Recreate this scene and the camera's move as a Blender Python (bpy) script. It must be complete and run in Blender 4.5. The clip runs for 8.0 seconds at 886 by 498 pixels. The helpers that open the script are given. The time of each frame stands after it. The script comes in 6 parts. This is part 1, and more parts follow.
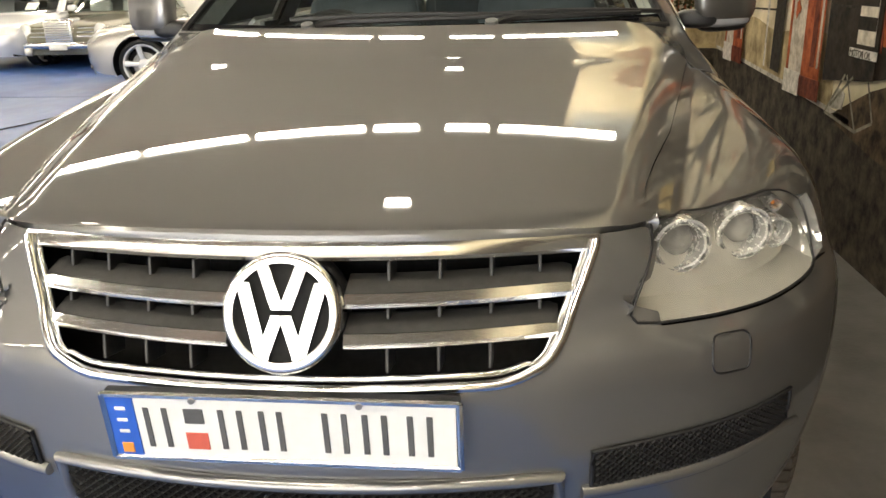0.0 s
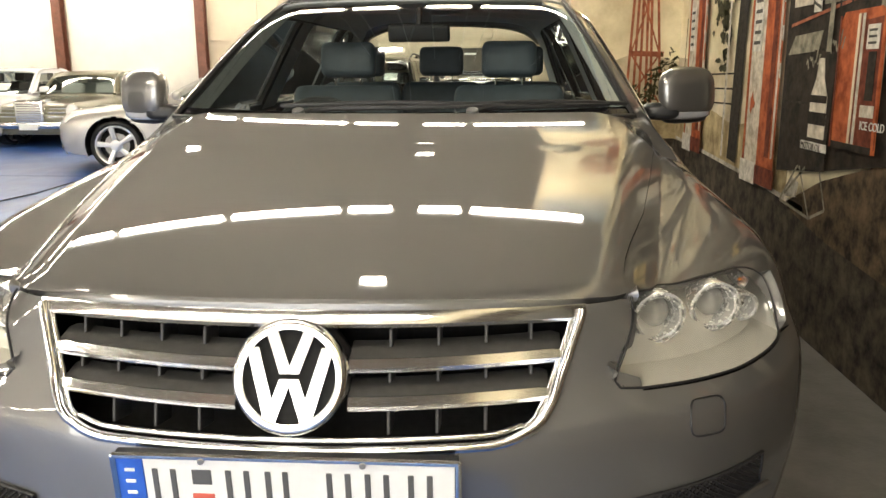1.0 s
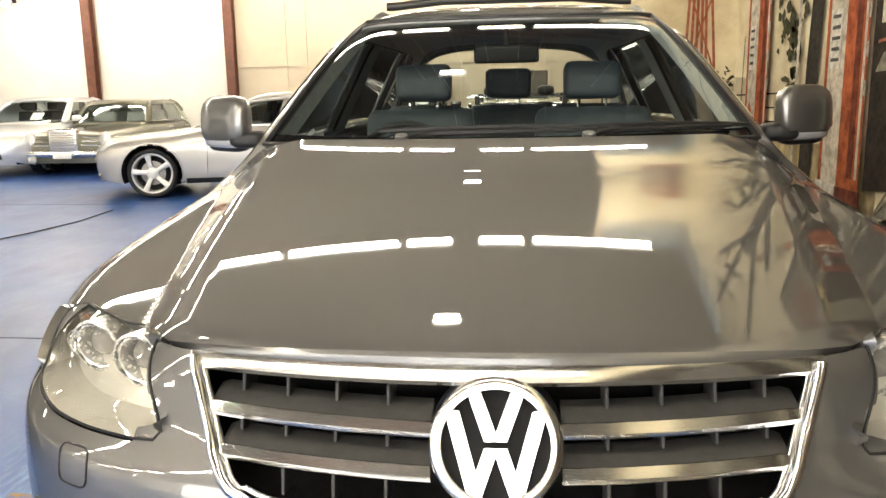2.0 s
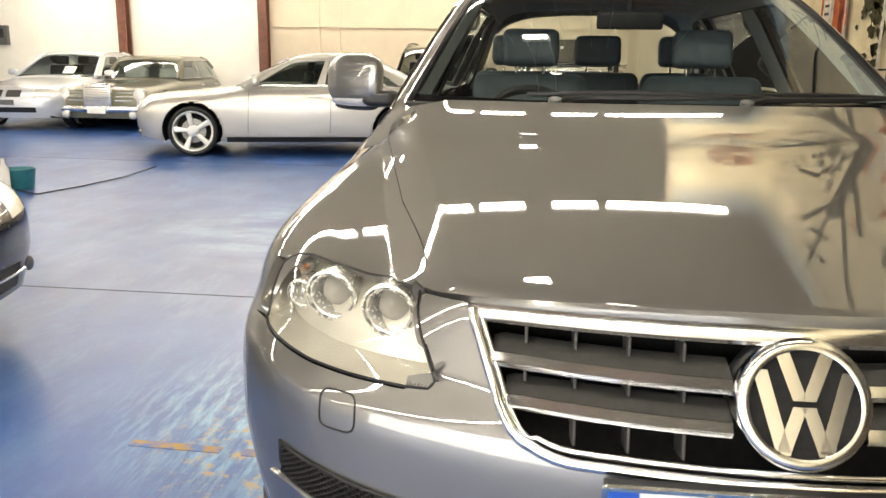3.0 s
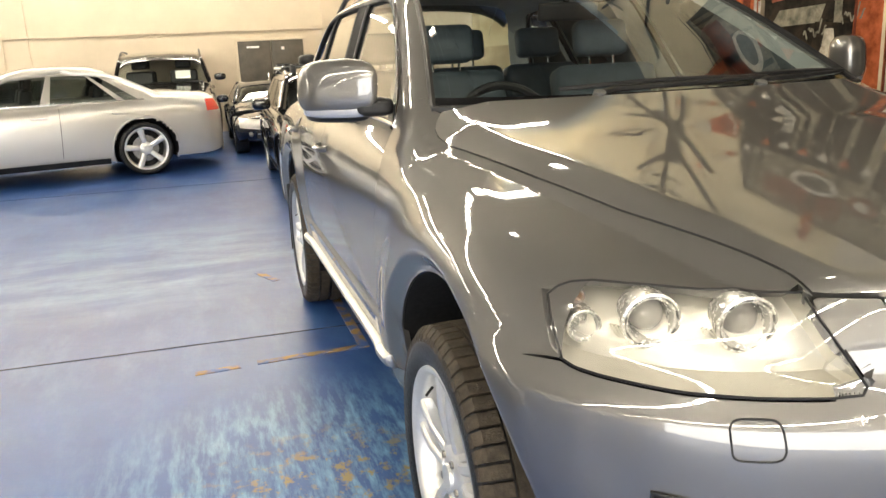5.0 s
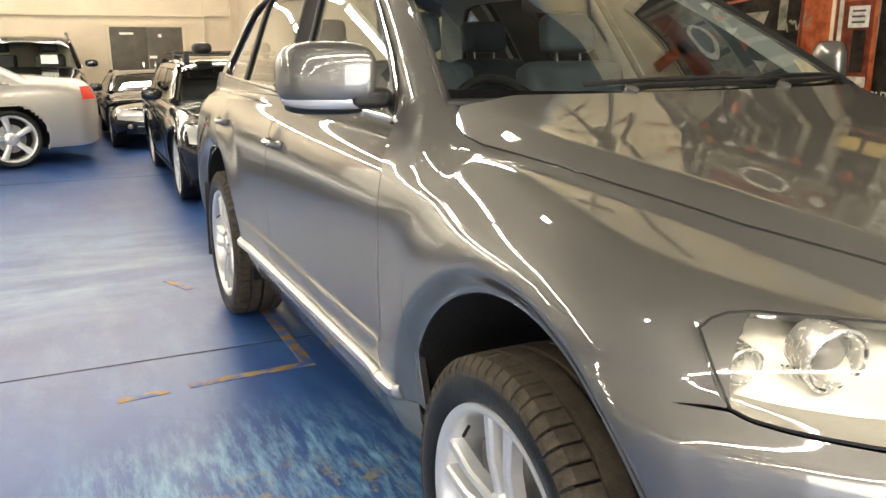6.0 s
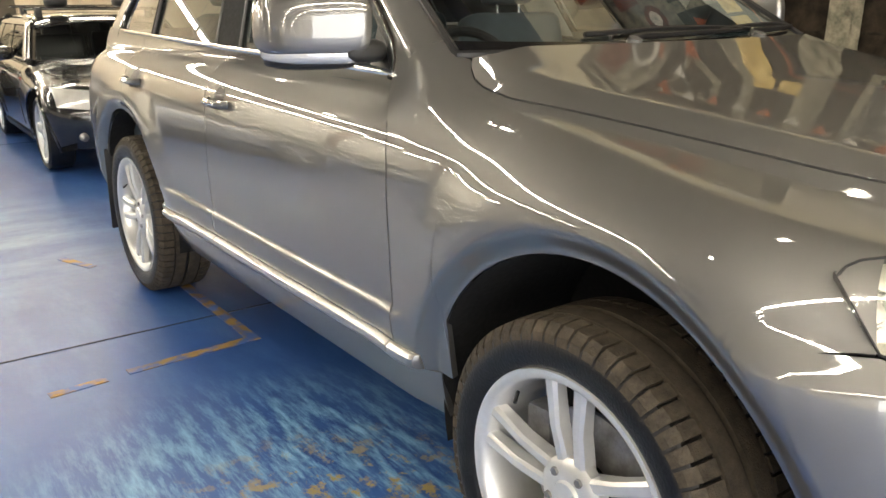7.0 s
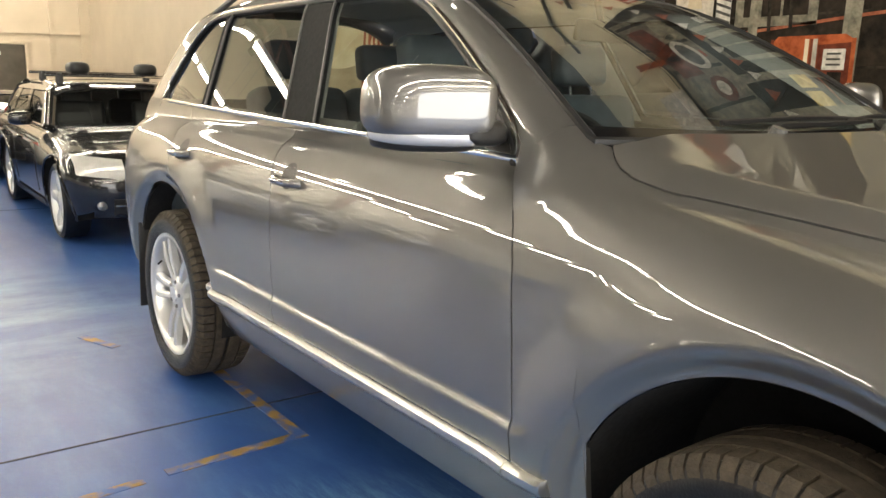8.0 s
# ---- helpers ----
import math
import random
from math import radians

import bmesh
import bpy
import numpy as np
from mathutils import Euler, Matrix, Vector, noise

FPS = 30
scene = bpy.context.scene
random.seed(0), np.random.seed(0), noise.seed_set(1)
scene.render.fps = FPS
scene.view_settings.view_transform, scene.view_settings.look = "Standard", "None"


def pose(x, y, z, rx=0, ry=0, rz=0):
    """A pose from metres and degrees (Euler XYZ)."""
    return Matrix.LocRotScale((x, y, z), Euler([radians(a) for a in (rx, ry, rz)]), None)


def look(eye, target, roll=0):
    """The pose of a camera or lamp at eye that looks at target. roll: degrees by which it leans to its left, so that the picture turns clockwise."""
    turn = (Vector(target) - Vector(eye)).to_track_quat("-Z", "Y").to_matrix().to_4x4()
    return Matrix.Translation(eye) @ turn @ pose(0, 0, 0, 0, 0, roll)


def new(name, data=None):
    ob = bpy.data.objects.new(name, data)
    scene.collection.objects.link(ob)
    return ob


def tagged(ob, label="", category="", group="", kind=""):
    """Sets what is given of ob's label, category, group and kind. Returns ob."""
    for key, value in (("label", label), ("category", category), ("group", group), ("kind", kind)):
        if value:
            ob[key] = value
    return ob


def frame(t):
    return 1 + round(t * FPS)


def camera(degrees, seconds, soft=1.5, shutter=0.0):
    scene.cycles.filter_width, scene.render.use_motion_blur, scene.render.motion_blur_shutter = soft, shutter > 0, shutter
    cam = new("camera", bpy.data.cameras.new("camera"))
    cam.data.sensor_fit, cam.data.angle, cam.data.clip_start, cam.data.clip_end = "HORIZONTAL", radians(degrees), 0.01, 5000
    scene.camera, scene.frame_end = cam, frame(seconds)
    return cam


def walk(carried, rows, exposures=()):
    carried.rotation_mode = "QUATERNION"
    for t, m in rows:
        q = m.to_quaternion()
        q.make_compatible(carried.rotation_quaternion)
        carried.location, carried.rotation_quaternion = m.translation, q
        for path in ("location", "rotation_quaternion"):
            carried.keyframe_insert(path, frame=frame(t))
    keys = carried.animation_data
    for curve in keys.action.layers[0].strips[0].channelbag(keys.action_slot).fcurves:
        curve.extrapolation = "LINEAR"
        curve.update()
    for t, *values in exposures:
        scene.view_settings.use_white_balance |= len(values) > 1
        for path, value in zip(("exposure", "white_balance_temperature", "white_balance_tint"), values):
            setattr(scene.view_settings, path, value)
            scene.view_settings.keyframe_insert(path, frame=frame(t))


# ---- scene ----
cam = camera(58.0, 8.0)
PATH = [
    (0, (0.357, -1.945, 1.353), (0.14, -0.062, 0.713), -1.5),
    (0.5, (0.339, -2.004, 1.36), (0.167, -0.084, 0.826), -0.5),
    (1, (0.312, -2.045, 1.361), (0.183, -0.098, 0.92), -0.3),
    (1.5, (0.204, -1.995, 1.357), (0.095, -0.044, 0.931), -1.3),
    (1.8, (0.088, -1.936, 1.355), (-0.017, 0.03, 1.004), -2.6),
    (2, (0.023, -1.896, 1.358), (-0.151, 0.059, 0.974), -1.1),
    (2.2, (-0.043, -1.876, 1.351), (-0.287, 0.073, 0.974), -0.2),
    (3.3, (-0.526, -1.966, 1.34), (-0.684, -0.031, 0.86), 1.0),
    (3.5, (-0.616, -1.918, 1.321), (-0.732, 0.025, 0.861), 0.5),
    (4, (-0.857, -1.813, 1.332), (-0.75, 0.12, 0.83), 0.9),
    (4.5, (-1.127, -1.759, 1.329), (-0.69, 0.135, 0.86), 0.9),
    (4.7, (-1.248, -1.751, 1.366), (-0.747, 0.13, 0.906), -1.7),
    (5.8, (-1.625, -1.319, 1.346), (-0.921, 0.482, 0.836), -0.1),
    (6, (-1.659, -1.26, 1.339), (-0.819, 0.489, 0.854), -0.3),
    (6.5, (-1.85, -1.125, 1.339), (-0.781, 0.477, 0.799), -2.8),
    (7, (-1.951, -0.975, 1.325), (-0.817, 0.564, 0.738), -0.3),
    (7.5, (-1.982, -0.755, 1.327), (-0.929, 0.876, 0.849), -0.3),
    (8, (-2.058, -0.6, 1.324), (-0.874, 0.959, 0.915), 1.5),
]
walk(cam, [(t, look(eye, target, roll)) for t, eye, target, roll in PATH])

# ---- world and light ----
world = bpy.data.worlds.new("night")
scene.world = world
world.use_nodes = True
world.node_tree.nodes["Background"].inputs[0].default_value = (0.9, 0.93, 1.0, 1)
world.node_tree.nodes["Background"].inputs[1].default_value = 0.05
scene.view_settings.exposure = 0.15


# ---- materials ----
def mat(name, color, rough=0.5, metal=0.0, vary=0.0, scale=6.0, bump=0.0, bump_scale=40.0, coat=0.0, second=None,
        emission=None, strength=0.0, rand=0.0):
    """A node material: base colour varied at two scales, with bump and an optional clear coat."""
    m = bpy.data.materials.new(name)
    m.use_nodes = True
    nt = m.node_tree
    b = nt.nodes["Principled BSDF"]
    b.inputs["Roughness"].default_value = rough
    b.inputs["Metallic"].default_value = metal
    b.inputs["Coat Weight"].default_value = coat
    b.inputs["Coat Roughness"].default_value = 0.03
    b.inputs["Base Color"].default_value = (*color, 1)
    co = nt.nodes.new("ShaderNodeTexCoord")
    if vary > 0 or second:
        n1 = nt.nodes.new("ShaderNodeTexNoise")
        n1.inputs["Scale"].default_value = scale
        n1.inputs["Detail"].default_value = 8
        n1.inputs["Roughness"].default_value = 0.65
        nt.links.new(co.outputs["Object"], n1.inputs["Vector"])
        ramp = nt.nodes.new("ShaderNodeValToRGB")
        ramp.color_ramp.elements[0].position, ramp.color_ramp.elements[1].position = 0.35, 0.68
        lo = tuple(max(0, c * (1 - vary)) for c in color)
        hi = second or tuple(min(1, c * (1 + vary)) for c in color)
        ramp.color_ramp.elements[0].color, ramp.color_ramp.elements[1].color = (*lo, 1), (*hi, 1)
        nt.links.new(n1.outputs["Fac"], ramp.inputs[0])
        out = ramp.outputs[0]
        if rand > 0:
            info = nt.nodes.new("ShaderNodeObjectInfo")
            hsv = nt.nodes.new("ShaderNodeHueSaturation")
            mul = nt.nodes.new("ShaderNodeMath")
            mul.operation = "MULTIPLY_ADD"
            mul.inputs[1].default_value, mul.inputs[2].default_value = rand, 1 - rand / 2
            nt.links.new(info.outputs["Random"], mul.inputs[0])
            nt.links.new(mul.outputs[0], hsv.inputs["Value"])
            nt.links.new(out, hsv.inputs["Color"])
            out = hsv.outputs[0]
        nt.links.new(out, b.inputs["Base Color"])
        n2 = nt.nodes.new("ShaderNodeTexNoise")
        n2.inputs["Scale"].default_value = scale * 3.7
        nt.links.new(co.outputs["Object"], n2.inputs["Vector"])
        mr = nt.nodes.new("ShaderNodeMapRange")
        mr.inputs["To Min"].default_value, mr.inputs["To Max"].default_value = rough * 0.85, min(1, rough * 1.2)
        nt.links.new(n2.outputs["Fac"], mr.inputs["Value"])
        nt.links.new(mr.outputs[0], b.inputs["Roughness"])
    if bump > 0:
        nb = nt.nodes.new("ShaderNodeTexNoise")
        nb.inputs["Scale"].default_value = bump_scale
        nb.inputs["Detail"].default_value = 4
        nt.links.new(co.outputs["Object"], nb.inputs["Vector"])
        bp = nt.nodes.new("ShaderNodeBump")
        bp.inputs["Strength"].default_value, bp.inputs["Distance"].default_value = bump, 0.01
        nt.links.new(nb.outputs["Fac"], bp.inputs["Height"])
        nt.links.new(bp.outputs[0], b.inputs["Normal"])
    if emission:
        b.inputs["Emission Color"].default_value = (*emission, 1)
        b.inputs["Emission Strength"].default_value = strength
    return m


def glass(name, tint, rough=0.0, shine=1.0, ior=1.6):
    """Thin pane: see-through, with a sharp Fresnel reflection."""
    m = bpy.data.materials.new(name)
    m.use_nodes = True
    nt = m.node_tree
    nt.nodes.remove(nt.nodes["Principled BSDF"])
    out = nt.nodes["Material Output"]
    tr, gl, mix, fr = (nt.nodes.new(k) for k in ("ShaderNodeBsdfTransparent", "ShaderNodeBsdfGlossy", "ShaderNodeMixShader", "ShaderNodeFresnel"))
    tr.inputs["Color"].default_value = (*tint, 1)
    gl.inputs["Roughness"].default_value = rough
    gl.inputs["Color"].default_value = (shine, shine, shine, 1)
    fr.inputs["IOR"].default_value = ior
    nt.links.new(fr.outputs[0], mix.inputs[0])
    nt.links.new(tr.outputs[0], mix.inputs[1])
    nt.links.new(gl.outputs[0], mix.inputs[2])
    nt.links.new(mix.outputs[0], out.inputs["Surface"])
    return m


PAINT = mat("grey_metallic_paint", (0.212, 0.209, 0.200), 0.47, 0.78, 0.04, 900, coat=1.0)
PAINT.node_tree.nodes["Principled BSDF"].inputs["Coat IOR"].default_value = 2.15
PAINT.node_tree.nodes["Principled BSDF"].inputs["Coat Roughness"].default_value = 0.003
PAINT.node_tree.nodes["Principled BSDF"].inputs["Specular Tint"].default_value = (0.45, 0.44, 0.42, 1)
CHROME = mat("chrome", (0.92, 0.92, 0.91), 0.14, 1.0, 0.02, 30)
SILVER = mat("alloy_silver", (0.82, 0.82, 0.81), 0.3, 0.6, 0.03, 60, coat=0.5)
BLACK = mat("black_plastic", (0.012, 0.012, 0.013), 0.45, 0, 0.2, 60, bump=0.1, bump_scale=400)
GLOSS_BLACK = mat("gloss_black", (0.008, 0.008, 0.009), 0.12, 0, 0.1, 30)
GREY_PLASTIC = mat("dark_grey_plastic", (0.09, 0.09, 0.088), 0.42, 0, 0.1, 60, bump=0.08, bump_scale=300)
RUBBER = mat("tyre_rubber", (0.008, 0.008, 0.008), 0.38, 0, 0.35, 25, bump=0.25, bump_scale=180)
TREAD = mat("dusty_tread_rubber", (0.058, 0.045, 0.030), 0.75, 0, 0.4, 30, bump=0.3, bump_scale=200)
# near-black with the shade of hollows put into the colour; also for black trim
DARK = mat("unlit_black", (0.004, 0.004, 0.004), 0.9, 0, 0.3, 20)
WINDOW = glass("window_glass", (0.72, 0.8, 0.78), ior=2.0)
TINT_WINDOW = glass("tinted_window_glass", (0.3, 0.34, 0.33))
LENS = glass("lamp_lens", (0.96, 0.96, 0.95), shine=0.9)
LEATHER = mat("blue_grey_leather", (0.062, 0.082, 0.096), 0.5, 0, 0.15, 12, bump=0.25, bump_scale=90)
DASH = mat("dark_dashboard", (0.055, 0.07, 0.075), 0.6, 0, 0.15, 30, bump=0.2, bump_scale=200)
LINING = mat("grey_cabin_lining", (0.4, 0.42, 0.4), 0.85, 0, 0.08, 30, bump=0.1, bump_scale=300)
LAMP_SILVER = mat("lamp_reflector", (0.80, 0.79, 0.76), 0.26, 0.6, 0.02, 30)
LAMP_HOUSE = mat("lamp_housing", (0.68, 0.66, 0.60), 0.34, 0.5, 0.05, 14, bump=0.08, bump_scale=14)
STEEL = mat("brake_steel", (0.35, 0.34, 0.33), 0.4, 0.9, 0.2, 40)
WHITE_PLATE = mat("white_plate", (0.85, 0.85, 0.82), 0.4, 0, 0.03, 30)
PLATE_BLUE = mat("plate_blue", (0.03, 0.12, 0.55), 0.4, 0, 0.05, 30)
PLATE_GREY = mat("plate_grey", (0.1, 0.1, 0.1), 0.5, 0, 0.05, 30)
PLATE_RED = mat("plate_red", (0.6, 0.12, 0.08), 0.5, 0, 0.05, 30)
AMBER = mat("amber_lens", (0.8, 0.3, 0.05), 0.2, 0, 0.05, 30)
RED_LENS = mat("red_lens", (0.75, 0.03, 0.015), 0.15, 0, 0.1, 60, coat=1.0)


# ---- mesh helpers ----
def mesh_of(name, verts, faces, material, sharp=38):
    me = bpy.data.meshes.new(name)
    me.from_pydata([tuple(map(float, v)) for v in verts], [], faces)
    me.validate()
    me.polygons.foreach_set("use_smooth", [True] * len(me.polygons))
    me.set_sharp_from_angle(angle=radians(sharp))
    me.materials.append(material)
    return me


def add(name, verts, faces, material, parent=None, label="", sharp=38):
    ob = new(name, mesh_of(name, verts, faces, material, sharp))
    if parent:
        ob.parent = parent
    if label:
        tagged(ob, label)
    return ob


def part(name, bm, material, parent=None, label="", sharp=38):
    """Links a bmesh as one mesh object under a thing or a part."""
    bmesh.ops.recalc_face_normals(bm, faces=bm.faces)
    me = bpy.data.meshes.new(name)
    bm.to_mesh(me)
    bm.free()
    me.polygons.foreach_set("use_smooth", [True] * len(me.polygons))
    me.set_sharp_from_angle(angle=radians(sharp))
    me.materials.append(material)
    ob = new(name, me)
    if parent:
        ob.parent = parent
    if label:
        tagged(ob, label)
    return ob


def thing(name, label, category, m=None, group="", kind=""):
    ob = new(name)
    ob.empty_display_size = 0.1
    if m is not None:
        ob.matrix_basis = m
    return tagged(ob, label, category, group, kind)


def box(bm, m, sx, sy, sz, bevel=0.0, seg=2):
    """A bevelled box of the given size centred on the pose m."""
    r = bmesh.ops.create_cube(bm, size=1.0, matrix=m @ Matrix.Diagonal((sx, sy, sz, 1)))
    if bevel > 0:
        edges = list({e for v in r["verts"] for e in v.link_edges})
        bmesh.ops.bevel(bm, geom=edges, offset=bevel, segments=seg, affect="EDGES", profile=0.6)


def cyl(bm, m, r1, r2, depth, seg=24):
    bmesh.ops.create_cone(bm, cap_ends=True, segments=seg, radius1=r1, radius2=r2, depth=depth, matrix=m)


def tube(name, pts, radius, material, parent=None, label="", seg=8, closed=False, flat=1.0, up=(0, 0, 1)):
    """A bar swept along points; flat squeezes it across the up direction."""
    pts = [Vector(p) for p in pts]
    n = len(pts)
    verts, faces = [], []
    upv = Vector(up)
    for i, p in enumerate(pts):
        a = pts[(i - 1) % n] if closed or i > 0 else p
        b = pts[(i + 1) % n] if closed or i < n - 1 else p
        d = (b - a).normalized()
        s = d.cross(upv)
        s = s.normalized() if s.length > 1e-5 else Vector((1, 0, 0))
        w = s.cross(d).normalized()
        rad = radius(i / max(1, n - 1)) if callable(radius) else radius
        for k in range(seg):
            an = 2 * math.pi * (k + 0.5) / seg
            verts.append(p + s * (rad * flat * math.cos(an)) + w * (rad * math.sin(an)))
    for i in range(n if closed else n - 1):
        for k in range(seg):
            faces.append((i * seg + k, i * seg + (k + 1) % seg, ((i + 1) % n) * seg + (k + 1) % seg, ((i + 1) % n) * seg + k))
    if not closed:
        faces.append(tuple(range(seg))[::-1])
        faces.append(tuple((n - 1) * seg + k for k in range(seg)))
    return add(name, verts, faces, material, parent, label)


def lathe(name, profile, material, parent=None, label="", seg=64, axis="x"):
    """A profile of (along, radius) turned about the x axis."""
    verts, faces = [], []
    n = len(profile)
    for k in range(seg):
        a = 2 * math.pi * k / seg
        for u, r in profile:
            verts.append((u, r * math.cos(a), r * math.sin(a)))
    for k in range(seg):
        for i in range(n - 1):
            faces.append((k * n + i, k * n + i + 1, ((k + 1) % seg) * n + i + 1, ((k + 1) % seg) * n + i))
    ob = add(name, verts, faces, material, parent, label)
    return ob


# ---- smooth solids for car bodies ----
def smax(a, b, k):
    h = np.maximum(0.0, k - np.abs(a - b)) / k
    return np.maximum(a, b) + h * h * k / 4


def step(a, b, x):
    t = np.clip((x - a) / (b - a), 0, 1)
    return t * t * (3 - 2 * t)


def bisect(fn, lo, hi, shape):
    """The t at which the rising function fn passes nought, for all points at once."""
    a, b = np.full(shape, float(lo)), np.full(shape, float(hi))
    for _ in range(34):
        m = (a + b) / 2
        up = fn(m) > 0
        b, a = np.where(up, m, b), np.where(up, a, m)
    return (a + b) / 2


def by_z(f, x, y, lo=0.2, hi=2.2):
    x, y = np.broadcast_arrays(np.asarray(x, float), np.asarray(y, float))
    return np.stack([x, y, bisect(lambda z: f(x, y, z), lo, hi, x.shape)], -1)


def by_x(f, y, z, side=1, lo=0.1, hi=1.4):
    y, z = np.broadcast_arrays(np.asarray(y, float), np.asarray(z, float))
    return np.stack([side * bisect(lambda x: f(x, y, z), lo, hi, y.shape), y, z], -1)


def by_y(f, x, z, front=True, lo=0.0, hi=4.0, mid=1.5):
    x, z = np.broadcast_arrays(np.asarray(x, float), np.asarray(z, float))
    s = -1 if front else 1
    t = bisect(lambda d: f(x, mid + s * d, z), lo, hi, x.shape)
    return np.stack([x, mid + s * t, z], -1)


def by_plan(f, ang, z, y0, side=1, hi=4.0):
    """From the upright line at (0, y0), outwards at an angle off straight ahead (-y)."""
    ang, z = np.broadcast_arrays(np.asarray(ang, float), np.asarray(z, float))
    t = bisect(lambda d: f(d * np.sin(ang), y0 - d * np.cos(ang), z), 0.02, hi, ang.shape)
    return np.stack([side * t * np.sin(ang), y0 - t * np.cos(ang), z], -1)


def by_ring(f, y, phi, x0, z0, side=1, hi=1.2):
    """Across the car at y, from the line (x0, z0), at an angle up from level."""
    y, phi = np.broadcast_arrays(np.asarray(y, float), np.asarray(phi, float))
    t = bisect(lambda d: f(x0 + d * np.cos(phi), y, z0 + d * np.sin(phi)), 0.005, hi, y.shape)
    return np.stack([side * (x0 + t * np.cos(phi)), y, z0 + t * np.sin(phi)], -1)


def normals(P, centre):
    du, dv = np.gradient(P, axis=0), np.gradient(P, axis=1)
    n = np.cross(du, dv)
    n /= np.maximum(1e-9, np.linalg.norm(n, axis=-1, keepdims=True))
    if np.sum(n * (P - np.asarray(centre))) < 0:
        n = -n
    return n


def panel(name, P, material, parent=None, label="", depth=0.018, lift=0.0, centre=(0, 1.4, 0.7), keep=None):
    """A sheet from a grid of points with a turned-in rim of the given depth; keep: a mask of the faces to keep."""
    n = normals(P, centre)
    P = P + n * lift
    r, c = P.shape[:2]
    verts = list(P.reshape(-1, 3))
    faces = []
    flip = np.sum(np.cross(np.gradient(P, axis=0), np.gradient(P, axis=1)) * n) < 0
    for i in range(r - 1):
        for j in range(c - 1):
            if keep is None or keep[i, j]:
                q = (i * c + j, (i + 1) * c + j, (i + 1) * c + j + 1, i * c + j + 1)
                faces.append(q[::-1] if flip else q)
    if depth > 0 and keep is None:
        loop = [i * c for i in range(r)] + [(r - 1) * c + j for j in range(1, c)] + \
               [i * c + c - 1 for i in range(r - 2, -1, -1)] + [j for j in range(c - 2, 0, -1)]
        flat, nf = P.reshape(-1, 3), n.reshape(-1, 3)
        base = len(verts)
        verts += [flat[k] - nf[k] * depth for k in loop]
        m = len(loop)
        for k in range(m):
            q = (loop[k], base + k, base + (k + 1) % m, loop[(k + 1) % m])
            faces.append(q[::-1] if flip else q)
    ob = add(name, verts, faces, material, parent, label, sharp=50)
    return ob


def true_normals(ob, f):
    """Shades a panel by the slope of the solid that it was cut from."""
    me = ob.data
    co = np.array([v.co for v in me.vertices])
    e = 0.0015
    g = np.stack([f(*(co + d).T) - f(*(co - d).T) for d in (np.array([e, 0, 0]), np.array([0, e, 0]), np.array([0, 0, e]))], -1)
    g /= np.maximum(1e-9, np.linalg.norm(g, axis=1, keepdims=True))
    out = [None] * len(me.loops)
    for p in me.polygons:
        pn = np.array(p.normal)
        for k in p.loop_indices:
            n = g[me.loops[k].vertex_index]
            out[k] = tuple(n) if n @ pn > 0.6 else tuple(pn)
    me.normals_split_custom_set(out)


def ruled(low, high, nu, nv):
    """A grid between two curves of 2D points; low and high map 0..1 to points."""
    u = np.linspace(0, 1, nu)
    a, b = np.array([low(t) for t in u]), np.array([high(t) for t in u])
    v = np.linspace(0, 1, nv)[None, :, None]
    return a[:, None, :] * (1 - v) + b[:, None, :] * v


def poly(*pts):
    """A polyline through points, run through evenly by length, 0..1."""
    p = np.array(pts, float)
    d = np.concatenate([[0], np.cumsum(np.linalg.norm(np.diff(p, axis=0), axis=1))])
    d /= d[-1]
    return lambda t: np.array([np.interp(t, d, p[:, k]) for k in range(p.shape[1])])


def keyed(xs, ys):
    return lambda t: np.interp(t, xs, ys)


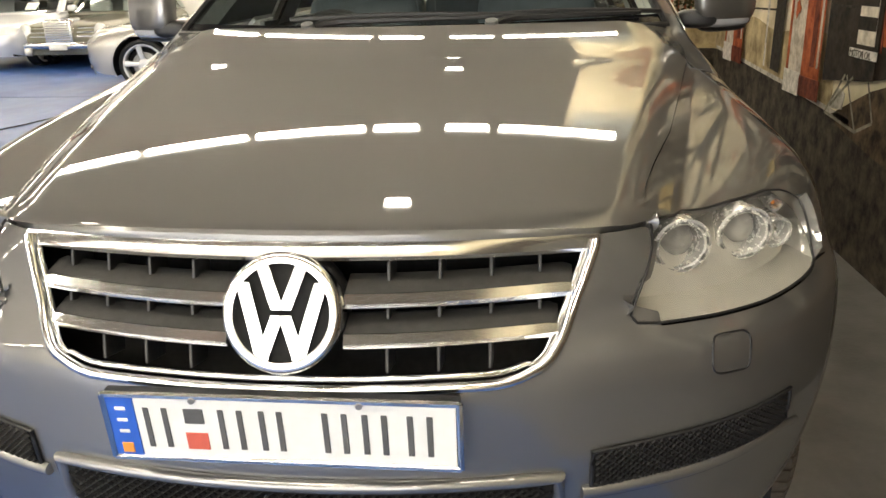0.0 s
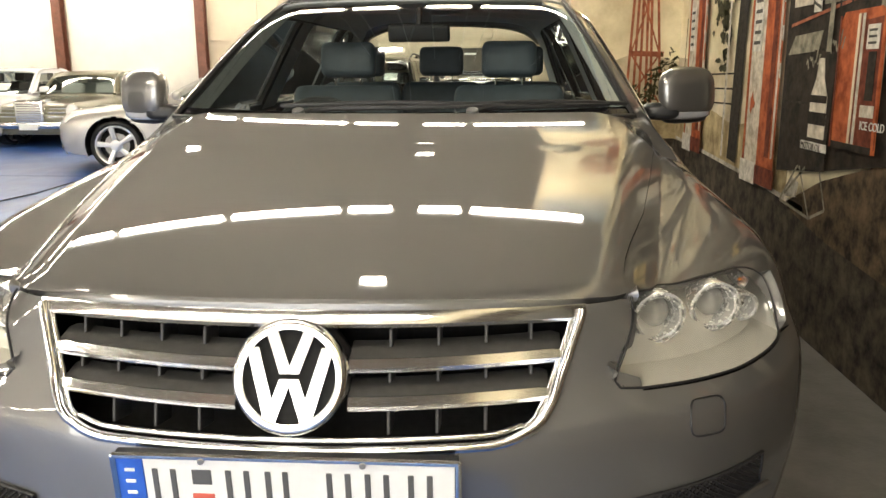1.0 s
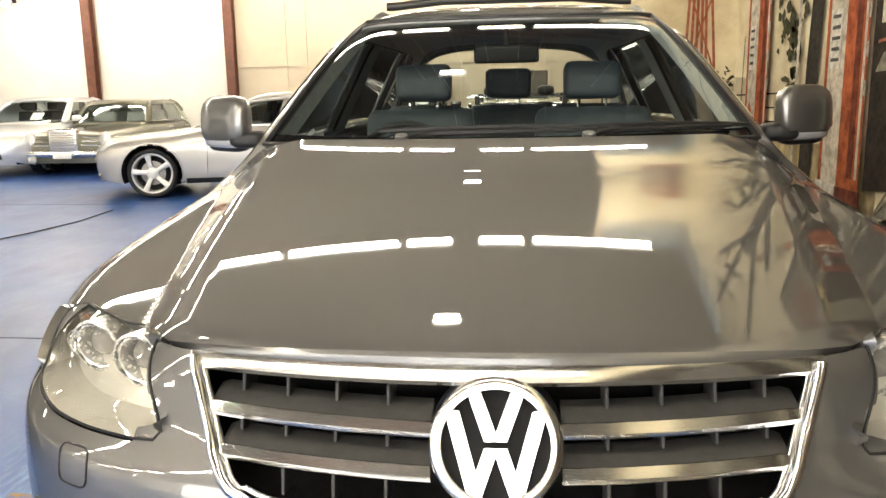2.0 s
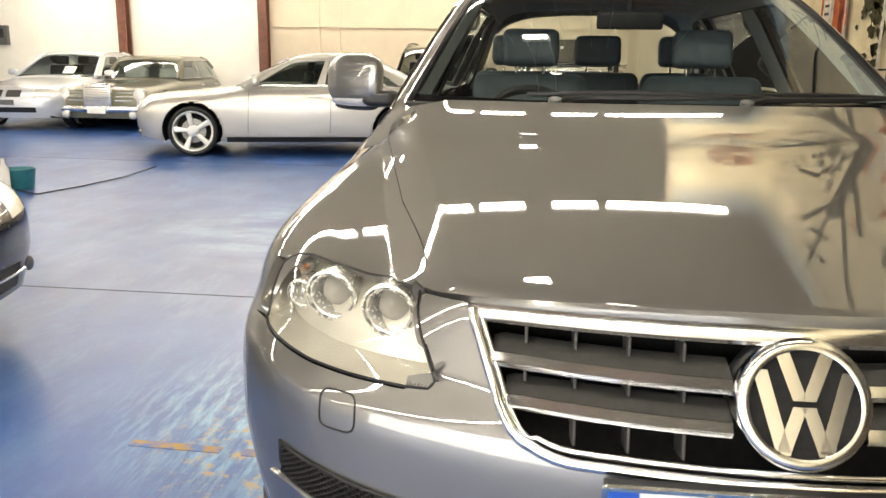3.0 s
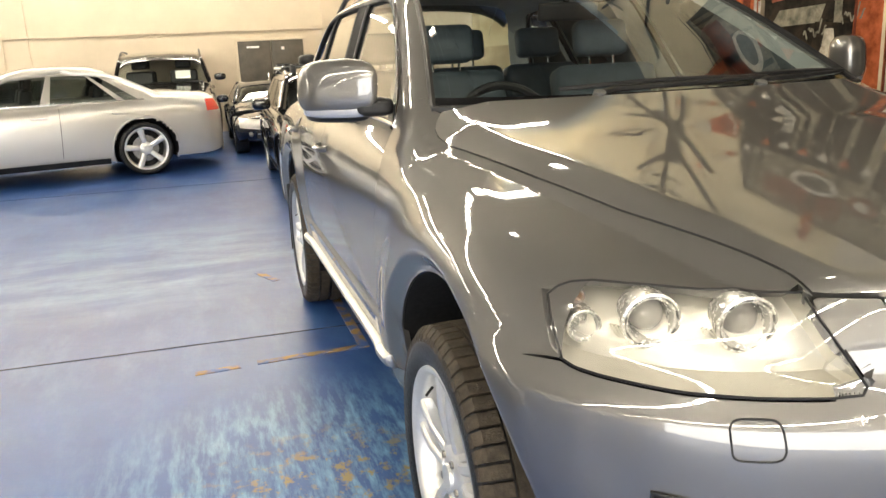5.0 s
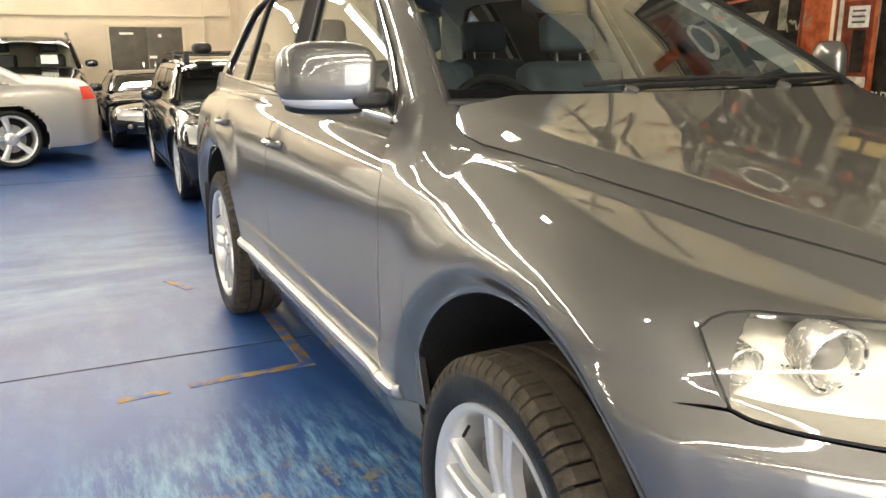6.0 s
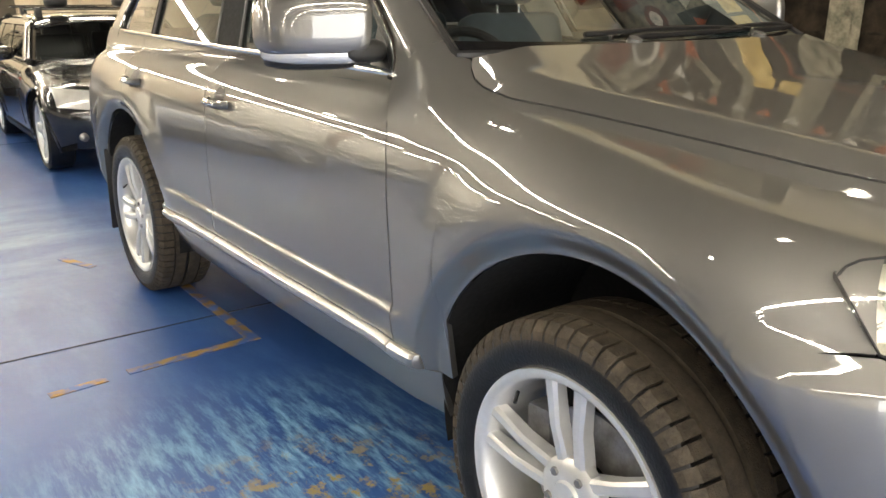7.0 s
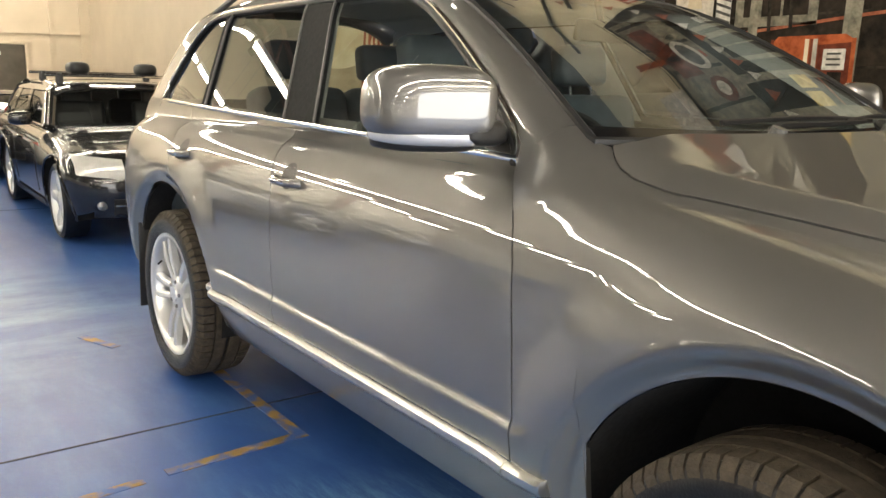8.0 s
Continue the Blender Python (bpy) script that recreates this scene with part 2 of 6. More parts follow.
# ---- the hall ----
def floor_paint():
    m = mat("blue_floor_paint", (0.020, 0.070, 0.29), 0.33, 0, 0.2, 0.5, second=(0.045, 0.125, 0.37))
    nt = m.node_tree
    b = nt.nodes["Principled BSDF"]
    base = b.inputs["Base Color"].links[0].from_socket
    co = nt.nodes["Texture Coordinate"]
    # pale scuffs, streaked along the hall
    mp = nt.nodes.new("ShaderNodeMapping")
    mp.inputs["Scale"].default_value = (3.0, 0.9, 1.0)
    mp.inputs["Rotation"].default_value = (0, 0, 0.35)
    n = nt.nodes.new("ShaderNodeTexNoise")
    n.inputs["Scale"].default_value, n.inputs["Detail"].default_value, n.inputs["Roughness"].default_value = 1.6, 12, 0.72
    nt.links.new(co.outputs["Object"], mp.inputs["Vector"])
    nt.links.new(mp.outputs[0], n.inputs["Vector"])
    r = nt.nodes.new("ShaderNodeValToRGB")
    r.color_ramp.elements[0].position, r.color_ramp.elements[1].position = 0.48, 1.0
    nt.links.new(n.outputs["Fac"], r.inputs[0])
    mix = nt.nodes.new("ShaderNodeMixRGB")
    mix.inputs[2].default_value = (0.095, 0.21, 0.43, 1)
    nt.links.new(r.outputs[0], mix.inputs[0])
    nt.links.new(base, mix.inputs[1])
    # ochre blotches where paint has lifted
    n2 = nt.nodes.new("ShaderNodeTexNoise")
    n2.inputs["Scale"].default_value, n2.inputs["Detail"].default_value, n2.inputs["Roughness"].default_value = 5.0, 12, 0.75
    n3 = nt.nodes.new("ShaderNodeTexNoise")
    n3.inputs["Scale"].default_value = 0.5
    mul = nt.nodes.new("ShaderNodeMath")
    mul.operation = "MULTIPLY"
    for q in (n2, n3):
        nt.links.new(co.outputs["Object"], q.inputs["Vector"])
    nt.links.new(n2.outputs["Fac"], mul.inputs[0])
    nt.links.new(n3.outputs["Fac"], mul.inputs[1])
    r2 = nt.nodes.new("ShaderNodeValToRGB")
    r2.color_ramp.elements[0].position, r2.color_ramp.elements[1].position = 0.50, 0.56
    nt.links.new(mul.outputs[0], r2.inputs[0])
    mix2 = nt.nodes.new("ShaderNodeMixRGB")
    mix2.inputs[2].default_value = (0.3, 0.24, 0.1, 1)
    nt.links.new(r2.outputs[0], mix2.inputs[0])
    nt.links.new(mix.outputs[0], mix2.inputs[1])
    nt.links.new(mix2.outputs[0], b.inputs["Base Color"])
    # a scratched, lifting patch beside the parked car, and a broad paler area farther back
    last = mix2.outputs[0]
    for where, size, scale, pos, color in (((-1.15, 0.9, 0), 0.85, (26, 4.5, 1), (0.44, 0.64), (0.22, 0.43, 0.64, 1)), ((-1.08, 0.62, 0), 0.62, (15, 13, 1), (0.53, 0.60), (0.36, 0.27, 0.10, 1)),
                                           ((-1.9, 4.3, 0), 1.5, (0.9, 2.2, 1), (0.42, 0.9), (0.30, 0.50, 0.66, 1))):
        d = nt.nodes.new("ShaderNodeVectorMath")
        d.operation = "DISTANCE"
        d.inputs[1].default_value = where
        nt.links.new(co.outputs["Object"], d.inputs[0])
        near = nt.nodes.new("ShaderNodeMapRange")
        near.inputs["From Min"].default_value, near.inputs["From Max"].default_value = size * 0.45, size
        near.inputs["To Min"].default_value, near.inputs["To Max"].default_value = 1.0, 0.0
        nt.links.new(d.outputs["Value"], near.inputs["Value"])
        mq = nt.nodes.new("ShaderNodeMapping")
        mq.inputs["Scale"].default_value = scale
        mq.inputs["Rotation"].default_value = (0, 0, 0.15)
        nq = nt.nodes.new("ShaderNodeTexNoise")
        nq.inputs["Scale"].default_value, nq.inputs["Detail"].default_value, nq.inputs["Roughness"].default_value = 1.0, 10, 0.7
        nt.links.new(co.outputs["Object"], mq.inputs["Vector"])
        nt.links.new(mq.outputs[0], nq.inputs["Vector"])
        rq = nt.nodes.new("ShaderNodeValToRGB")
        rq.color_ramp.elements[0].position, rq.color_ramp.elements[1].position = pos
        nt.links.new(nq.outputs["Fac"], rq.inputs[0])
        mm = nt.nodes.new("ShaderNodeMath")
        mm.operation = "MULTIPLY"
        nt.links.new(near.outputs[0], mm.inputs[0])
        nt.links.new(rq.outputs[0], mm.inputs[1])
        mx = nt.nodes.new("ShaderNodeMixRGB")
        mx.inputs[2].default_value = color
        nt.links.new(mm.outputs[0], mx.inputs[0])
        nt.links.new(last, mx.inputs[1])
        last = mx.outputs[0]
    nt.links.new(last, b.inputs["Base Color"])
    bp = nt.nodes.new("ShaderNodeBump")
    bp.inputs["Strength"].default_value, bp.inputs["Distance"].default_value = 0.12, 0.01
    nt.links.new(n.outputs["Fac"], bp.inputs["Height"])
    nt.links.new(bp.outputs[0], b.inputs["Normal"])
    return m


def worn_line(name, color):
    """Line paint worn through to the floor in patches."""
    m = mat(name, color, 0.5, 0, 0.2, 9)
    nt = m.node_tree
    n = nt.nodes.new("ShaderNodeTexNoise")
    n.inputs["Scale"].default_value, n.inputs["Detail"].default_value = 14, 8
    r = nt.nodes.new("ShaderNodeValToRGB")
    r.color_ramp.elements[0].position, r.color_ramp.elements[1].position = 0.42, 0.60
    nt.links.new(nt.nodes["Texture Coordinate"].outputs["Object"], n.inputs["Vector"])
    nt.links.new(n.outputs["Fac"], r.inputs[0])
    b = nt.nodes["Principled BSDF"]
    mx = nt.nodes.new("ShaderNodeMixRGB")
    mx.inputs[1].default_value = (0.05, 0.12, 0.36, 1)
    nt.links.new(r.outputs[0], mx.inputs[0])
    nt.links.new(b.inputs["Base Color"].links[0].from_socket, mx.inputs[2])
    nt.links.new(mx.outputs[0], b.inputs["Base Color"])
    return m


FLOOR_BLUE = floor_paint()
WALL_WHITE = mat("white_wall", (0.8, 0.77, 0.7), 0.8, 0, 0.05, 1.5, bump=0.1)
CREAM_WALL = mat("cream_wall", (0.58, 0.5, 0.385), 0.8, 0, 0.06, 1.2, bump=0.1)
GREY_FLOOR = mat("grey_floor_paint", (0.13, 0.125, 0.115), 0.35, 0, 0.3, 1.8, second=(0.2, 0.19, 0.175), bump=0.15, bump_scale=60)
BROWN_STEEL = mat("brown_painted_steel", (0.13, 0.045, 0.025), 0.5, 0, 0.25, 8, bump=0.1)
PURLIN_BROWN = mat("dark_purlin_paint", (0.03, 0.018, 0.012), 0.6, 0, 0.25, 8)
ROOF_DARK = mat("roof_sheet", (0.055, 0.040, 0.027), 0.7, 0, 0.25, 1.2, bump=0.1)
OCHRE = worn_line("ochre_line_paint", (0.30, 0.19, 0.05))
JOINT = mat("dark_joint", (0.03, 0.04, 0.07), 0.8, 0, 0.3, 20)
DOOR_DARK = mat("dark_brown_door", (0.07, 0.06, 0.045), 0.5, 0, 0.25, 4, bump=0.1)
TEAL = mat("teal_plastic", (0.03, 0.18, 0.22), 0.4, 0, 0.15, 10)


def slab(name, x0, x1, y0, y1, z0, z1, material, label="", category="", kind="structure", bevel=0.0):
    bm = bmesh.new()
    box(bm, pose((x0 + x1) / 2, (y0 + y1) / 2, (z0 + z1) / 2), x1 - x0, y1 - y0, z1 - z0, bevel)
    ob = part(name, bm, material)
    return tagged(ob, label, category, "", kind)


FL = slab("floor", -16, 2.4, -8, 16, -0.2, 0, FLOOR_BLUE, "worn blue painted concrete floor", "floor")
slab("floor_strip", 0.98, 1.90, -8, 15.6, 0.0, 0.004, GREY_FLOOR, "grey painted floor strip along the mural", "floor")
def roof_z(x):
    """Underside of the roof, which rises towards the mural wall."""
    return 3.3 + 0.28 * (x + 12.5)


def gable(name, x0, x1, y0, y1, z0, z1, material, label):
    """A wall piece whose top follows the roof, or stops at z1."""
    ta, tb = (min(z1, roof_z(x0)), min(z1, roof_z(x1))) if z1 else (roof_z(x0), roof_z(x1))
    vs = [(x, y, z) for x, t in ((x0, ta), (x1, tb)) for y in (y0, y1) for z in (z0, t)]
    fs = [(0, 1, 3, 2), (4, 6, 7, 5), (0, 4, 5, 1), (2, 3, 7, 6), (1, 5, 7, 3), (0, 2, 6, 4)]
    bm = bmesh.new()
    bv = [bm.verts.new(v) for v in vs]
    for f in fs:
        bm.faces.new([bv[i] for i in f])
    return tagged(part(name, bm, material), label, "wall", "", "structure")


NW = gable("wall_north", -16, 2.4, 15.6, 15.9, 0, 0, CREAM_WALL, "cream painted wall")
slab("wall_east", 1.90, 2.25, -8, 5.2, 0, 4.35, CREAM_WALL, "wall that carries the mural", "wall")
slab("wall_east_2", 0.95, 2.25, 5.2, 5.4, 0, 4.35, CREAM_WALL, "short cross wall at the end of the mural", "wall")
slab("wall_east_3", 1.90, 2.25, -8, 5.4, 4.35, roof_z(1.9), ROOF_DARK, "brown sheet wall above the mural", "wall")
slab("wall_east_4", 1.90, 2.25, 5.4, 15.6, 0, 4.35, CREAM_WALL, "cream painted wall behind the cross wall", "wall")
slab("wall_east_5", 1.90, 2.25, 5.4, 15.6, 4.35, roof_z(1.9), ROOF_DARK, "brown sheet wall", "wall")
slab("wall_west", -16.3, -16, -8, 15.9, 0, roof_z(-16), WALL_WHITE, "white painted wall", "wall")
for x0, x1, z0 in ((-16, -11.0, 0), (1.2, 2.4, 0), (-11.0, 1.2, 3.3)):
    gable("wall_south", x0, x1, -8.3, -8, z0, 0, WALL_WHITE, "white painted wall round an open roller door")
slab("ground", -60, 60, -70, -8.3, -0.2, -0.02, GREY_FLOOR, "grey yard outside the open door", "ground")
day = bpy.data.lights.new("daylight", "AREA")
day.shape, day.size, day.size_y, day.energy, day.color = "RECTANGLE", 12.1, 3.2, 560, (1.0, 0.97, 0.92)
new("daylight", day).matrix_basis = look((-4.9, -8.15, 1.65), (-4.9, 0, 1.65))
bm = bmesh.new()
bv = [bm.verts.new((x, y, roof_z(x) + d)) for x in (-16.4, 2.5) for y in (-8.4, 16.0) for d in (0, 0.15)]
for f in ((0, 1, 3, 2), (4, 6, 7, 5), (0, 4, 5, 1), (2, 3, 7, 6), (1, 5, 7, 3), (0, 2, 6, 4)):
    bm.faces.new([bv[i] for i in f])
tagged(part("ceiling", bm, ROOF_DARK), "brown sheet roof sloping up to the mural wall", "ceiling", "", "structure")
# white wall panels between the columns
for x0, x1 in ((-15.9, -12.45), (-12.4, -9.30), (-9.07, -6.14)):
    gable("wall_panel", x0, x1, 15.55, 15.6, 0.0, 0, WALL_WHITE, "white wall sheet")
for x in (-12.42, -9.18, -6.03):
    bm = bmesh.new()
    for dy in (-0.09, 0.09):
        box(bm, pose(x, 15.4 + dy, roof_z(x) / 2), 0.2, 0.018, roof_z(x))
    box(bm, pose(x, 15.4, roof_z(x) / 2), 0.016, 0.165, roof_z(x))
    tagged(part("steel_column", bm, BROWN_STEEL), "brown painted steel column against the wall", "column", "", "structure")
slab("wall_batten", -5.9, 1.7, 15.56, 15.6, 1.98, 2.03, CREAM_WALL, "cream wall batten", "trim")
for x in (-4.9, -4.45, 1.2, 1.72):
    slab("wall_batten", x, x + 0.05, 15.565, 15.6, 0, 5.2, CREAM_WALL, "cream wall batten", "trim")
# dark door in the far wall
DR = thing("door_1", "dark brown double door with pale frame", "door", None, "", "structure")
for i, (x0, x1) in enumerate(((-0.55, 0.11), (0.12, 0.77))):
    bm = bmesh.new()
    box(bm, pose((x0 + x1) / 2, 15.565, 0.9), x1 - x0, 0.05, 1.76, 0.006)
    leaf = part("door_leaf", bm, DOOR_DARK, DR)
    bm = bmesh.new()
    box(bm, pose(x1 - 0.1 if i == 0 else x0 + 0.1, 15.52, 1.05), 0.03, 0.05, 0.16, 0.008)
    part("door_handle", bm, CHROME, leaf)
bm = bmesh.new()
box(bm, pose(0.11, 15.57, 1.81), 1.42, 0.07, 0.05, 0.004)
for x in (-0.58, 0.80):
    box(bm, pose(x, 15.57, 0.9), 0.05, 0.07, 1.8, 0.004)
part("door_frame", bm, CREAM_WALL, DR)
for x, z, w, h in ((-0.25, 1.66, 0.25, 0.04), (0.35, 1.62, 0.06, 0.06), (0.2, 1.22, 0.14, 0.05)):
    bm = bmesh.new()
    box(bm, pose(x, 15.535, z), w, 0.006, h)
    part("door_notice", bm, WHITE_PLATE, DR)
# meter box on the wall
MB = thing("meter_box", "small grey electrical box on the wall", "electrical box", pose(-12.2, 15.5, 1.75))
bm = bmesh.new()
box(bm, pose(0, 0, 0), 0.5, 0.12, 0.42, 0.02)
part("box_body", bm, GREY_PLASTIC, MB)
bm = bmesh.new()
box(bm, pose(0.05, -0.065, 0.04), 0.26, 0.01, 0.2, 0.004)
part("box_lid", bm, BLACK, MB)
# roof frame: rafters and purlins
for y in (-5.0, 1.0, 7.0, 13.0):
    bm = bmesh.new()
    tilt = -math.degrees(math.atan(0.28))
    for dz in (0.30, 0.75):
        box(bm, pose(-6.95, y, roof_z(-6.95) - dz, 0, tilt, 0), 18.3, 0.12, 0.08)
    for k in range(24):
        x = -15.5 + k * 0.74
        box(bm, pose(x, y, roof_z(x) - 0.525, 0, 45 + tilt if k % 2 else -45 + tilt, 0), 0.62, 0.05, 0.05)
    tagged(part("roof_truss", bm, BROWN_STEEL), "red-brown steel roof truss", "truss", "roof trusses", "structure")
for x in np.arange(-15.4, 2.0, 1.45):
    slab("purlin", x, x + 0.2, -8.0, 15.6, roof_z(x) - 0.24, roof_z(x) + 0.02, PURLIN_BROWN, "brown steel roof purlin", "purlin")

# ---- ceiling lights ----
TUBE = mat("fluorescent_tube", (1, 1, 1), 0.5, emission=(1, 0.9, 0.72), strength=60)
LAMP_WHITE = mat("lamp_white_enamel", (0.8, 0.8, 0.78), 0.4, 0, 0.03, 20)


def ceiling_light(x, y, z, length=1.22, wide=0.2):
    li = thing("ceiling_light", "white fluorescent light hung on rods", "lamp", pose(x, y, z), "ceiling lights")
    bm = bmesh.new()
    box(bm, pose(0, 0, 0.035), length, wide, 0.05, 0.01)
    part("lamp_tray", bm, LAMP_WHITE, li)
    bm = bmesh.new()
    box(bm, pose(0, 0, -0.028), length - 0.04, wide * 0.46, 0.075, 0.02)
    part("tube", bm, TUBE, li)
    for dx in (-0.4, 0.4):
        bm = bmesh.new()
        box(bm, pose(dx * length, 0, 0.06 + (roof_z(x + dx * length) + 0.01 - z - 0.06) / 2), 0.012, 0.012, roof_z(x + dx * length) + 0.01 - z - 0.06)
        part("hanging_rod", bm, STEEL, li)
    return li


for y in (-5.4, -2.2, 4.6, 10.2, 14.2):
    for k in range(10 if y > 14 else 11 if y > 10 else 13):
        x = 0.84 - 1.29 * k
        if y == 4.6 and k == 1:
            ceiling_light(x - 0.37, y, 4.0, 0.5)
            ceiling_light(x + 0.37, y, 4.0, 0.48)
        else:
            ceiling_light(x, y, min(4.0, roof_z(x - 0.6) - 0.3))
for x, y in ((-0.52, 2.9), (-0.5, 7.4), (-4.4, 9.1), (-3.2, 0.1), (-0.3, -0.1)):
    ceiling_light(x, y, 4.0, 0.26, 0.13)

# ---- floor marks ----
def floor_mark(name, x0, y0, x1, y1, w, material, z=0.0025, label="", cat="floor line"):
    dx, dy = x1 - x0, y1 - y0
    l = math.hypot(dx, dy)
    bm = bmesh.new()
    box(bm, pose((x0 + x1) / 2, (y0 + y1) / 2, z / 2, 0, 0, math.degrees(math.atan2(dy, dx))), l, w, z)
    return tagged(part(name, bm, material), label, cat, "", "structure")


floor_mark("floor_line", -0.77, 2.95, -0.77, 1.99, 0.05, OCHRE, label="worn ochre line on the floor")
floor_mark("floor_line", -0.745, 1.965, -1.28, 1.945, 0.05, OCHRE, label="worn ochre line on the floor")
floor_mark("floor_line", -1.36, 1.93, -1.56, 1.915, 0.045, OCHRE, label="worn ochre line on the floor")
floor_mark("floor_line", -0.70, 0.50, -1.32, 0.52, 0.05, OCHRE, label="worn ochre line on the floor")
floor_mark("floor_line", -1.40, 0.525, -1.74, 0.54, 0.045, OCHRE, label="worn ochre line on the floor")
floor_mark("floor_line", -1.06, 3.36, -1.16, 3.62, 0.05, OCHRE, label="worn ochre line on the floor")
floor_mark("floor_joint", -15.9, 2.62, 0.97, 2.27, 0.012, JOINT, 0.0015, "dark joint in the floor", "floor joint")
floor_mark("floor_joint", -15.9, 8.3, 0.97, 8.0, 0.012, JOINT, 0.0015, "dark joint in the floor", "floor joint")
floor_mark("floor_line", -5.15, 4.9, -6.3, 5.1, 0.06, mat("pale_yellow_line", (0.55, 0.5, 0.32), 0.6, 0, 0.2, 9), label="pale worn line on the floor")
HOSE = tagged(tube("hose", [(-5.45, 5.55, 0.012), (-5.1, 5.35, 0.012), (-4.95, 5.9, 0.012), (-4.85, 6.6, 0.012), (-4.9, 7.5, 0.012)], 0.007, BLACK), "thin black hose lying on the floor", "hose")
JACK = thing("cleaning_kit", "teal bucket with a bottle on the floor", "bucket", pose(-5.55, 5.75, 0))
lathe("bucket", [(0.0, 0.0), (0.0, 0.14), (0.2, 0.17), (0.2, 0.155), (0.02, 0.13), (0.02, 0)], TEAL, JACK).rotation_euler = (0, radians(-90), 0)
lathe("bottle", [(0.0, 0.0), (0.0, 0.05), (0.22, 0.05), (0.28, 0.02), (0.33, 0.02), (0.33, 0)], WALL_WHITE, JACK).matrix_basis = pose(0.0, -0.22, 0, 0, -90, 0)


# ---- the grey off-roader ----
R_WHEEL = 0.372
AXLE_F, AXLE_R, TRACK = 0.0, 2.855, 0.825
ARCHES = ((-0.022, 0.40, 0.479), (2.845, 0.40, 0.466))


def suv_side(y, z):
    w = 0.95 - 0.35 * (z - 0.75) ** 2 - 0.9 * np.maximum(0, z - 0.93) ** 2
    w = w - 0.9 * np.maximum(0, 0.45 - z) ** 2
    for cy, cz, r0 in ARCHES:
        r = np.hypot(y - cy, z - cz)
        lip = np.where(r < r0 + 0.058, -0.016 + 0.036 * step(r0, r0 + 0.058, r), 0.02 * (1 - step(r0 + 0.058, r0 + 0.24, r)))
        w = w + lip * step(0.3, 0.5, z) * (1 - step(0.95, 1.1, z))
    w = w + 0.013 * (1 - step(0.588, 0.610, z)) * step(0.48, 0.62, y) * (1 - step(2.2, 2.38, y))
    return w


def suv_front(x, z):
    return -0.945 + (0.35 + 0.07 * step(0.80, 0.88, z)) * x * x + 0.20 * (z - 0.78 + np.sqrt((z - 0.78) ** 2 + 0.0006)) + 0.35 * np.maximum(0, 0.66 - z) ** 1.3


def suv_hood(x, y):
    s = np.clip((y + 0.855) / 1.255, 0, 1.15)
    flat = 1.0 + 0.27 * s - 0.08 * s * s
    seam = 0.535 + 0.25 * np.clip(s, 0, 1)
    return flat + 0.36 * np.maximum(0, y - 0.08 - 0.2 * x * x) ** 2 * (1 - step(0.6, 0.8, x)) - (0.094 - 0.044 * s) * x * x - 0.9 * np.clip(x - seam + 0.08, 0, 0.105) ** 1.35


def suv_f(x, y, z):
    x = np.abs(x)
    m = smax(x - suv_side(y, z), suv_front(x, z) - y, 0.34)
    m = smax(m, y - (3.80 - 0.12 * x * x - 0.1 * np.maximum(0, z - 0.8)), 0.3)
    return smax(m, z - suv_hood(x, y), 0.035 + 0.075 * step(0.4, 0.75, x))


def roof_side(y, z):
    return 0.835 - 0.43 * (z - 1.16) - 0.02 * np.maximum(0, y - 1.8) ** 2


def screen_y(x, z):
    return 0.43 + 0.22 * x * x + 1.8 * (z - 1.2) + (1.6 - 1.0 * x * x) * np.maximum(0, z - 1.36) ** 2


def roof_f(x, y, z):
    x = np.abs(x)
    m = smax(x - roof_side(y, z), screen_y(x, z) - y, 0.14)
    m = smax(m, y - (3.92 - 0.72 * (z - 1.15) - 0.15 * x * x), 0.2)
    return smax(m, z - (1.725 - 0.09 * x * x - 0.02 * (y - 1.9) ** 2), 0.16)


def body_f(x, y, z):
    """The lower body and the cabin run together, as at the foot of the front pillar."""
    return -smax(-suv_f(x, y, z), -smax(roof_f(x, y, z), 1.09 - z, 0.04), 0.06)


SUV = thing("off_roader", "grey metallic four-wheel-drive car parked on blue painted floor", "car")


def plan_of(x, z):
    p = by_y(suv_f, x, z)
    return (math.atan2(x, 0.35 - float(p[1])), z)


def plan_side(y, z):
    p = by_x(suv_f, y, z)
    return (math.atan2(float(p[0]), 0.35 - y), z)


def arch_z(y, k, extra=0.0):
    cy, cz, r = ARCHES[k]
    d = (r + extra) ** 2 - (y - cy) ** 2
    return cz + math.sqrt(max(0, d))


# bonnet: its edge runs back along the wing and turns in to the corner of the screen
hood_edge = keyed([-0.73, -0.66, -0.59, -0.50, -0.30, -0.02, 0.24, 0.35, 0.45, 0.49, 0.52, 0.545], [0.535, 0.538, 0.551, 0.575, 0.634, 0.697, 0.752, 0.776, 0.784, 0.778, 0.763, 0.742])
u = np.linspace(-1, 1, 81)
v = np.concatenate([np.linspace(0, 0.9, 55), np.linspace(0.9, 1, 17)[1:]])
vv, uu = np.meshgrid(v, u, indexing="ij")
ey = -0.712 + (0.545 + 0.712) * vv
xe = hood_edge(ey)
hx = uu * xe
across = lambda x: (-0.838 + 0.33 * x ** 2) * (1 - vv) + (0.395 + 0.28 * x ** 2) * vv
hy = across(hx) + np.abs(uu) ** (14 - 8 * vv) * (ey - across(xe))
near = step(0.62, 0.74, np.abs(hx))[..., None]
panel("bonnet", by_z(suv_f, hx, hy) * (1 - near) + by_z(body_f, hx, hy) * near, PAINT, SUV, "grey metallic bonnet reflecting ceiling lights", depth=0.03, lift=0.0035)

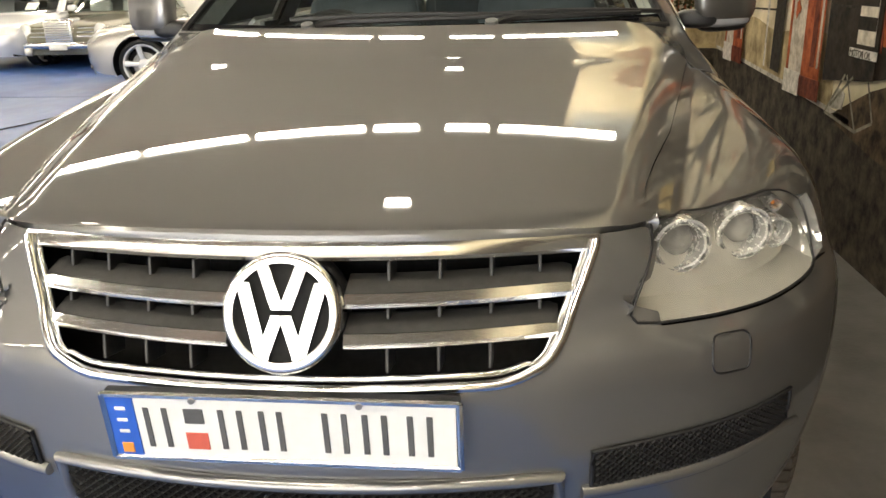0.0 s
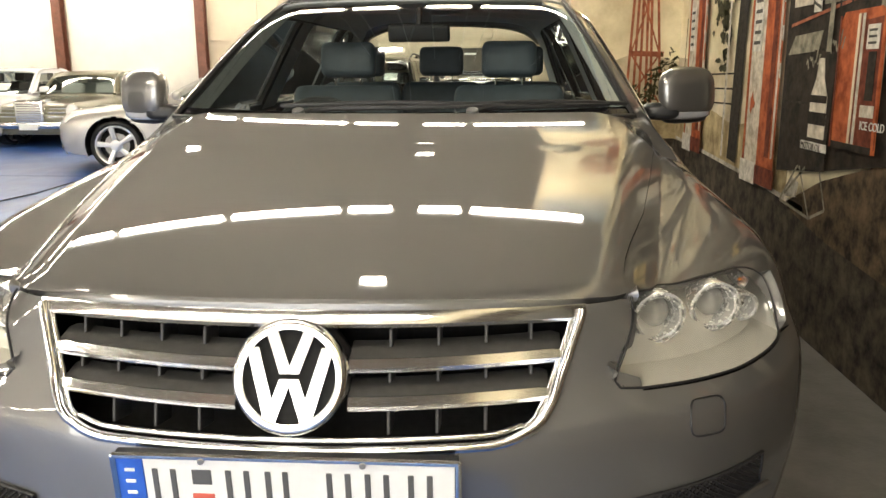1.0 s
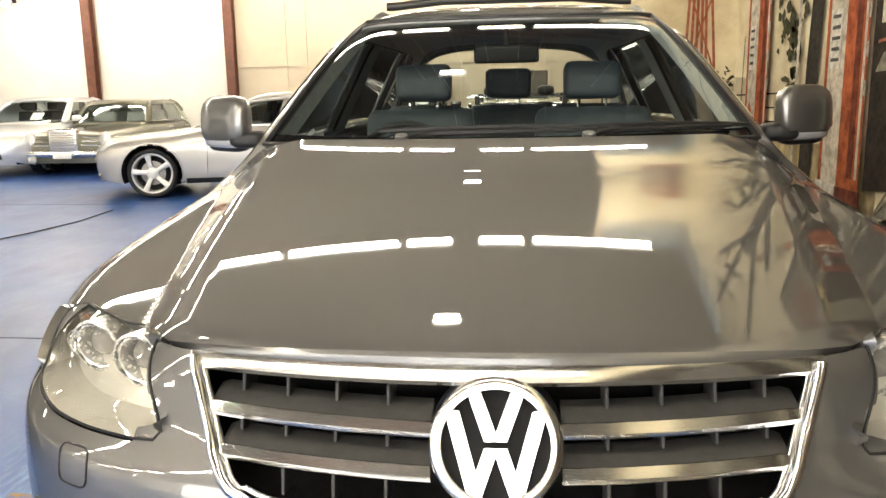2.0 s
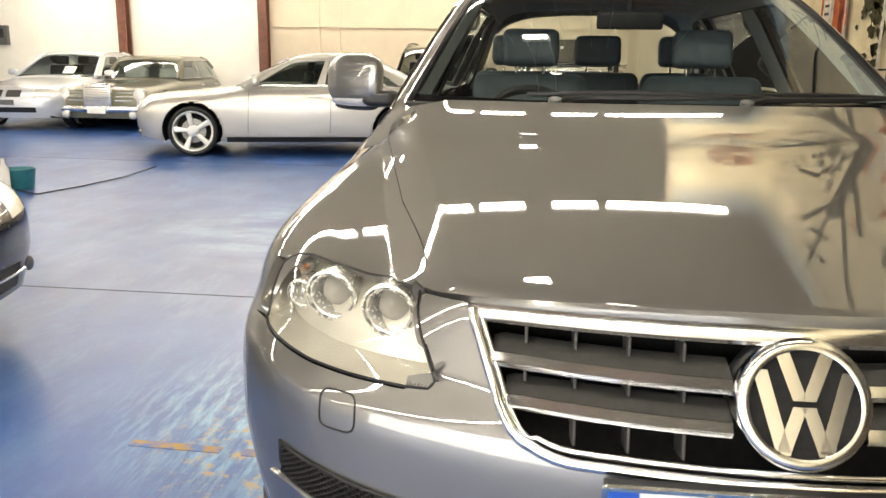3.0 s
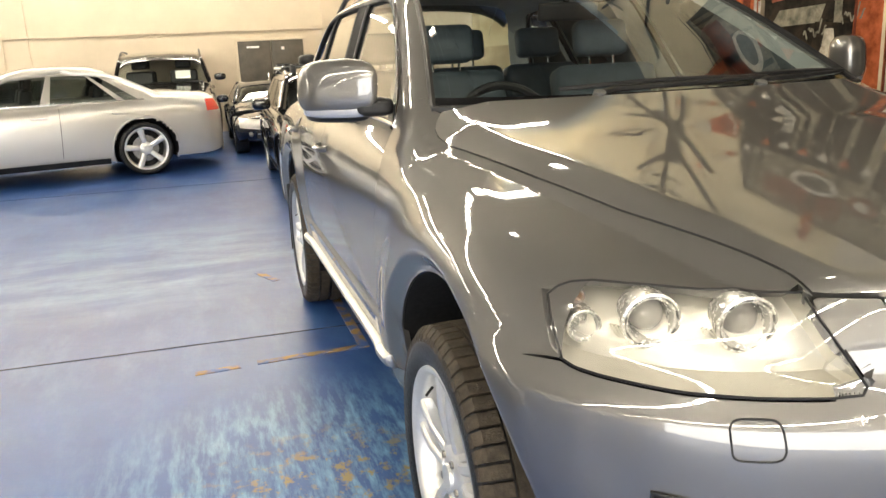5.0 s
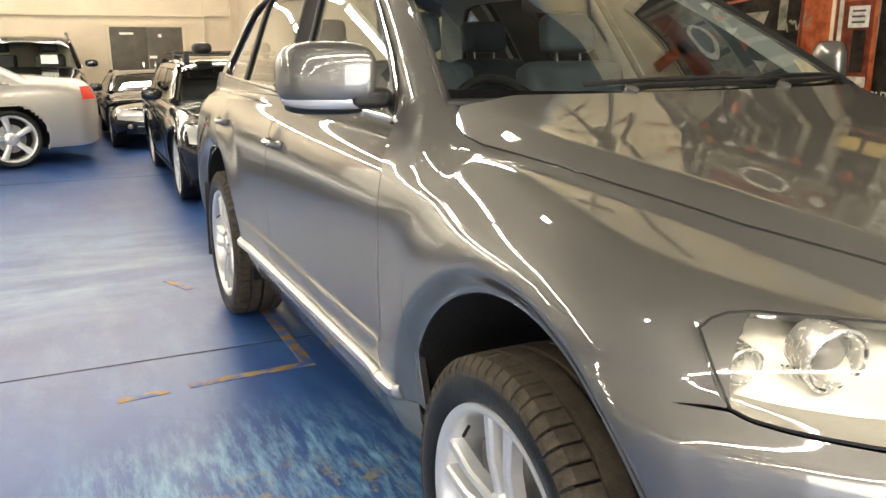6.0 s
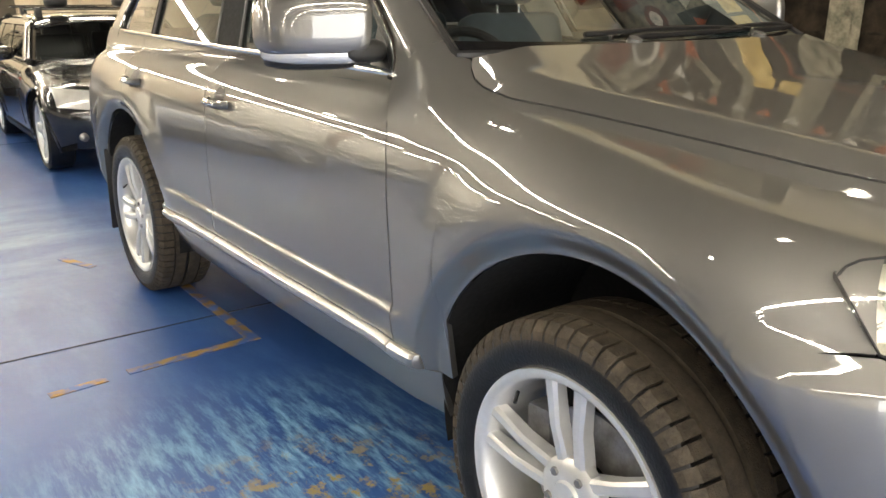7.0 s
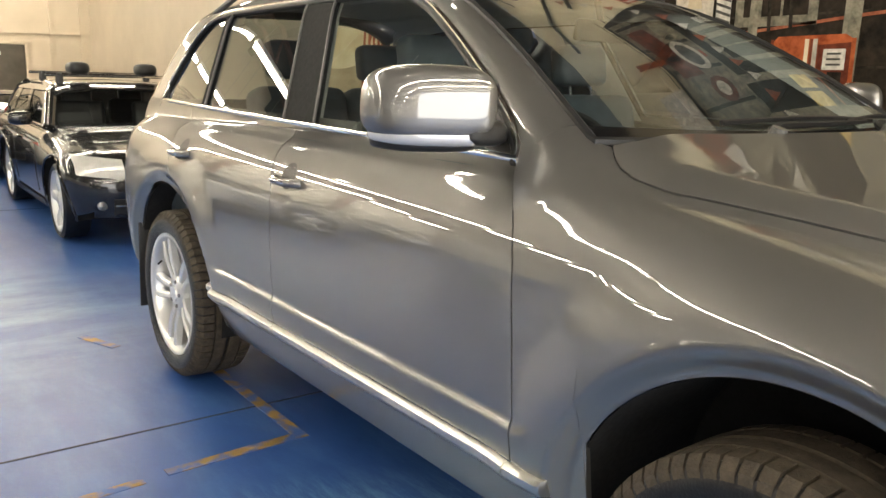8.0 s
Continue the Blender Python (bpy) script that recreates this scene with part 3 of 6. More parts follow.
# outline of the headlight in the plan: its upper edge as (x, y), its lower edge as places on the front and the side
LAMP_TOP = ((0.546, -0.700), (0.589, -0.650), (0.650, -0.597), (0.720, -0.536), (0.785, -0.473), (0.815, -0.449), (0.836, -0.439))


LAMP_LOW = poly(plan_of(0.510, 0.862), plan_of(0.519, 0.851), plan_of(0.56, 0.847), plan_of(0.65, 0.845), plan_of(0.74, 0.844), plan_side(-0.585, 0.848), plan_side(-0.545, 0.851), plan_side(-0.519, 0.858))
LAMP_HIGH = poly(*[(math.atan2(x, 0.35 - y), float(by_z(suv_f, x, y)[2])) for x, y in LAMP_TOP], plan_side(-0.437, 0.947))
# joints of wing, front door, rear door and quarter: y over z
shuts = [keyed([0.515, 0.79, 0.95, 1.026, 1.09, 1.134, 1.16], [0.590, 0.606, 0.630, 0.656, 0.696, 0.732, 0.750]),
         keyed([0.515, 0.844, 0.95, 1.025, 1.09, 1.16], [1.797, 1.808, 1.825, 1.850, 1.885, 1.930]),
         keyed([0.515, 0.80, 0.90, 1.0, 1.057, 1.16], [2.62, 2.66, 2.74, 2.83, 2.865, 2.94])]


def shut_z(t):
    """Height of the joint between wing and bumper, from the headlight (0) to the wheel arch (1)."""
    return 0.856 - 0.084 * t + 0.020 * math.sin(math.pi * t)


for side in (-1, 1):
    # front wing: columns from its lower edge (headlight, bumper joint, arch, sill) to its upper one (bonnet, screen, pillar)
    low, tops = [], []
    edge = poly(*[(x, y, float(by_z(suv_f, x, y)[2])) for x, y in LAMP_TOP])
    for t in np.linspace(0, 1, 14):
        x, y, z = edge(t)
        low.append((x + 0.001, y + 0.004, z + 0.003))
    for t in np.linspace(0, 1, 9):
        ang, z = LAMP_HIGH(1) * (1 - t) + LAMP_LOW(1) * t
        x, y, z = by_plan(suv_f, ang, z, 0.35)
        low.append((float(by_x(suv_f, y + 0.004, z)[0]), y + 0.004, float(z)))
    for t in np.linspace(0.08, 1, 12):
        y, z = -0.512 + 0.188 * t, shut_z(t) + 0.003
        low.append((float(by_x(suv_f, y, z)[0]), y, z))
    tops += [(y, None) for y in np.concatenate([np.linspace(-0.716, -0.47, 14), np.linspace(-0.455, -0.325, 21)])]
    for y in np.linspace(-0.318, 0.40, 42):
        z = max(arch_z(y, 0), 0.47)
        low.append((float(by_x(suv_f, y, z)[0]), y, z))
        tops.append((y, None))
    for y in np.linspace(0.405, 0.588, 24):
        low.append((float(by_x(suv_f, y, 0.47)[0]), y, 0.47))
    tops += [(y, None) for y in np.linspace(0.405, 0.548, 11)]
    for z in np.linspace(1.207, 1.238, 5):
        tops.append(tuple(by_y(roof_f, 0.761 - 0.40 * (z - 1.205), z)))
    seam = poly((0.757, 0.650, 1.238), (0.785, 0.672, 1.228), (0.808, 0.695, 1.205), (0.828, 0.728, 1.178), (0.835, 0.744, 1.156))
    tops += [tuple(seam(t)) for t in np.linspace(0.1, 1, 8)]
    cols = []
    for k, (xb, yb, zb) in enumerate(low):
        if tops[k][1] is None:
            yt = tops[k][0]
            xt = float(hood_edge(yt)) + 0.0021
            zt = float(by_z(body_f, xt, yt)[2])
        else:
            xt, yt, zt = tops[k]
        a1, a0 = math.atan2(zt - 0.8, xt - 0.42), math.atan2(zb - 0.8, xb - 0.42)
        lag = 1 + 2 * max(0, k - len(low) + 24) / 23
        cols.append([(yb + (yt - yb) * t ** lag, a0 + (a1 - a0) * t) for t in np.linspace(0, 1, 48)])
    g = np.array(cols)
    pull = np.clip((np.arange(len(cols)) - len(cols) + 24) / 23, 0, 1)[:, None]
    for _ in range(3):
        last = by_ring(body_f, g[-1, :, 0], g[-1, :, 1], 0.42, 0.8, side)
        g[..., 0] += pull * ((1 - step(1.10, 1.15, last[:, 2])) * (shuts[0](last[:, 2]) - g[-1, :, 0]))[None, :]
    panel("front_wing", by_ring(body_f, g[..., 0], g[..., 1], 0.42, 0.8, side), PAINT, SUV)
    # front door, rear door, rear quarter
    def side_panel(name, front, rear, ny, top, label=""):
        cols = []
        for q in np.linspace(0, 1, ny):
            yb = float(front(0.515) + (rear(0.515) - front(0.515)) * q)
            zb = 0.515
            if yb > 2.35:
                zb = max(0.515, arch_z(yb, 1)) if yb < 3.31 else 0.42
            col = []
            for t in np.linspace(0, 1, 40):
                z = zb + (top(yb) - zb) * t
                col.append((float(front(z) + (rear(z) - front(z)) * q), z))
            cols.append(col)
        g = np.array(cols)
        return panel(name, by_x(suv_f, g[..., 0], g[..., 1], side), PAINT, SUV, label)
    belt = lambda y: 1.152 + 0.022 * (y - 0.6)
    after = lambda fn: (lambda z: fn(z) + 0.0045)
    side_panel("front_door", after(shuts[0]), shuts[1], 50, belt)
    side_panel("rear_door", after(shuts[1]), shuts[2], 50, belt)
    side_panel("rear_quarter", after(shuts[2]), lambda z: 3.62 + 0 * z, 60, belt)
    # sill
    g = np.array([[(y, z) for z in np.linspace(0.34, 0.468, 8)] for y in np.linspace(0.45, 2.38, 30)])
    panel("sill", by_x(suv_f, g[..., 0], g[..., 1], side), PAINT, SUV)
    # headlight cover
    g = ruled(LAMP_LOW, LAMP_HIGH, 60, 20)
    HL = panel("headlight", by_plan(suv_f, g[..., 0], g[..., 1], 0.35, side), LENS, SUV, "clear headlight with twin round lamps", depth=0.0, lift=-0.002)
    HL.visible_shadow = False
    # lamp housing behind the cover
    inner = by_plan(suv_f, g[..., 0], g[..., 1], 0.35, side)
    cen = inner.mean(axis=(0, 1))
    deep = np.array([-0.022 * side, 0.088, 0.0])
    back = cen + deep + (inner - cen) * 0.95
    housing = panel("lamp_housing", back, LAMP_HOUSE, HL, "silvery lamp housing", depth=0.0)
    loop = [inner[i, 0] for i in range(60)] + [inner[59, j] for j in range(1, 20)] + [inner[i, 19] for i in range(58, -1, -1)] + [inner[0, j] for j in range(18, 0, -1)]
    loopb = [back[i, 0] for i in range(60)] + [back[59, j] for j in range(1, 20)] + [back[i, 19] for i in range(58, -1, -1)] + [back[0, j] for j in range(18, 0, -1)]
    nL = len(loop)
    add("lamp_wall", loop + loopb, [(k, (k + 1) % nL, nL + (k + 1) % nL, nL + k) for k in range(nL)], LAMP_HOUSE, HL)
    tube("seal", [Vector(p) for p in loop], 0.0024, BLACK, HL, closed=True, seg=6)
    # bumper half
    inner_edge = [tuple(LAMP_HIGH(0) * (1 - t) + LAMP_LOW(0) * t - np.array([0.0045, 0.002 * t])) for t in np.linspace(0.08, 1, 6)]
    lower_edge = [tuple(LAMP_LOW(t) - np.array([0.0, 0.0042])) for t in np.linspace(0.05, 1, 24)]
    top = poly(*[plan_of(x, z) for x, z in ((0.0, 0.782), (0.2, 0.783), (0.33, 0.788), (0.375, 0.80), (0.40, 0.83), (0.435, 0.90), (0.464, 0.981), (0.50, 0.980), (0.525, 0.979), (0.538, 0.977))], *inner_edge, *lower_edge)
    bots = poly(*[plan_of(x, 0.36) for x in (0.0, 0.1, 0.2, 0.3, 0.36, 0.40, 0.44, 0.48, 0.52, 0.58, 0.66, 0.76)], plan_side(-0.56, 0.36))
    ub = np.linspace(0, 1, 170)
    A = np.array([bots(t) for t in ub])
    B = np.array([top(t) for t in ub])
    w = np.linspace(0, 1, 50)
    G = A[:, None, :] * (1 - w)[None, :, None] + B[:, None, :] * w[None, :, None]
    # keep clear of the headlight's inner edge
    room = np.interp(G[..., 1], [0.8615, 0.8625, LAMP_HIGH(0)[1]], [9.0, LAMP_LOW(0)[0] - 0.005, LAMP_HIGH(0)[0] - 0.005])
    G[..., 0] = np.minimum(G[..., 0], np.where(G[..., 1] < 0.8615, 9.0, room))
    P = by_plan(suv_f, G[..., 0], G[..., 1], 0.35, side)
    # the rear part of the bumper runs to the wheel arch
    edge = P[-1].copy()
    cy, cz, r = ARCHES[0]
    cols = []
    for t in np.linspace(0, 1, 25)[1:]:
        zz = edge[:, 2] * (1 - t) + (0.36 + (0.772 - 0.36) * w) * t + 0.020 * math.sin(math.pi * t) * w ** 3
        ye = cy - np.sqrt(np.maximum(0, r * r - (zz - cz) ** 2))
        yy = edge[:, 1] * (1 - t) + ye * t
        cols.append(by_x(suv_f, yy, zz, side))
    P = np.concatenate([P, np.array(cols)], 0)
    panel("bumper", P, PAINT, SUV, "grey painted front bumper")

# rear end, closing the body behind
g = np.array([[(x, z) for z in np.linspace(0.4, 1.2, 24)] for x in np.linspace(-0.8, 0.8, 40)])
panel("tailgate", by_y(suv_f, g[..., 0], g[..., 1], front=False), PAINT, SUV)

# roof and glasshouse
ry = np.linspace(0, 1, 50)
rx = np.linspace(-1, 1, 41)
vv, uu = np.meshgrid(ry, rx, indexing="ij")
xx = uu * 0.60
yy = (1.36 + 0.1 * xx ** 2) * (1 - vv) + 3.5 * vv
panel("roof", by_z(roof_f, xx, yy), PAINT, SUV, depth=0.02)
# windscreen
zz = np.linspace(1.205, 1.645, 30)
vz, ux = np.meshgrid(zz, np.linspace(-1, 1, 41), indexing="ij")
wx = ux * (0.755 - 0.40 * (vz - 1.205))
WS = panel("windscreen", by_y(roof_f, wx, vz), WINDOW, SUV, "curved clear windscreen", depth=0.0, lift=-0.004)
WS.visible_shadow = False
vz, ux = np.meshgrid(np.linspace(1.195, 1.240, 6), np.linspace(-1, 1, 41), indexing="ij")
panel("screen_band", by_y(roof_f, ux * (0.757 - 0.40 * (vz - 1.205)), vz - 0.012 * (1 - ux ** 2) * step(1.2, 1.24, vz)), GLOSS_BLACK, SUV, "black printed band at the foot of the screen", depth=0.0, lift=-0.002)
for side in (-1, 1):
    # front pillar between the screen and the side window
    cols = []
    for q in np.linspace(0, 1, 44):
        za, zb = 1.242 + 0.413 * q, 1.156 + 0.499 * q
        pa = by_y(roof_f, 0.758 - 0.40 * (za - 1.205), za)
        ya = float(pa[1])
        yb = float(np.interp(zb, [1.156, 1.163, 1.244, 1.333, 1.434, 1.533, 1.575, 1.60, 1.66], [0.740, 0.741, 0.792, 0.923, 1.095, 1.281, 1.395, 1.52, 1.62]))
        yb = max(yb, ya + 0.03)
        row = [pa * np.array([side, 1, 1])]
        for t in np.linspace(0, 1, 12)[1:]:
            row.append(by_x(body_f, ya + (yb - ya) * (0.12 + 0.88 * t), za + (zb - za) * t, side))
        cols.append(row)
    panel("front_pillar", np.array(cols), PAINT, SUV)
    inner = [[by_y(roof_f, 0.752 - 0.40 * (z - 1.205), z) * np.array([side, 1, 1]) + np.array([-side * (0.006 + 0.028 * t), 0.02 + 0.12 * t, -0.01]) for t in np.linspace(0, 1, 5)] for z in np.linspace(1.19, 1.64, 20)]
    panel("pillar_trim", np.array(inner), LINING, SUV, "pale grey pillar lining", depth=0.0)
    # side glass
    def glass_panel(name, pts_low, pts_high, n=26, material=WINDOW):
        g = ruled(poly(*pts_low), poly(*pts_high), n, 16)
        ob = panel(name, by_x(roof_f, g[..., 0], g[..., 1], side), material, SUV, depth=0.0, lift=-0.008)
        ob.visible_shadow = False
        return ob
    glass_panel("front_window", ((0.76, 1.17), (1.2, 1.175), (1.72, 1.18)), ((0.745, 1.19), (0.93, 1.325), (1.10, 1.425), (1.29, 1.525), (1.42, 1.572), (1.90, 1.598)))
    glass_panel("rear_window", ((1.95, 1.18), (2.735, 1.19)), ((2.12, 1.600), (2.48, 1.604), (2.855, 1.600)), material=TINT_WINDOW)
    glass_panel("quarter_window", ((2.795, 1.19), (3.1, 1.193), (3.35, 1.20)), ((2.915, 1.600), (3.02, 1.592), (3.10, 1.572), (3.24, 1.46), (3.36, 1.27)), material=TINT_WINDOW)
    # pillars and rail above the windows, with their lining inside
    rails = ((("cant_rail", PAINT), ((1.45, 1.602), (2.0, 1.606), (2.9, 1.606), (3.06, 1.592)), ((1.44, 1.66), (2.0, 1.67), (2.9, 1.665), (3.2, 1.65))),
             (("centre_pillar", DARK), ((1.725, 1.178), (1.905, 1.598)), ((1.945, 1.178), (2.115, 1.60))),
             (("rear_door_frame", DARK), ((2.738, 1.19), (2.858, 1.602)), ((2.792, 1.19), (2.912, 1.602))),
             (("rear_pillar", PAINT), ((3.36, 1.17), (3.375, 1.27), (3.25, 1.46), (3.11, 1.575), (3.06, 1.592)), ((3.66, 1.17), (3.62, 1.3), (3.48, 1.48), (3.36, 1.60), (3.2, 1.65))))
    for (nm, mt), a_pts, b_pts in rails:
        g = ruled(poly(*a_pts), poly(*b_pts), 30, 10)
        panel(nm, by_x(roof_f, g[..., 0], g[..., 1], side), mt, SUV)
        panel("pillar_trim", by_x(roof_f, g[..., 0], g[..., 1], side), LINING, SUV, "pale grey pillar lining", depth=0.0, lift=-0.03)
    # bright edge strips on the pillars
    for a_pt, b_pt in (((1.945, 1.178), (2.115, 1.60)), ((1.725, 1.178), (1.905, 1.598)), ((2.738, 1.19), (2.858, 1.602))):
        pf = poly(a_pt, b_pt)
        tube("pillar_strip", [tuple(by_x(roof_f, *pf(t), side) + np.array([side * 0.002, 0, 0])) for t in np.linspace(0, 1, 12)], 0.005, GREY_PLASTIC, SUV, seg=6)

# shade every outer sheet by the solid itself
for ob in SUV.children:
    kind = ob.name.split(".")[0]
    if kind in ("front_wing", "front_pillar"):
        true_normals(ob, body_f)
    elif kind in ("bonnet", "front_door", "rear_door", "rear_quarter", "sill", "bumper"):
        true_normals(ob, suv_f)
    elif kind in ("roof", "windscreen", "front_window", "rear_window", "quarter_window", "cant_rail", "rear_pillar", "centre_pillar"):
        true_normals(ob, roof_f)


# ---- wheels ----
def wheel(parent, m, r=R_WHEEL, width=0.262, rim_r=0.264, style="twin", detail=True, outward=1):
    """A wheel with its tyre, rim and brake; local x points outwards."""
    w = new("wheel")
    w.parent = parent
    w.matrix_basis = m
    h = width / 2
    prof = [(-h * 0.72, rim_r - 0.006), (-h * 0.92, rim_r + 0.02), (-h, rim_r + (r - rim_r) * 0.5), (-h * 0.95, r - 0.03), (-h * 0.84, r - 0.012),
            (h * 0.84, r - 0.012), (h * 0.95, r - 0.03), (h, rim_r + (r - rim_r) * 0.5), (h * 0.96, rim_r + 0.022), (h * 0.9, rim_r + 0.010), (h * 0.72, rim_r - 0.006)]
    tyre = lathe("tyre", prof, RUBBER, w, "black tyre" if not detail else "black rubber tyre with dusty tread", seg=72 if detail else 40)
    if detail:
        for a, b, wave in ((-0.42, -0.06, 0), (0.06, 0.42, 0)):
            lathe("tread_rib", [(h * a, r - 0.016), (h * a, r), (h * b, r), (h * b, r - 0.016)], TREAD, tyre, seg=72)
        for s in (-1, 1):
            verts, faces = [], []
            n = 64
            for k in range(n):
                a0, a1 = 2 * math.pi * k / n, 2 * math.pi * (k + 0.8) / n
                for a in (a0, a1):
                    c, sn = math.cos(a), math.sin(a)
                    for u, rr in ((s * h * 0.48, r - 0.018), (s * h * 0.48, r), (s * h * 0.82, r - 0.003), (s * h * 0.95, r - 0.022), (s * h * 0.98, r - 0.048)):
                        tw = 0.012 * u / h
                        verts.append((u, rr * math.cos(a + tw), rr * math.sin(a + tw)))
                o = k * 10
                for i in range(4):
                    faces.append((o + i, o + i + 1, o + 6 + i, o + 5 + i))
                faces += [(o, o + 1, o + 2, o + 3, o + 4), (o + 9, o + 8, o + 7, o + 6, o + 5), (o, o + 5, o + 9, o + 4)]
            tagged(add("tread_band", verts, faces, TREAD, tyre, sharp=25), kind="stuff")
    rim = lathe("rim", [(-h * 0.75, rim_r - 0.004), (-h * 0.7, rim_r - 0.02), (h * 0.45, rim_r - 0.028), (h * 0.78, rim_r - 0.018), (h * 0.88, rim_r - 0.012), (h * 0.93, rim_r - 0.002), (h * 0.93, rim_r + 0.008), (h * 0.84, rim_r + 0.012)],
                SILVER, w, "silver alloy rim", seg=64 if detail else 36)
    face = h * 0.74
    n = 5
    for k in range(n):
        for off in ((-0.19, 0.19) if style == "twin" else (0.0,)):
            a = 2 * math.pi * k / n + math.pi / 2
            r0, r1 = 0.05, rim_r - 0.014
            s0, s1 = off * 0.115, off * 0.215
            p0 = Vector((face - 0.012, r0 * math.cos(a) - s0 * math.sin(a), r0 * math.sin(a) + s0 * math.cos(a)))
            p1 = Vector((face + 0.004, r1 * math.cos(a) - s1 * math.sin(a), r1 * math.sin(a) + s1 * math.cos(a)))
            d = (p1 - p0).normalized()
            side = Vector((1, 0, 0)).cross(d).normalized()
            up = d.cross(side)
            w0, w1 = (0.017, 0.0185) if style == "twin" else (0.03, 0.042)
            vs = []
            for p, ww, dep in ((p0, w0, 0.03), ((p0 + p1) / 2 + Vector((0.008, 0, 0)), (w0 + w1) / 2 * 0.86, 0.028), (p1, w1, 0.022)):
                vs += [p - side * ww - Vector((dep, 0, 0)), p - side * ww * 0.95, p - side * ww * 0.5 + Vector((0.006, 0, 0)), p + side * ww * 0.5 + Vector((0.006, 0, 0)), p + side * ww * 0.95, p + side * ww - Vector((dep, 0, 0))]
            fs = []
            for i in range(2):
                for j in range(6):
                    fs.append((i * 6 + j, i * 6 + (j + 1) % 6, i * 6 + 6 + (j + 1) % 6, i * 6 + 6 + j))
            fs += [(0, 1, 2, 3, 4, 5), (17, 16, 15, 14, 13, 12)]
            add("spoke", vs, fs, SILVER, rim, sharp=30)
    lathe("hub", [(face - 0.03, 0.085), (face - 0.008, 0.082), (face + 0.002, 0.07), (face + 0.004, 0.036), (face + 0.012, 0.033), (face + 0.013, 0.0)], SILVER, rim, seg=32)
    if detail:
        for k in range(5):
            a = 2 * math.pi * (k + 0.75) / 5
            bm = bmesh.new()
            cyl(bm, Matrix.Translation((face + 0.003, 0.056 * math.cos(a), 0.056 * math.sin(a))) @ pose(0, 0, 0, 0, 90, 0), 0.011, 0.009, 0.012, 6)
            part("wheel_bolt", bm, STEEL, rim)
        a = 2.3
        tube("valve", [(face - 0.01, (rim_r - 0.03) * math.cos(a), (rim_r - 0.03) * math.sin(a)), (face + 0.012, (rim_r - 0.05) * math.cos(a), (rim_r - 0.05) * math.sin(a))], 0.004, BLACK, rim)
    lathe("brake_disc", [(face - 0.10, 0.06), (face - 0.075, 0.165), (face - 0.065, 0.165), (face - 0.06, 0.06)], STEEL, w, seg=40)
    if detail:
        bm = bmesh.new()
        box(bm, pose(face - 0.07, -0.13, 0.06), 0.06, 0.07, 0.16, 0.012)
        part("brake_caliper", bm, STEEL, w)
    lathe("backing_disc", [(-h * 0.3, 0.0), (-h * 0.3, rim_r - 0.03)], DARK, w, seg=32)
    return w


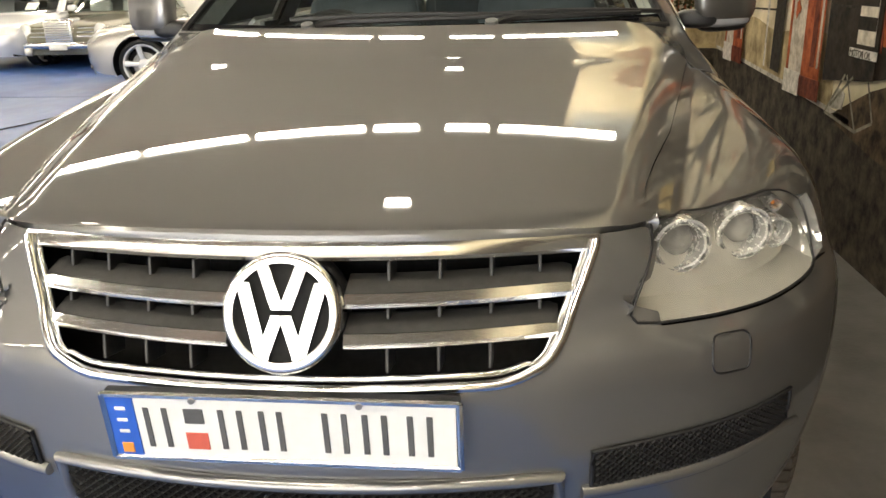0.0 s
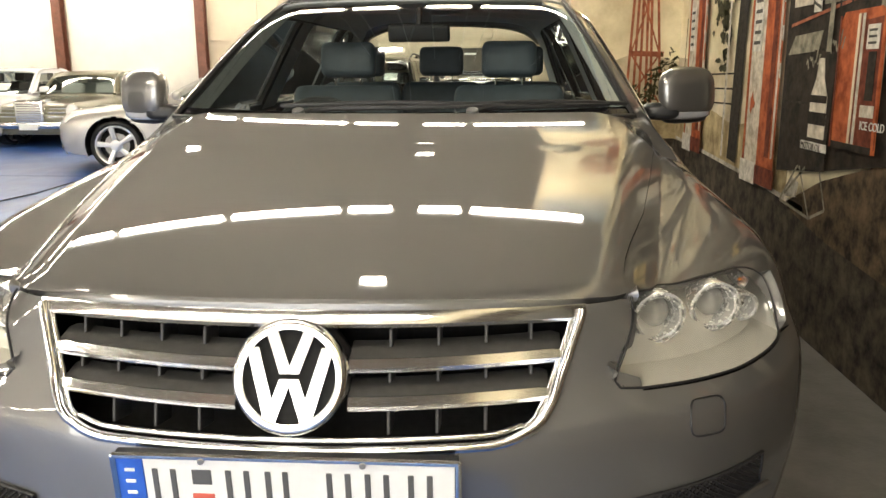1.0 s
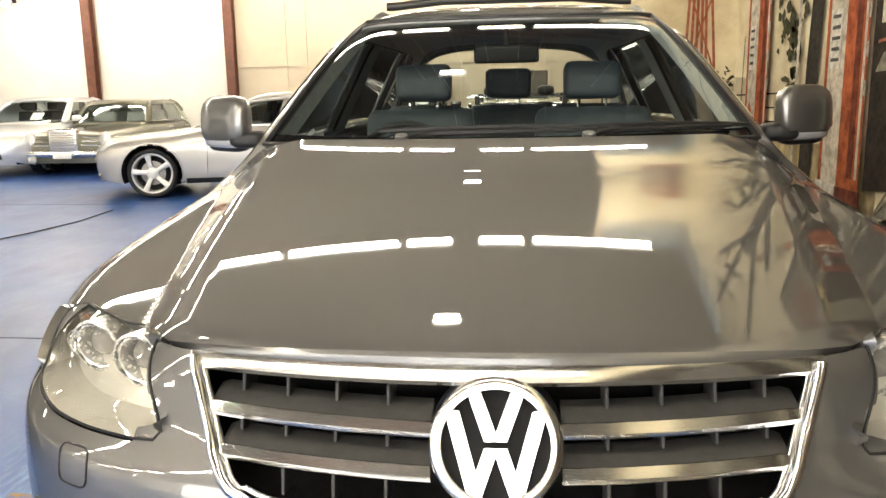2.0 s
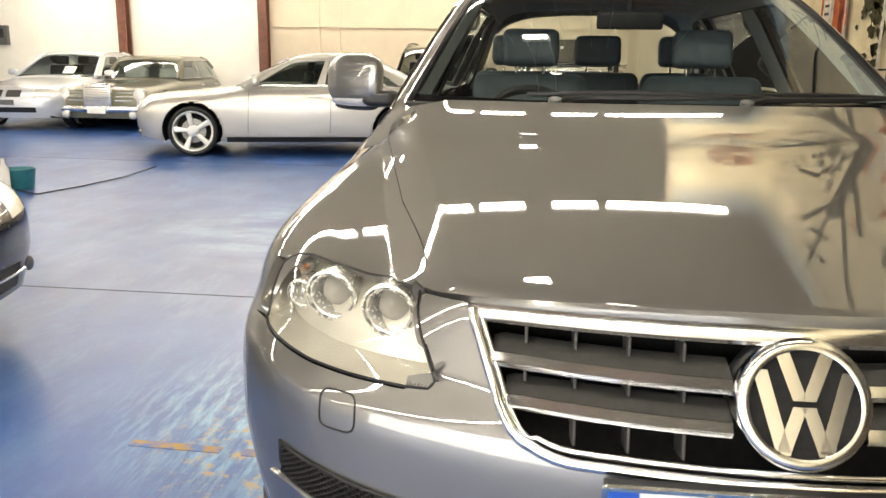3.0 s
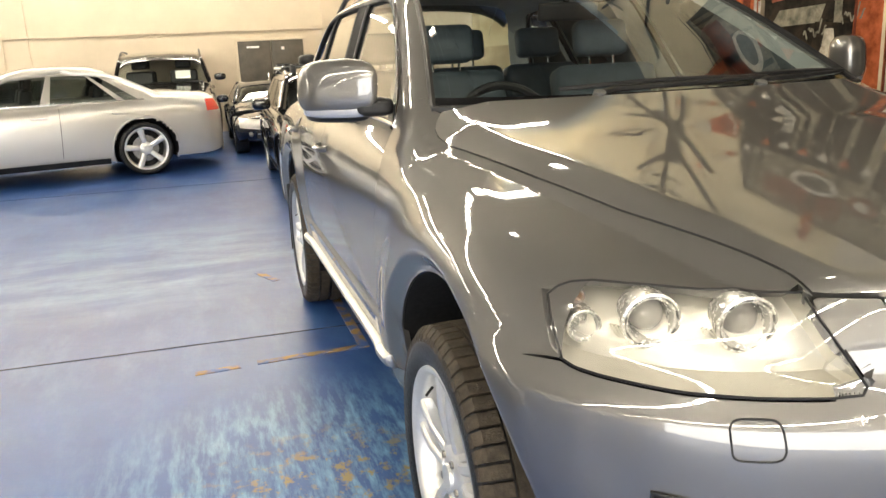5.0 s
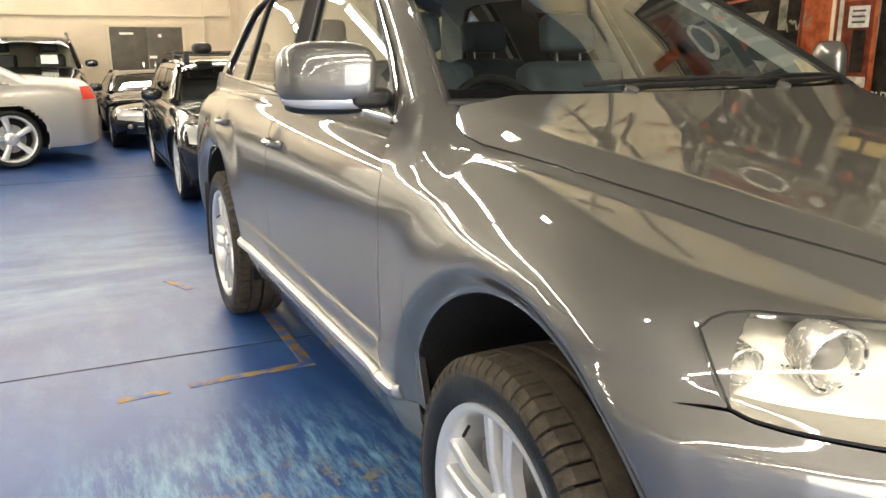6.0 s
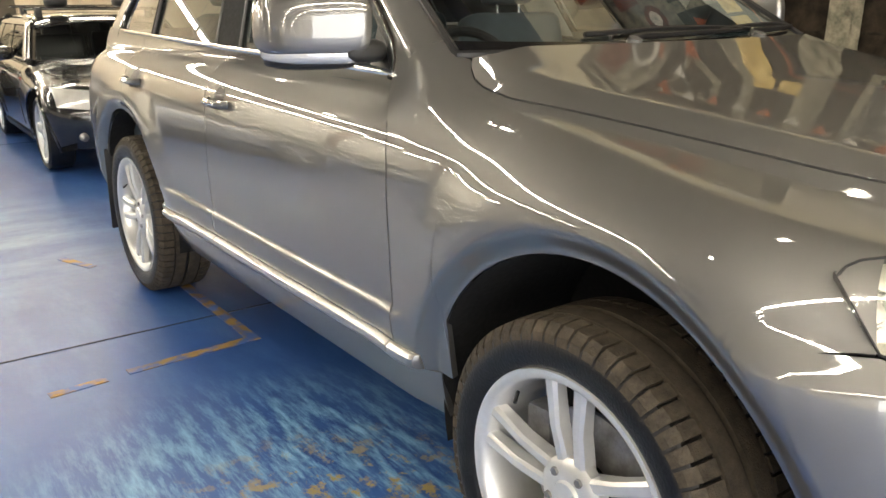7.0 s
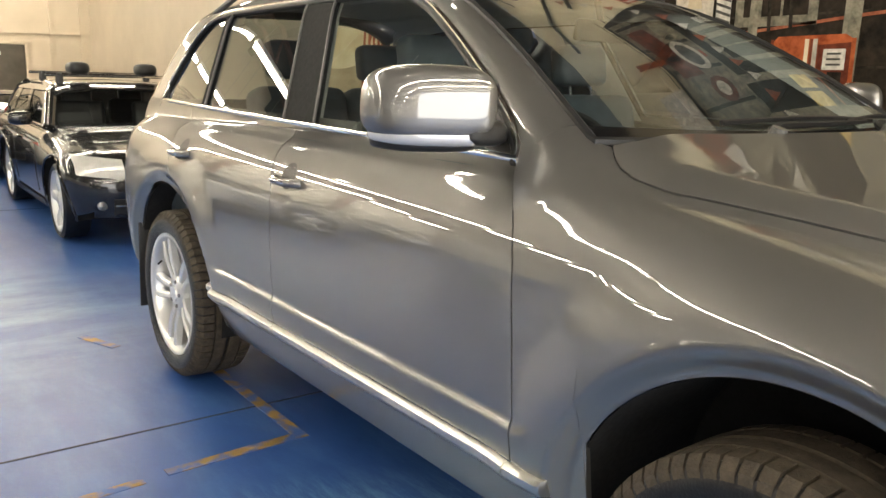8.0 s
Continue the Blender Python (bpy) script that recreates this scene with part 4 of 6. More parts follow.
for side in (-1, 1):
    for y in (AXLE_F, AXLE_R):
        wheel(SUV, pose(side * TRACK, y, R_WHEEL, 17 * (y > 1) + 4, 0, 0 if side > 0 else 180))
    # arch liners
    for k, (cy, cz, r0) in enumerate(ARCHES):
        ang = np.linspace(-0.25, math.pi + 0.25, 40)
        rows = []
        for a in ang:
            yy, zz = cy + (r0 - 0.002) * math.cos(a), cz + (r0 - 0.002) * math.sin(a)
            xo = float(by_x(suv_f, yy, max(zz, 0.42))[0]) - 0.004
            rows.append([(side * x, yy, max(0.28, zz)) for x in (0.50, xo - 0.02, xo)])
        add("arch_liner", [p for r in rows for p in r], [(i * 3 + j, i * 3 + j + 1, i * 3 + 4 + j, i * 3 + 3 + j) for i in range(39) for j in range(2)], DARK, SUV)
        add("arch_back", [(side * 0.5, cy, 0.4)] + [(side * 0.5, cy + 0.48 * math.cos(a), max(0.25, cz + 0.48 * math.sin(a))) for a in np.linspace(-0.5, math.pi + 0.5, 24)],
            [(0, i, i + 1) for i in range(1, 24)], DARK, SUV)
    # sill moulding in bright metal, in three lengths
    for y0, y1 in ((0.487, 0.600), (0.604, 1.785), (1.790, 2.448)):
        prof = ((0.470, 0.002), (0.474, 0.016), (0.488, 0.024), (0.503, 0.021), (0.512, 0.010), (0.513, 0.0))
        rows = []
        ysn = np.linspace(y0, y1, 24)
        for y in ysn:
            q = 0.35 if (y in (ysn[0], ysn[-1]) and (y0 < 0.5 and y == ysn[0])) else 1.0
            rows.append([(side * (float(by_x(suv_f, y, z)[0]) + d * q), y, z) for z, d in prof])
        n = len(prof)
        fs = [(i * n + j, i * n + j + 1, i * n + n + j + 1, i * n + n + j) for i in range(23) for j in range(n - 1)]
        add("sill_moulding", [p for r in rows for p in r], fs + [tuple(range(n)), tuple(23 * n + k for k in range(n))], mat("satin_chrome", (0.62, 0.61, 0.58), 0.36, 1.0, 0.04, 20) if y0 < 0.49 and side < 0 else bpy.data.materials["satin_chrome"], SUV, "bright metal sill moulding")
    # belt moulding and window surrounds
    belt_pts = [(y, 1.158 + 0.018 * (y - 0.7)) for y in np.linspace(0.735, 3.36, 60)]
    tube("belt_moulding", [tuple(by_x(roof_f, y, z, side) + np.array([side * 0.006, 0, 0])) for y, z in belt_pts], 0.0085, CHROME, SUV, "chrome belt moulding", seg=8, flat=0.6)
    arcs = [(0.735, 1.160), (0.745, 1.190), (0.797, 1.244), (0.928, 1.333), (1.10, 1.434), (1.20, 1.489), (1.286, 1.533), (1.36, 1.563), (1.45, 1.586), (1.6, 1.602), (2.0, 1.606), (2.4, 1.608), (2.85, 1.606), (3.02, 1.597), (3.11, 1.573), (3.25, 1.46), (3.37, 1.27), (3.355, 1.185)]
    for nm, rad, mt, lift, dz in (("window_surround", 0.007, CHROME, 0.006, 0.0), ("window_seal", 0.011, BLACK, -0.001, -0.014)):
        tt = np.linspace(0, 1, 90)
        pf = poly(*arcs)
        tube(nm, [tuple(by_x(roof_f, pf(t)[0] + (0.012 if dz else 0), pf(t)[1] + dz, side) + np.array([side * lift, 0, 0])) for t in tt], rad, mt, SUV, seg=8)
    # door handles, each over a flat black oval painted as its cup's shade
    for hy in (1.722, 2.695):
        zc = 1.003 + 0.008 * (hy > 2)
        pts = []
        for t in np.linspace(0, 1, 14):
            y = hy - 0.09 + 0.18 * t
            d = 0.034 * math.sin(math.pi * min(1, max(0, t))) ** 0.35 if 0 < t < 1 else 0.0
            pts.append(tuple(by_x(suv_f, y, zc, side) + np.array([side * d, 0, 0])))
        hd = tube("door_handle", pts, 0.0135, PAINT, SUV, "grey door handle with bright strip", seg=10, flat=0.75)
        tube("handle_strip", [tuple(np.array(p) + np.array([side * 0.009, 0, 0.001])) for p in pts[3:11]], 0.005, CHROME, hd, seg=6)
        g = np.array([[(hy + 0.045 * math.cos(a) * q, zc + 0.014 + 0.042 * math.sin(a) * q) for a in np.linspace(0, 2 * math.pi, 25)] for q in (0.01, 0.5, 1.0)])
        cup = by_x(suv_f, g[..., 0], g[..., 1], side)
        panel("handle_cup", cup, BLACK, hd, "flat black oval with the cup's shade in its colour", depth=0, lift=0.002)
    # wing mirror
    def blob(cx, cy, cz, sx, sy, sz, e=0.55, nu=36, nv=22, zmin=-1.0, zmax=1.0, shear=0.0, sweep=0.0):
        vs, fs = [], []
        pw = lambda v, q: math.copysign(abs(v) ** q, v)
        for j in range(nv + 1):
            ph = -math.pi / 2 + math.pi * j / nv
            for i in range(nu):
                th = 2 * math.pi * i / nu
                z = max(zmin, min(zmax, pw(math.sin(ph), e)))
                c = pw(math.cos(ph), e)
                vs.append((cx + sx * c * pw(math.cos(th), e) + shear * z * sx, cy + sy * c * pw(math.sin(th), 0.75) + sweep * sx * c * pw(math.cos(th), e), cz + sz * z))
        for j in range(nv):
            for i in range(nu):
                fs.append((j * nu + i, j * nu + (i + 1) % nu, j * nu + nu + (i + 1) % nu, j * nu + nu + i))
        return vs, fs
    mirror = new("wing_mirror")
    mirror.parent = SUV
    tagged(mirror, "rounded grey door mirror with indicator strip")
    add("mirror_housing", *blob(side * 0.985, 0.885, 1.275, 0.113, 0.078, 0.088, 0.62, zmin=-0.80, shear=-0.05 * side, sweep=0.72 * side), PAINT, mirror)
    add("indicator", *blob(side * 0.985, 0.887, 1.205, 0.100, 0.072, 0.025, 0.6, zmin=-1, zmax=0.9, sweep=0.72 * side), mat("indicator_lens", (0.62, 0.64, 0.68), 0.15, 0.4, 0.03, 40, coat=1.0) if side < 0 else bpy.data.materials["indicator_lens"], mirror, "clear white indicator strip")
    add("mirror_base", *blob(side * 0.985, 0.905, 1.188, 0.09, 0.06, 0.022, 0.6, sweep=0.72 * side), BLACK, mirror)
    add("mirror_arm", *blob(side * 0.885, 0.82, 1.212, 0.065, 0.05, 0.03, 0.6), BLACK, mirror)
    g = ruled(poly((0.748, 1.165), (0.86, 1.172)), poly((0.76, 1.175), (0.90, 1.325)), 8, 8)
    panel("mirror_triangle", by_x(roof_f, g[..., 0], g[..., 1], side), BLACK, mirror, depth=0.004, lift=0.002)
    # washer cap on the bumper
    ring = [(0.672 + 0.033 * math.copysign(abs(math.cos(a)) ** 0.45, math.cos(a)), 0.79 + 0.030 * math.copysign(abs(math.sin(a)) ** 0.45, math.sin(a)) - 0.12 * 0.033 * math.cos(a)) for a in np.linspace(0, 2 * math.pi, 33)]
    tube("washer_cap", [tuple(by_y(suv_f, x, z) * np.array([side, 1, 1]) + np.array([0, -0.0008, 0])) for x, z in ring], 0.0018, BLACK, SUV, seg=5)
    # lamps inside the headlight
    for x, y, z, r, nm in ((0.605, -0.660, 0.924, 0.046, "inner"), (0.726, -0.575, 0.921, 0.046, "outer"), (0.806, -0.490, 0.897, 0.028, "side"), (0.806, -0.464, 0.943, 0.013, "small")):
        lamp = new("round_lamp")
        lamp.parent = [o for o in SUV.children if o.name.startswith("headlight")][-1 if side > 0 else 0]
        lamp.matrix_basis = pose(side * x, y + 0.015, z, 0, 8, -78 if side > 0 else -102)
        big = r > 0.04
        mtl = LAMP_SILVER
        lathe("lamp_ring", [(-0.05, r * 0.9), (0.004, r * 1.08), (0.010, r * 1.1), (0.012, r * 1.0), (0.006, r * 0.97), (0.010, r * 0.94), (0.008, r * 0.85), (-0.006, r * 0.76), (-0.03, r * 0.68)], LAMP_SILVER if big else mtl, lamp, seg=40)
        if big:
            lathe("projector_lens", [(-0.03, r * 0.70), (-0.012, r * 0.62), (0.0, r * 0.42), (0.006, r * 0.2), (0.008, 0)], mat("projector_glass", (0.36, 0.35, 0.33), 0.04, 0.3, 0.05, 20, coat=1.0) if nm == "inner" and side < 0 else bpy.data.materials["projector_glass"], lamp, seg=32)
            bm = bmesh.new()
            for k in range(9):
                a = 2 * math.pi * (k + 0.3) / 9
                box(bm, Matrix.Translation((0.0095, r * 0.97 * math.cos(a), r * 0.97 * math.sin(a))) @ Matrix.Rotation(a, 4, "X"), 0.004, 0.005, 0.011)
            part("ring_slots", bm, GREY_PLASTIC, lamp, "dark slots in the bright ring")
            for rr, dz in ((1.12, -0.012), (1.22, -0.02), (1.32, -0.026)):
                tube("reflector_step", [(dz, r * rr * math.cos(a), r * rr * math.sin(a)) for a in np.linspace(math.pi * 1.1, math.pi * 1.9, 16)], 0.0025, CHROME, lamp, seg=5)
        else:
            lathe("bulb", [(-0.03, r * 0.85), (-0.012, r * 0.5), (0.0, r * 0.25), (0.002, 0)], AMBER if nm == "small" else CHROME, lamp, seg=20)
    # mudflap behind the rear wheel
    bm = bmesh.new()
    box(bm, pose(side * 0.83, 3.285, 0.42, 4, 0, 0), 0.24, 0.012, 0.42, 0.004)
    part("mudflap", bm, BLACK, SUV)

# ---- grille, badge and plate ----
def face_pt(x, z, d=0.0):
    """A point on the front at (x, z), set back by d."""
    return np.array([x, float(suv_front(abs(x), z)) + d, z])


SLAT_GREY = mat("grille_plastic", (0.045, 0.044, 0.042), 0.5, 0, 0.15, 60, bump=0.08, bump_scale=300)
GR = new("radiator_grille")
GR.parent = SUV
tagged(GR, "chrome grille with dark slats")
edge_x = lambda z: float(np.interp(z, [0.785, 0.80, 0.82, 0.85, 0.97], [0.30, 0.352, 0.382, 0.402, 0.449]))
# surround: two bright frames, one inside the other
for nm, inset, rad, d in (("surround", 0.0, 0.0085, -0.004), ("inner_surround", 0.012, 0.005, 0.006)):
    pts = []
    for z in np.linspace(0.976, 0.812, 16):
        pts.append(face_pt(-(edge_x(z) + 0.006 - inset), z, d))
    zb = 0.792 + inset
    for x in np.linspace(-0.365 + inset, 0.365 - inset, 40):
        pts.append(face_pt(x, zb + 0.016 * max(0, (abs(x) - 0.30) / 0.065) ** 2, d))
    for z in np.linspace(0.812, 0.976, 16):
        pts.append(face_pt(edge_x(z) + 0.006 - inset, z, d))
    tube(nm, pts, rad, CHROME, GR, seg=10)
# top bar under the bonnet edge
rows = []
for x in np.linspace(-0.462, 0.462, 61):
    s = suv_front(abs(x), 0.975)
    rows.append([(x, float(s) + d, 0.992 - 0.009 * (abs(x) / 0.46) ** 2 + dz) for dz, d in ((0.003, 0.03), (0.0, 0.004), (-0.006, 0.0), (-0.019, -0.005), (-0.026, -0.001), (-0.029, 0.03))])
add("top_bar", [p for r in rows for p in r], [(i * 6 + j, i * 6 + 6 + j, i * 6 + 7 + j, i * 6 + j + 1) for i in range(60) for j in range(5)], CHROME, GR, "thick chrome bar")
for sgn in (-1, 1):
    for z in (0.909, 0.855):
        xa, xb = 0.088, edge_x(z) - 0.004
        lip, grey = [], []
        for x in np.linspace(xa, xb, 24):
            p = face_pt(sgn * x, z, 0.0)
            e = 1.0 if x < xb - 0.012 else 0.75
            lip.append([p + np.array([0, a, b * e]) for a, b in ((0.03, -0.010), (0.006, -0.0115), (0.0, -0.009), (-0.003, -0.001), (0.006, 0.0115))])
            grey.append([p + np.array([0, a, b * e]) for a, b in ((0.008, 0.0115), (0.022, 0.016), (0.05, 0.026), (0.058, 0.025), (0.04, 0.004))])
        for nm, rws, mt in (("slat_lip", lip, CHROME), ("slat", grey, SLAT_GREY)):
            n = 5
            fs = [(i * n + j, i * n + n + j, i * n + n + j + 1, i * n + j + 1) for i in range(23) for j in range(n - 1)]
            fs += [tuple(range(n)), tuple(23 * n + k for k in range(n))]
            add(nm, [q for r in rws for q in r], fs, mt, GR)
    for x in (0.15, 0.225, 0.30, 0.372):
        for z0, z1 in ((0.80, 0.846), (0.874, 0.898), (0.926, 0.954)):
            if x < edge_x(z0 + 0.01) - 0.01:
                bm = bmesh.new()
                p = face_pt(sgn * x, (z0 + z1) / 2, 0.045)
                box(bm, Matrix.Translation(p) @ pose(0, 0, 0, -12, 0, 0), 0.005, 0.06, z1 - z0, 0.001, 1)
                part("vane", bm, SLAT_GREY, GR)
# near-black backing, the shade behind the slats put into its colour
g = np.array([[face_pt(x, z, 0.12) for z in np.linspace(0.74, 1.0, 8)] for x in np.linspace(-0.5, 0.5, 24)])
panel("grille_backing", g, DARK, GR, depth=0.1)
# badge
BADGE = new("badge")
BADGE.parent = GR
BADGE.matrix_basis = pose(0, -0.905, 0.899, -20, 0, 0) @ pose(0, 0, 0, 0, 0, -90)
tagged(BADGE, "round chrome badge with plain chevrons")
lathe("badge_ring", [(-0.03, 0.089), (0.002, 0.090), (0.008, 0.088), (0.0105, 0.0845), (0.0115, 0.0775), (0.0105, 0.0725), (0.005, 0.0705), (-0.006, 0.0705)], CHROME, BADGE, seg=64)
lathe("badge_disc", [(0.0, 0.073), (0.003, 0.04), (0.004, 0.0)], DARK, BADGE, seg=48)
def chevron(pts, w):
    """A flat bright bar of even width along 2D points (across, up)."""
    vs, fs = [], []
    for i, (a, b) in enumerate(pts):
        for hgt in (0.001, 0.009):
            for s in (-1, 1):
                vs.append((hgt, a + s * w, b))
    for i in range(len(pts) - 1):
        o = i * 4
        fs += [(o + 2, o + 3, o + 7, o + 6), (o, o + 2, o + 6, o + 4), (o + 1, o + 5, o + 7, o + 3)]
    return vs, fs
for s in (-1, 1):
    add("badge_bar", *chevron([(s * 0.029, 0.068), (s * 0.0055, 0.004)], 0.0095), CHROME, BADGE)
    add("badge_bar", *chevron([(s * 0.0585, 0.044), (s * 0.029, -0.060), (s * 0.027, -0.068)], 0.0098), CHROME, BADGE)
    add("badge_bar", *chevron([(s * 0.027, -0.064), (s * 0.0055, -0.004)], 0.0095), CHROME, BADGE)
add("badge_shroud", *blob(0, -0.85, 0.893, 0.09, 0.03, 0.088, 0.95), BLACK, GR)
# number plate
PLATE = new("number_plate")
PLATE.parent = SUV
PLATE.matrix_basis = pose(0, -0.962, 0.738, 6, 0, 0)
tagged(PLATE, "white number plate with blue band in chrome frame")
def flat_box(nm, x, z, sx, sz, y, dy, mt, bev=0.0008):
    bm = bmesh.new()
    box(bm, pose(x, y, z), sx, dy, sz, bev, 1)
    return part(nm, bm, mt, PLATE)
flat_box("plate_sheet", 0.02, 0, 0.472, 0.106, 0, 0.006, WHITE_PLATE)
flat_box("blue_band", -0.238, 0, 0.042, 0.106, -0.0005, 0.006, PLATE_BLUE)
pts = [(x, -0.002, z) for x, z in ((-0.262, -0.056), (0.262, -0.056), (0.262, 0.056), (-0.262, 0.056))]
for i in range(4):
    tube("plate_frame", [pts[i], pts[(i + 1) % 4]], 0.0052, CHROME, PLATE, seg=6)
flat_box("plate_back", 0, 0, 0.525, 0.114, 0.012, 0.014, BLACK)
for x, wd in ((-0.185, 0.040), (-0.072, 0.040), (-0.012, 0.038), (0.082, 0.040), (0.140, 0.040), (0.205, 0.040)):
    for dx in (-0.35, 0.35):
        flat_box("plate_bar", x + dx * wd, 0.0, 0.009, 0.07, -0.0036, 0.002, PLATE_GREY)
flat_box("plate_emblem", -0.127, 0.022, 0.03, 0.026, -0.0036, 0.002, PLATE_GREY)
flat_box("plate_emblem", -0.127, -0.022, 0.034, 0.03, -0.0036, 0.002, PLATE_RED)
for z in (0.02, 0.0, -0.02):
    flat_box("band_bar", -0.238, z + 0.012, 0.016, 0.006, -0.0038, 0.002, WHITE_PLATE)
flat_box("band_bar", -0.238, -0.038, 0.018, 0.018, -0.0038, 0.002, AMBER)
for x in (-0.125, 0.12):
    bm = bmesh.new()
    cyl(bm, pose(x, -0.005, 0.051, 90, 0, 0), 0.006, 0.005, 0.006, 12)
    part("plate_screw", bm, STEEL, PLATE)


# ---- lower air intakes with diamond mesh ----
def intake(name, outline, nx, nz, label, rim_material, rim_r):
    """A raised painted rim and crossing mesh wires over a flat near-black sheet, whose colour stands in for the
    opening's shade. outline: x0, x1, and low and high edges z(x).
    """
    x0, x1, zl, zh, sgn = outline
    ob = new(name)
    ob.parent = SUV
    tagged(ob, label)
    on = lambda x, z, d: by_y(suv_f, x, z) * np.array([sgn, 1, 1]) + np.array([0, d, 0])
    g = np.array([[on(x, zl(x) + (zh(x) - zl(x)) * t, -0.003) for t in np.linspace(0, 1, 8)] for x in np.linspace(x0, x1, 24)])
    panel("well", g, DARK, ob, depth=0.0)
    loop = [on(x, zl(x), -0.004) for x in np.linspace(x0, x1, 24)] + [on(x1, zl(x1) + (zh(x1) - zl(x1)) * t, -0.004) for t in (0.33, 0.66)] + \
           [on(x, zh(x), -0.004) for x in np.linspace(x1, x0, 24)] + [on(x0, zl(x0) + (zh(x0) - zl(x0)) * t, -0.004) for t in (0.66, 0.33)]
    tube("rim", [tuple(p) for p in loop], rim_r, rim_material, ob, closed=True, seg=10)
    verts, faces = [], []
    for fam in (-1, 1):
        for k in range(-nz * 2, nx + nz * 2):
            pts = []
            for t in np.linspace(0, 1, 7):
                u = (k + 0.5 + fam * (t - 0.5) * nz * 1.15) / nx
                if 0.01 < u < 0.99:
                    x = x0 + (x1 - x0) * u
                    pts.append(on(x, zl(x) + (zh(x) - zl(x)) * t, -0.007))
            for a, b in zip(pts, pts[1:]):
                o = len(verts)
                d = (b - a)
                s = np.array([-d[2], 0, d[0]]) / max(1e-6, math.hypot(d[0], d[2])) * 0.0022
                verts += [a - s, a + s, b + s, b - s]
                verts += [a + np.array([0, -0.004, 0]), b + np.array([0, -0.004, 0])]
                faces += [(o, o + 4, o + 5, o + 3), (o + 4, o + 1, o + 2, o + 5)]
    tagged(add("wire_mesh", verts, faces, BLACK, ob), "diamond mesh")
    return ob


for sgn in (-1, 1):
    slot_low = lambda x: 0.600 + 0.028 * np.clip((x - 0.455) / 0.335, 0, 1) ** 1.4
    si = intake("side_intake", (0.455, 0.795, slot_low, lambda x: 0.666 + 0.020 * (x - 0.455) / 0.335 + 0 * x, sgn), 26, 5, "dark mesh side intake in the bumper", BLACK, 0.004)
    fin = [by_y(suv_f, x, float(slot_low(x)) - 0.010 - 0.012 * max(0, (x - 0.76) / 0.06)) * np.array([sgn, 1, 1]) + np.array([0, -0.004, 0]) for x in np.linspace(0.44, 0.825, 24)]
    tube("intake_fin", [tuple(p) for p in fin], lambda t: 0.006 + 0.007 * math.sin(math.pi * min(1, 0.15 + t)) ** 0.5, PAINT, si, "painted fin under the intake", seg=10)
intake("lower_intake", (-0.405, 0.405, lambda x: 0.47 + 0 * x, lambda x: 0.632 - 0.03 * x * x, 1), 46, 10, "dark mesh lower intake under the plate", PAINT, 0.011)

# ---- cowl, wipers, roof rails, seals ----
g = np.array([[(x, y) for y in np.linspace(0.0, 1.0, 5)] for x in np.linspace(-0.72, 0.72, 31)])
cw = np.stack([g[..., 0], 0.385 + 0.27 * g[..., 0] ** 2 + 0.06 * g[..., 1], 1.168 - 0.035 * np.abs(g[..., 0]) + 0.035 * g[..., 1]], -1)
panel("cowl", cw, BLACK, SUV, "black plastic cowl under the windscreen", depth=0.02)
frame_loop = []
for ux in np.linspace(-1, 1, 40):
    frame_loop.append(by_y(roof_f, ux * 0.755, 1.207))
for z in np.linspace(1.215, 1.64, 24):
    frame_loop.append(by_y(roof_f, 0.757 - 0.40 * (z - 1.205), z))
for ux in np.linspace(1, -1, 40):
    frame_loop.append(by_y(roof_f, ux * 0.579, 1.648))
for z in np.linspace(1.64, 1.215, 24):
    frame_loop.append(by_y(roof_f, -(0.757 - 0.40 * (z - 1.205)), z))
tube("screen_seal", [tuple(p) for p in frame_loop], 0.011, BLACK, SUV, closed=True, seg=6)
for x0, x1 in ((-0.30, 0.30), (0.24, 0.70)):
    on_glass = lambda x, z, d: (x, float(by_y(roof_f, abs(x), z)[1]) - d, z)
    arm = [on_glass(x0, 1.222, 0.045), on_glass(x0 + 0.03, 1.234, 0.040)] + [on_glass(x0 + (x1 - x0) * t, 1.240 + 0.006 * t, 0.034 - 0.014 * t) for t in np.linspace(0.15, 0.95, 8)]
    wp = tube("wiper", arm, lambda t: 0.011 - 0.005 * t, BLACK, SUV, "black wiper arm", seg=6)
    bm = bmesh.new()
    cyl(bm, Matrix.Translation(on_glass(x0, 1.218, 0.045)) @ pose(0, 0, 0, 20, 0, 0), 0.024, 0.018, 0.045, 14)
    part("wiper_pivot", bm, GREY_PLASTIC, wp)
    tube("wiper_blade", [on_glass(x0 - 0.08 + (x1 - x0 + 0.12) * t, 1.246 + 0.010 * math.sin(math.pi * t), 0.012) for t in np.linspace(0, 1, 12)], 0.007, BLACK, wp, seg=6)
for side in (-1, 1):
    rail = [by_z(roof_f, side * 0.555, y)[2] for y in np.linspace(1.55, 3.2, 14)]
    pts = [(side * 0.56, y, float(z) + 0.045 * min(1, 6 * min(t, 1 - t)) - 0.008) for y, z, t in zip(np.linspace(1.55, 3.2, 14), rail, np.linspace(0, 1, 14))]
    tube("roof_rail", pts, 0.014, mat("rail_black", (0.03, 0.03, 0.03), 0.35, 0, 0.1, 30) if side < 0 else bpy.data.materials["rail_black"], SUV, "dark roof rail", seg=8)

bar_z = float(by_z(roof_f, 0.0, 1.95)[2]) + 0.05
tube("roof_bar", [(x, 1.95, bar_z - 0.02 * (abs(x) > 0.5)) for x in (-0.56, -0.52, -0.3, 0.0, 0.3, 0.52, 0.56)], 0.019, bpy.data.materials["rail_black"], SUV, "dark bar across the roof", seg=10)

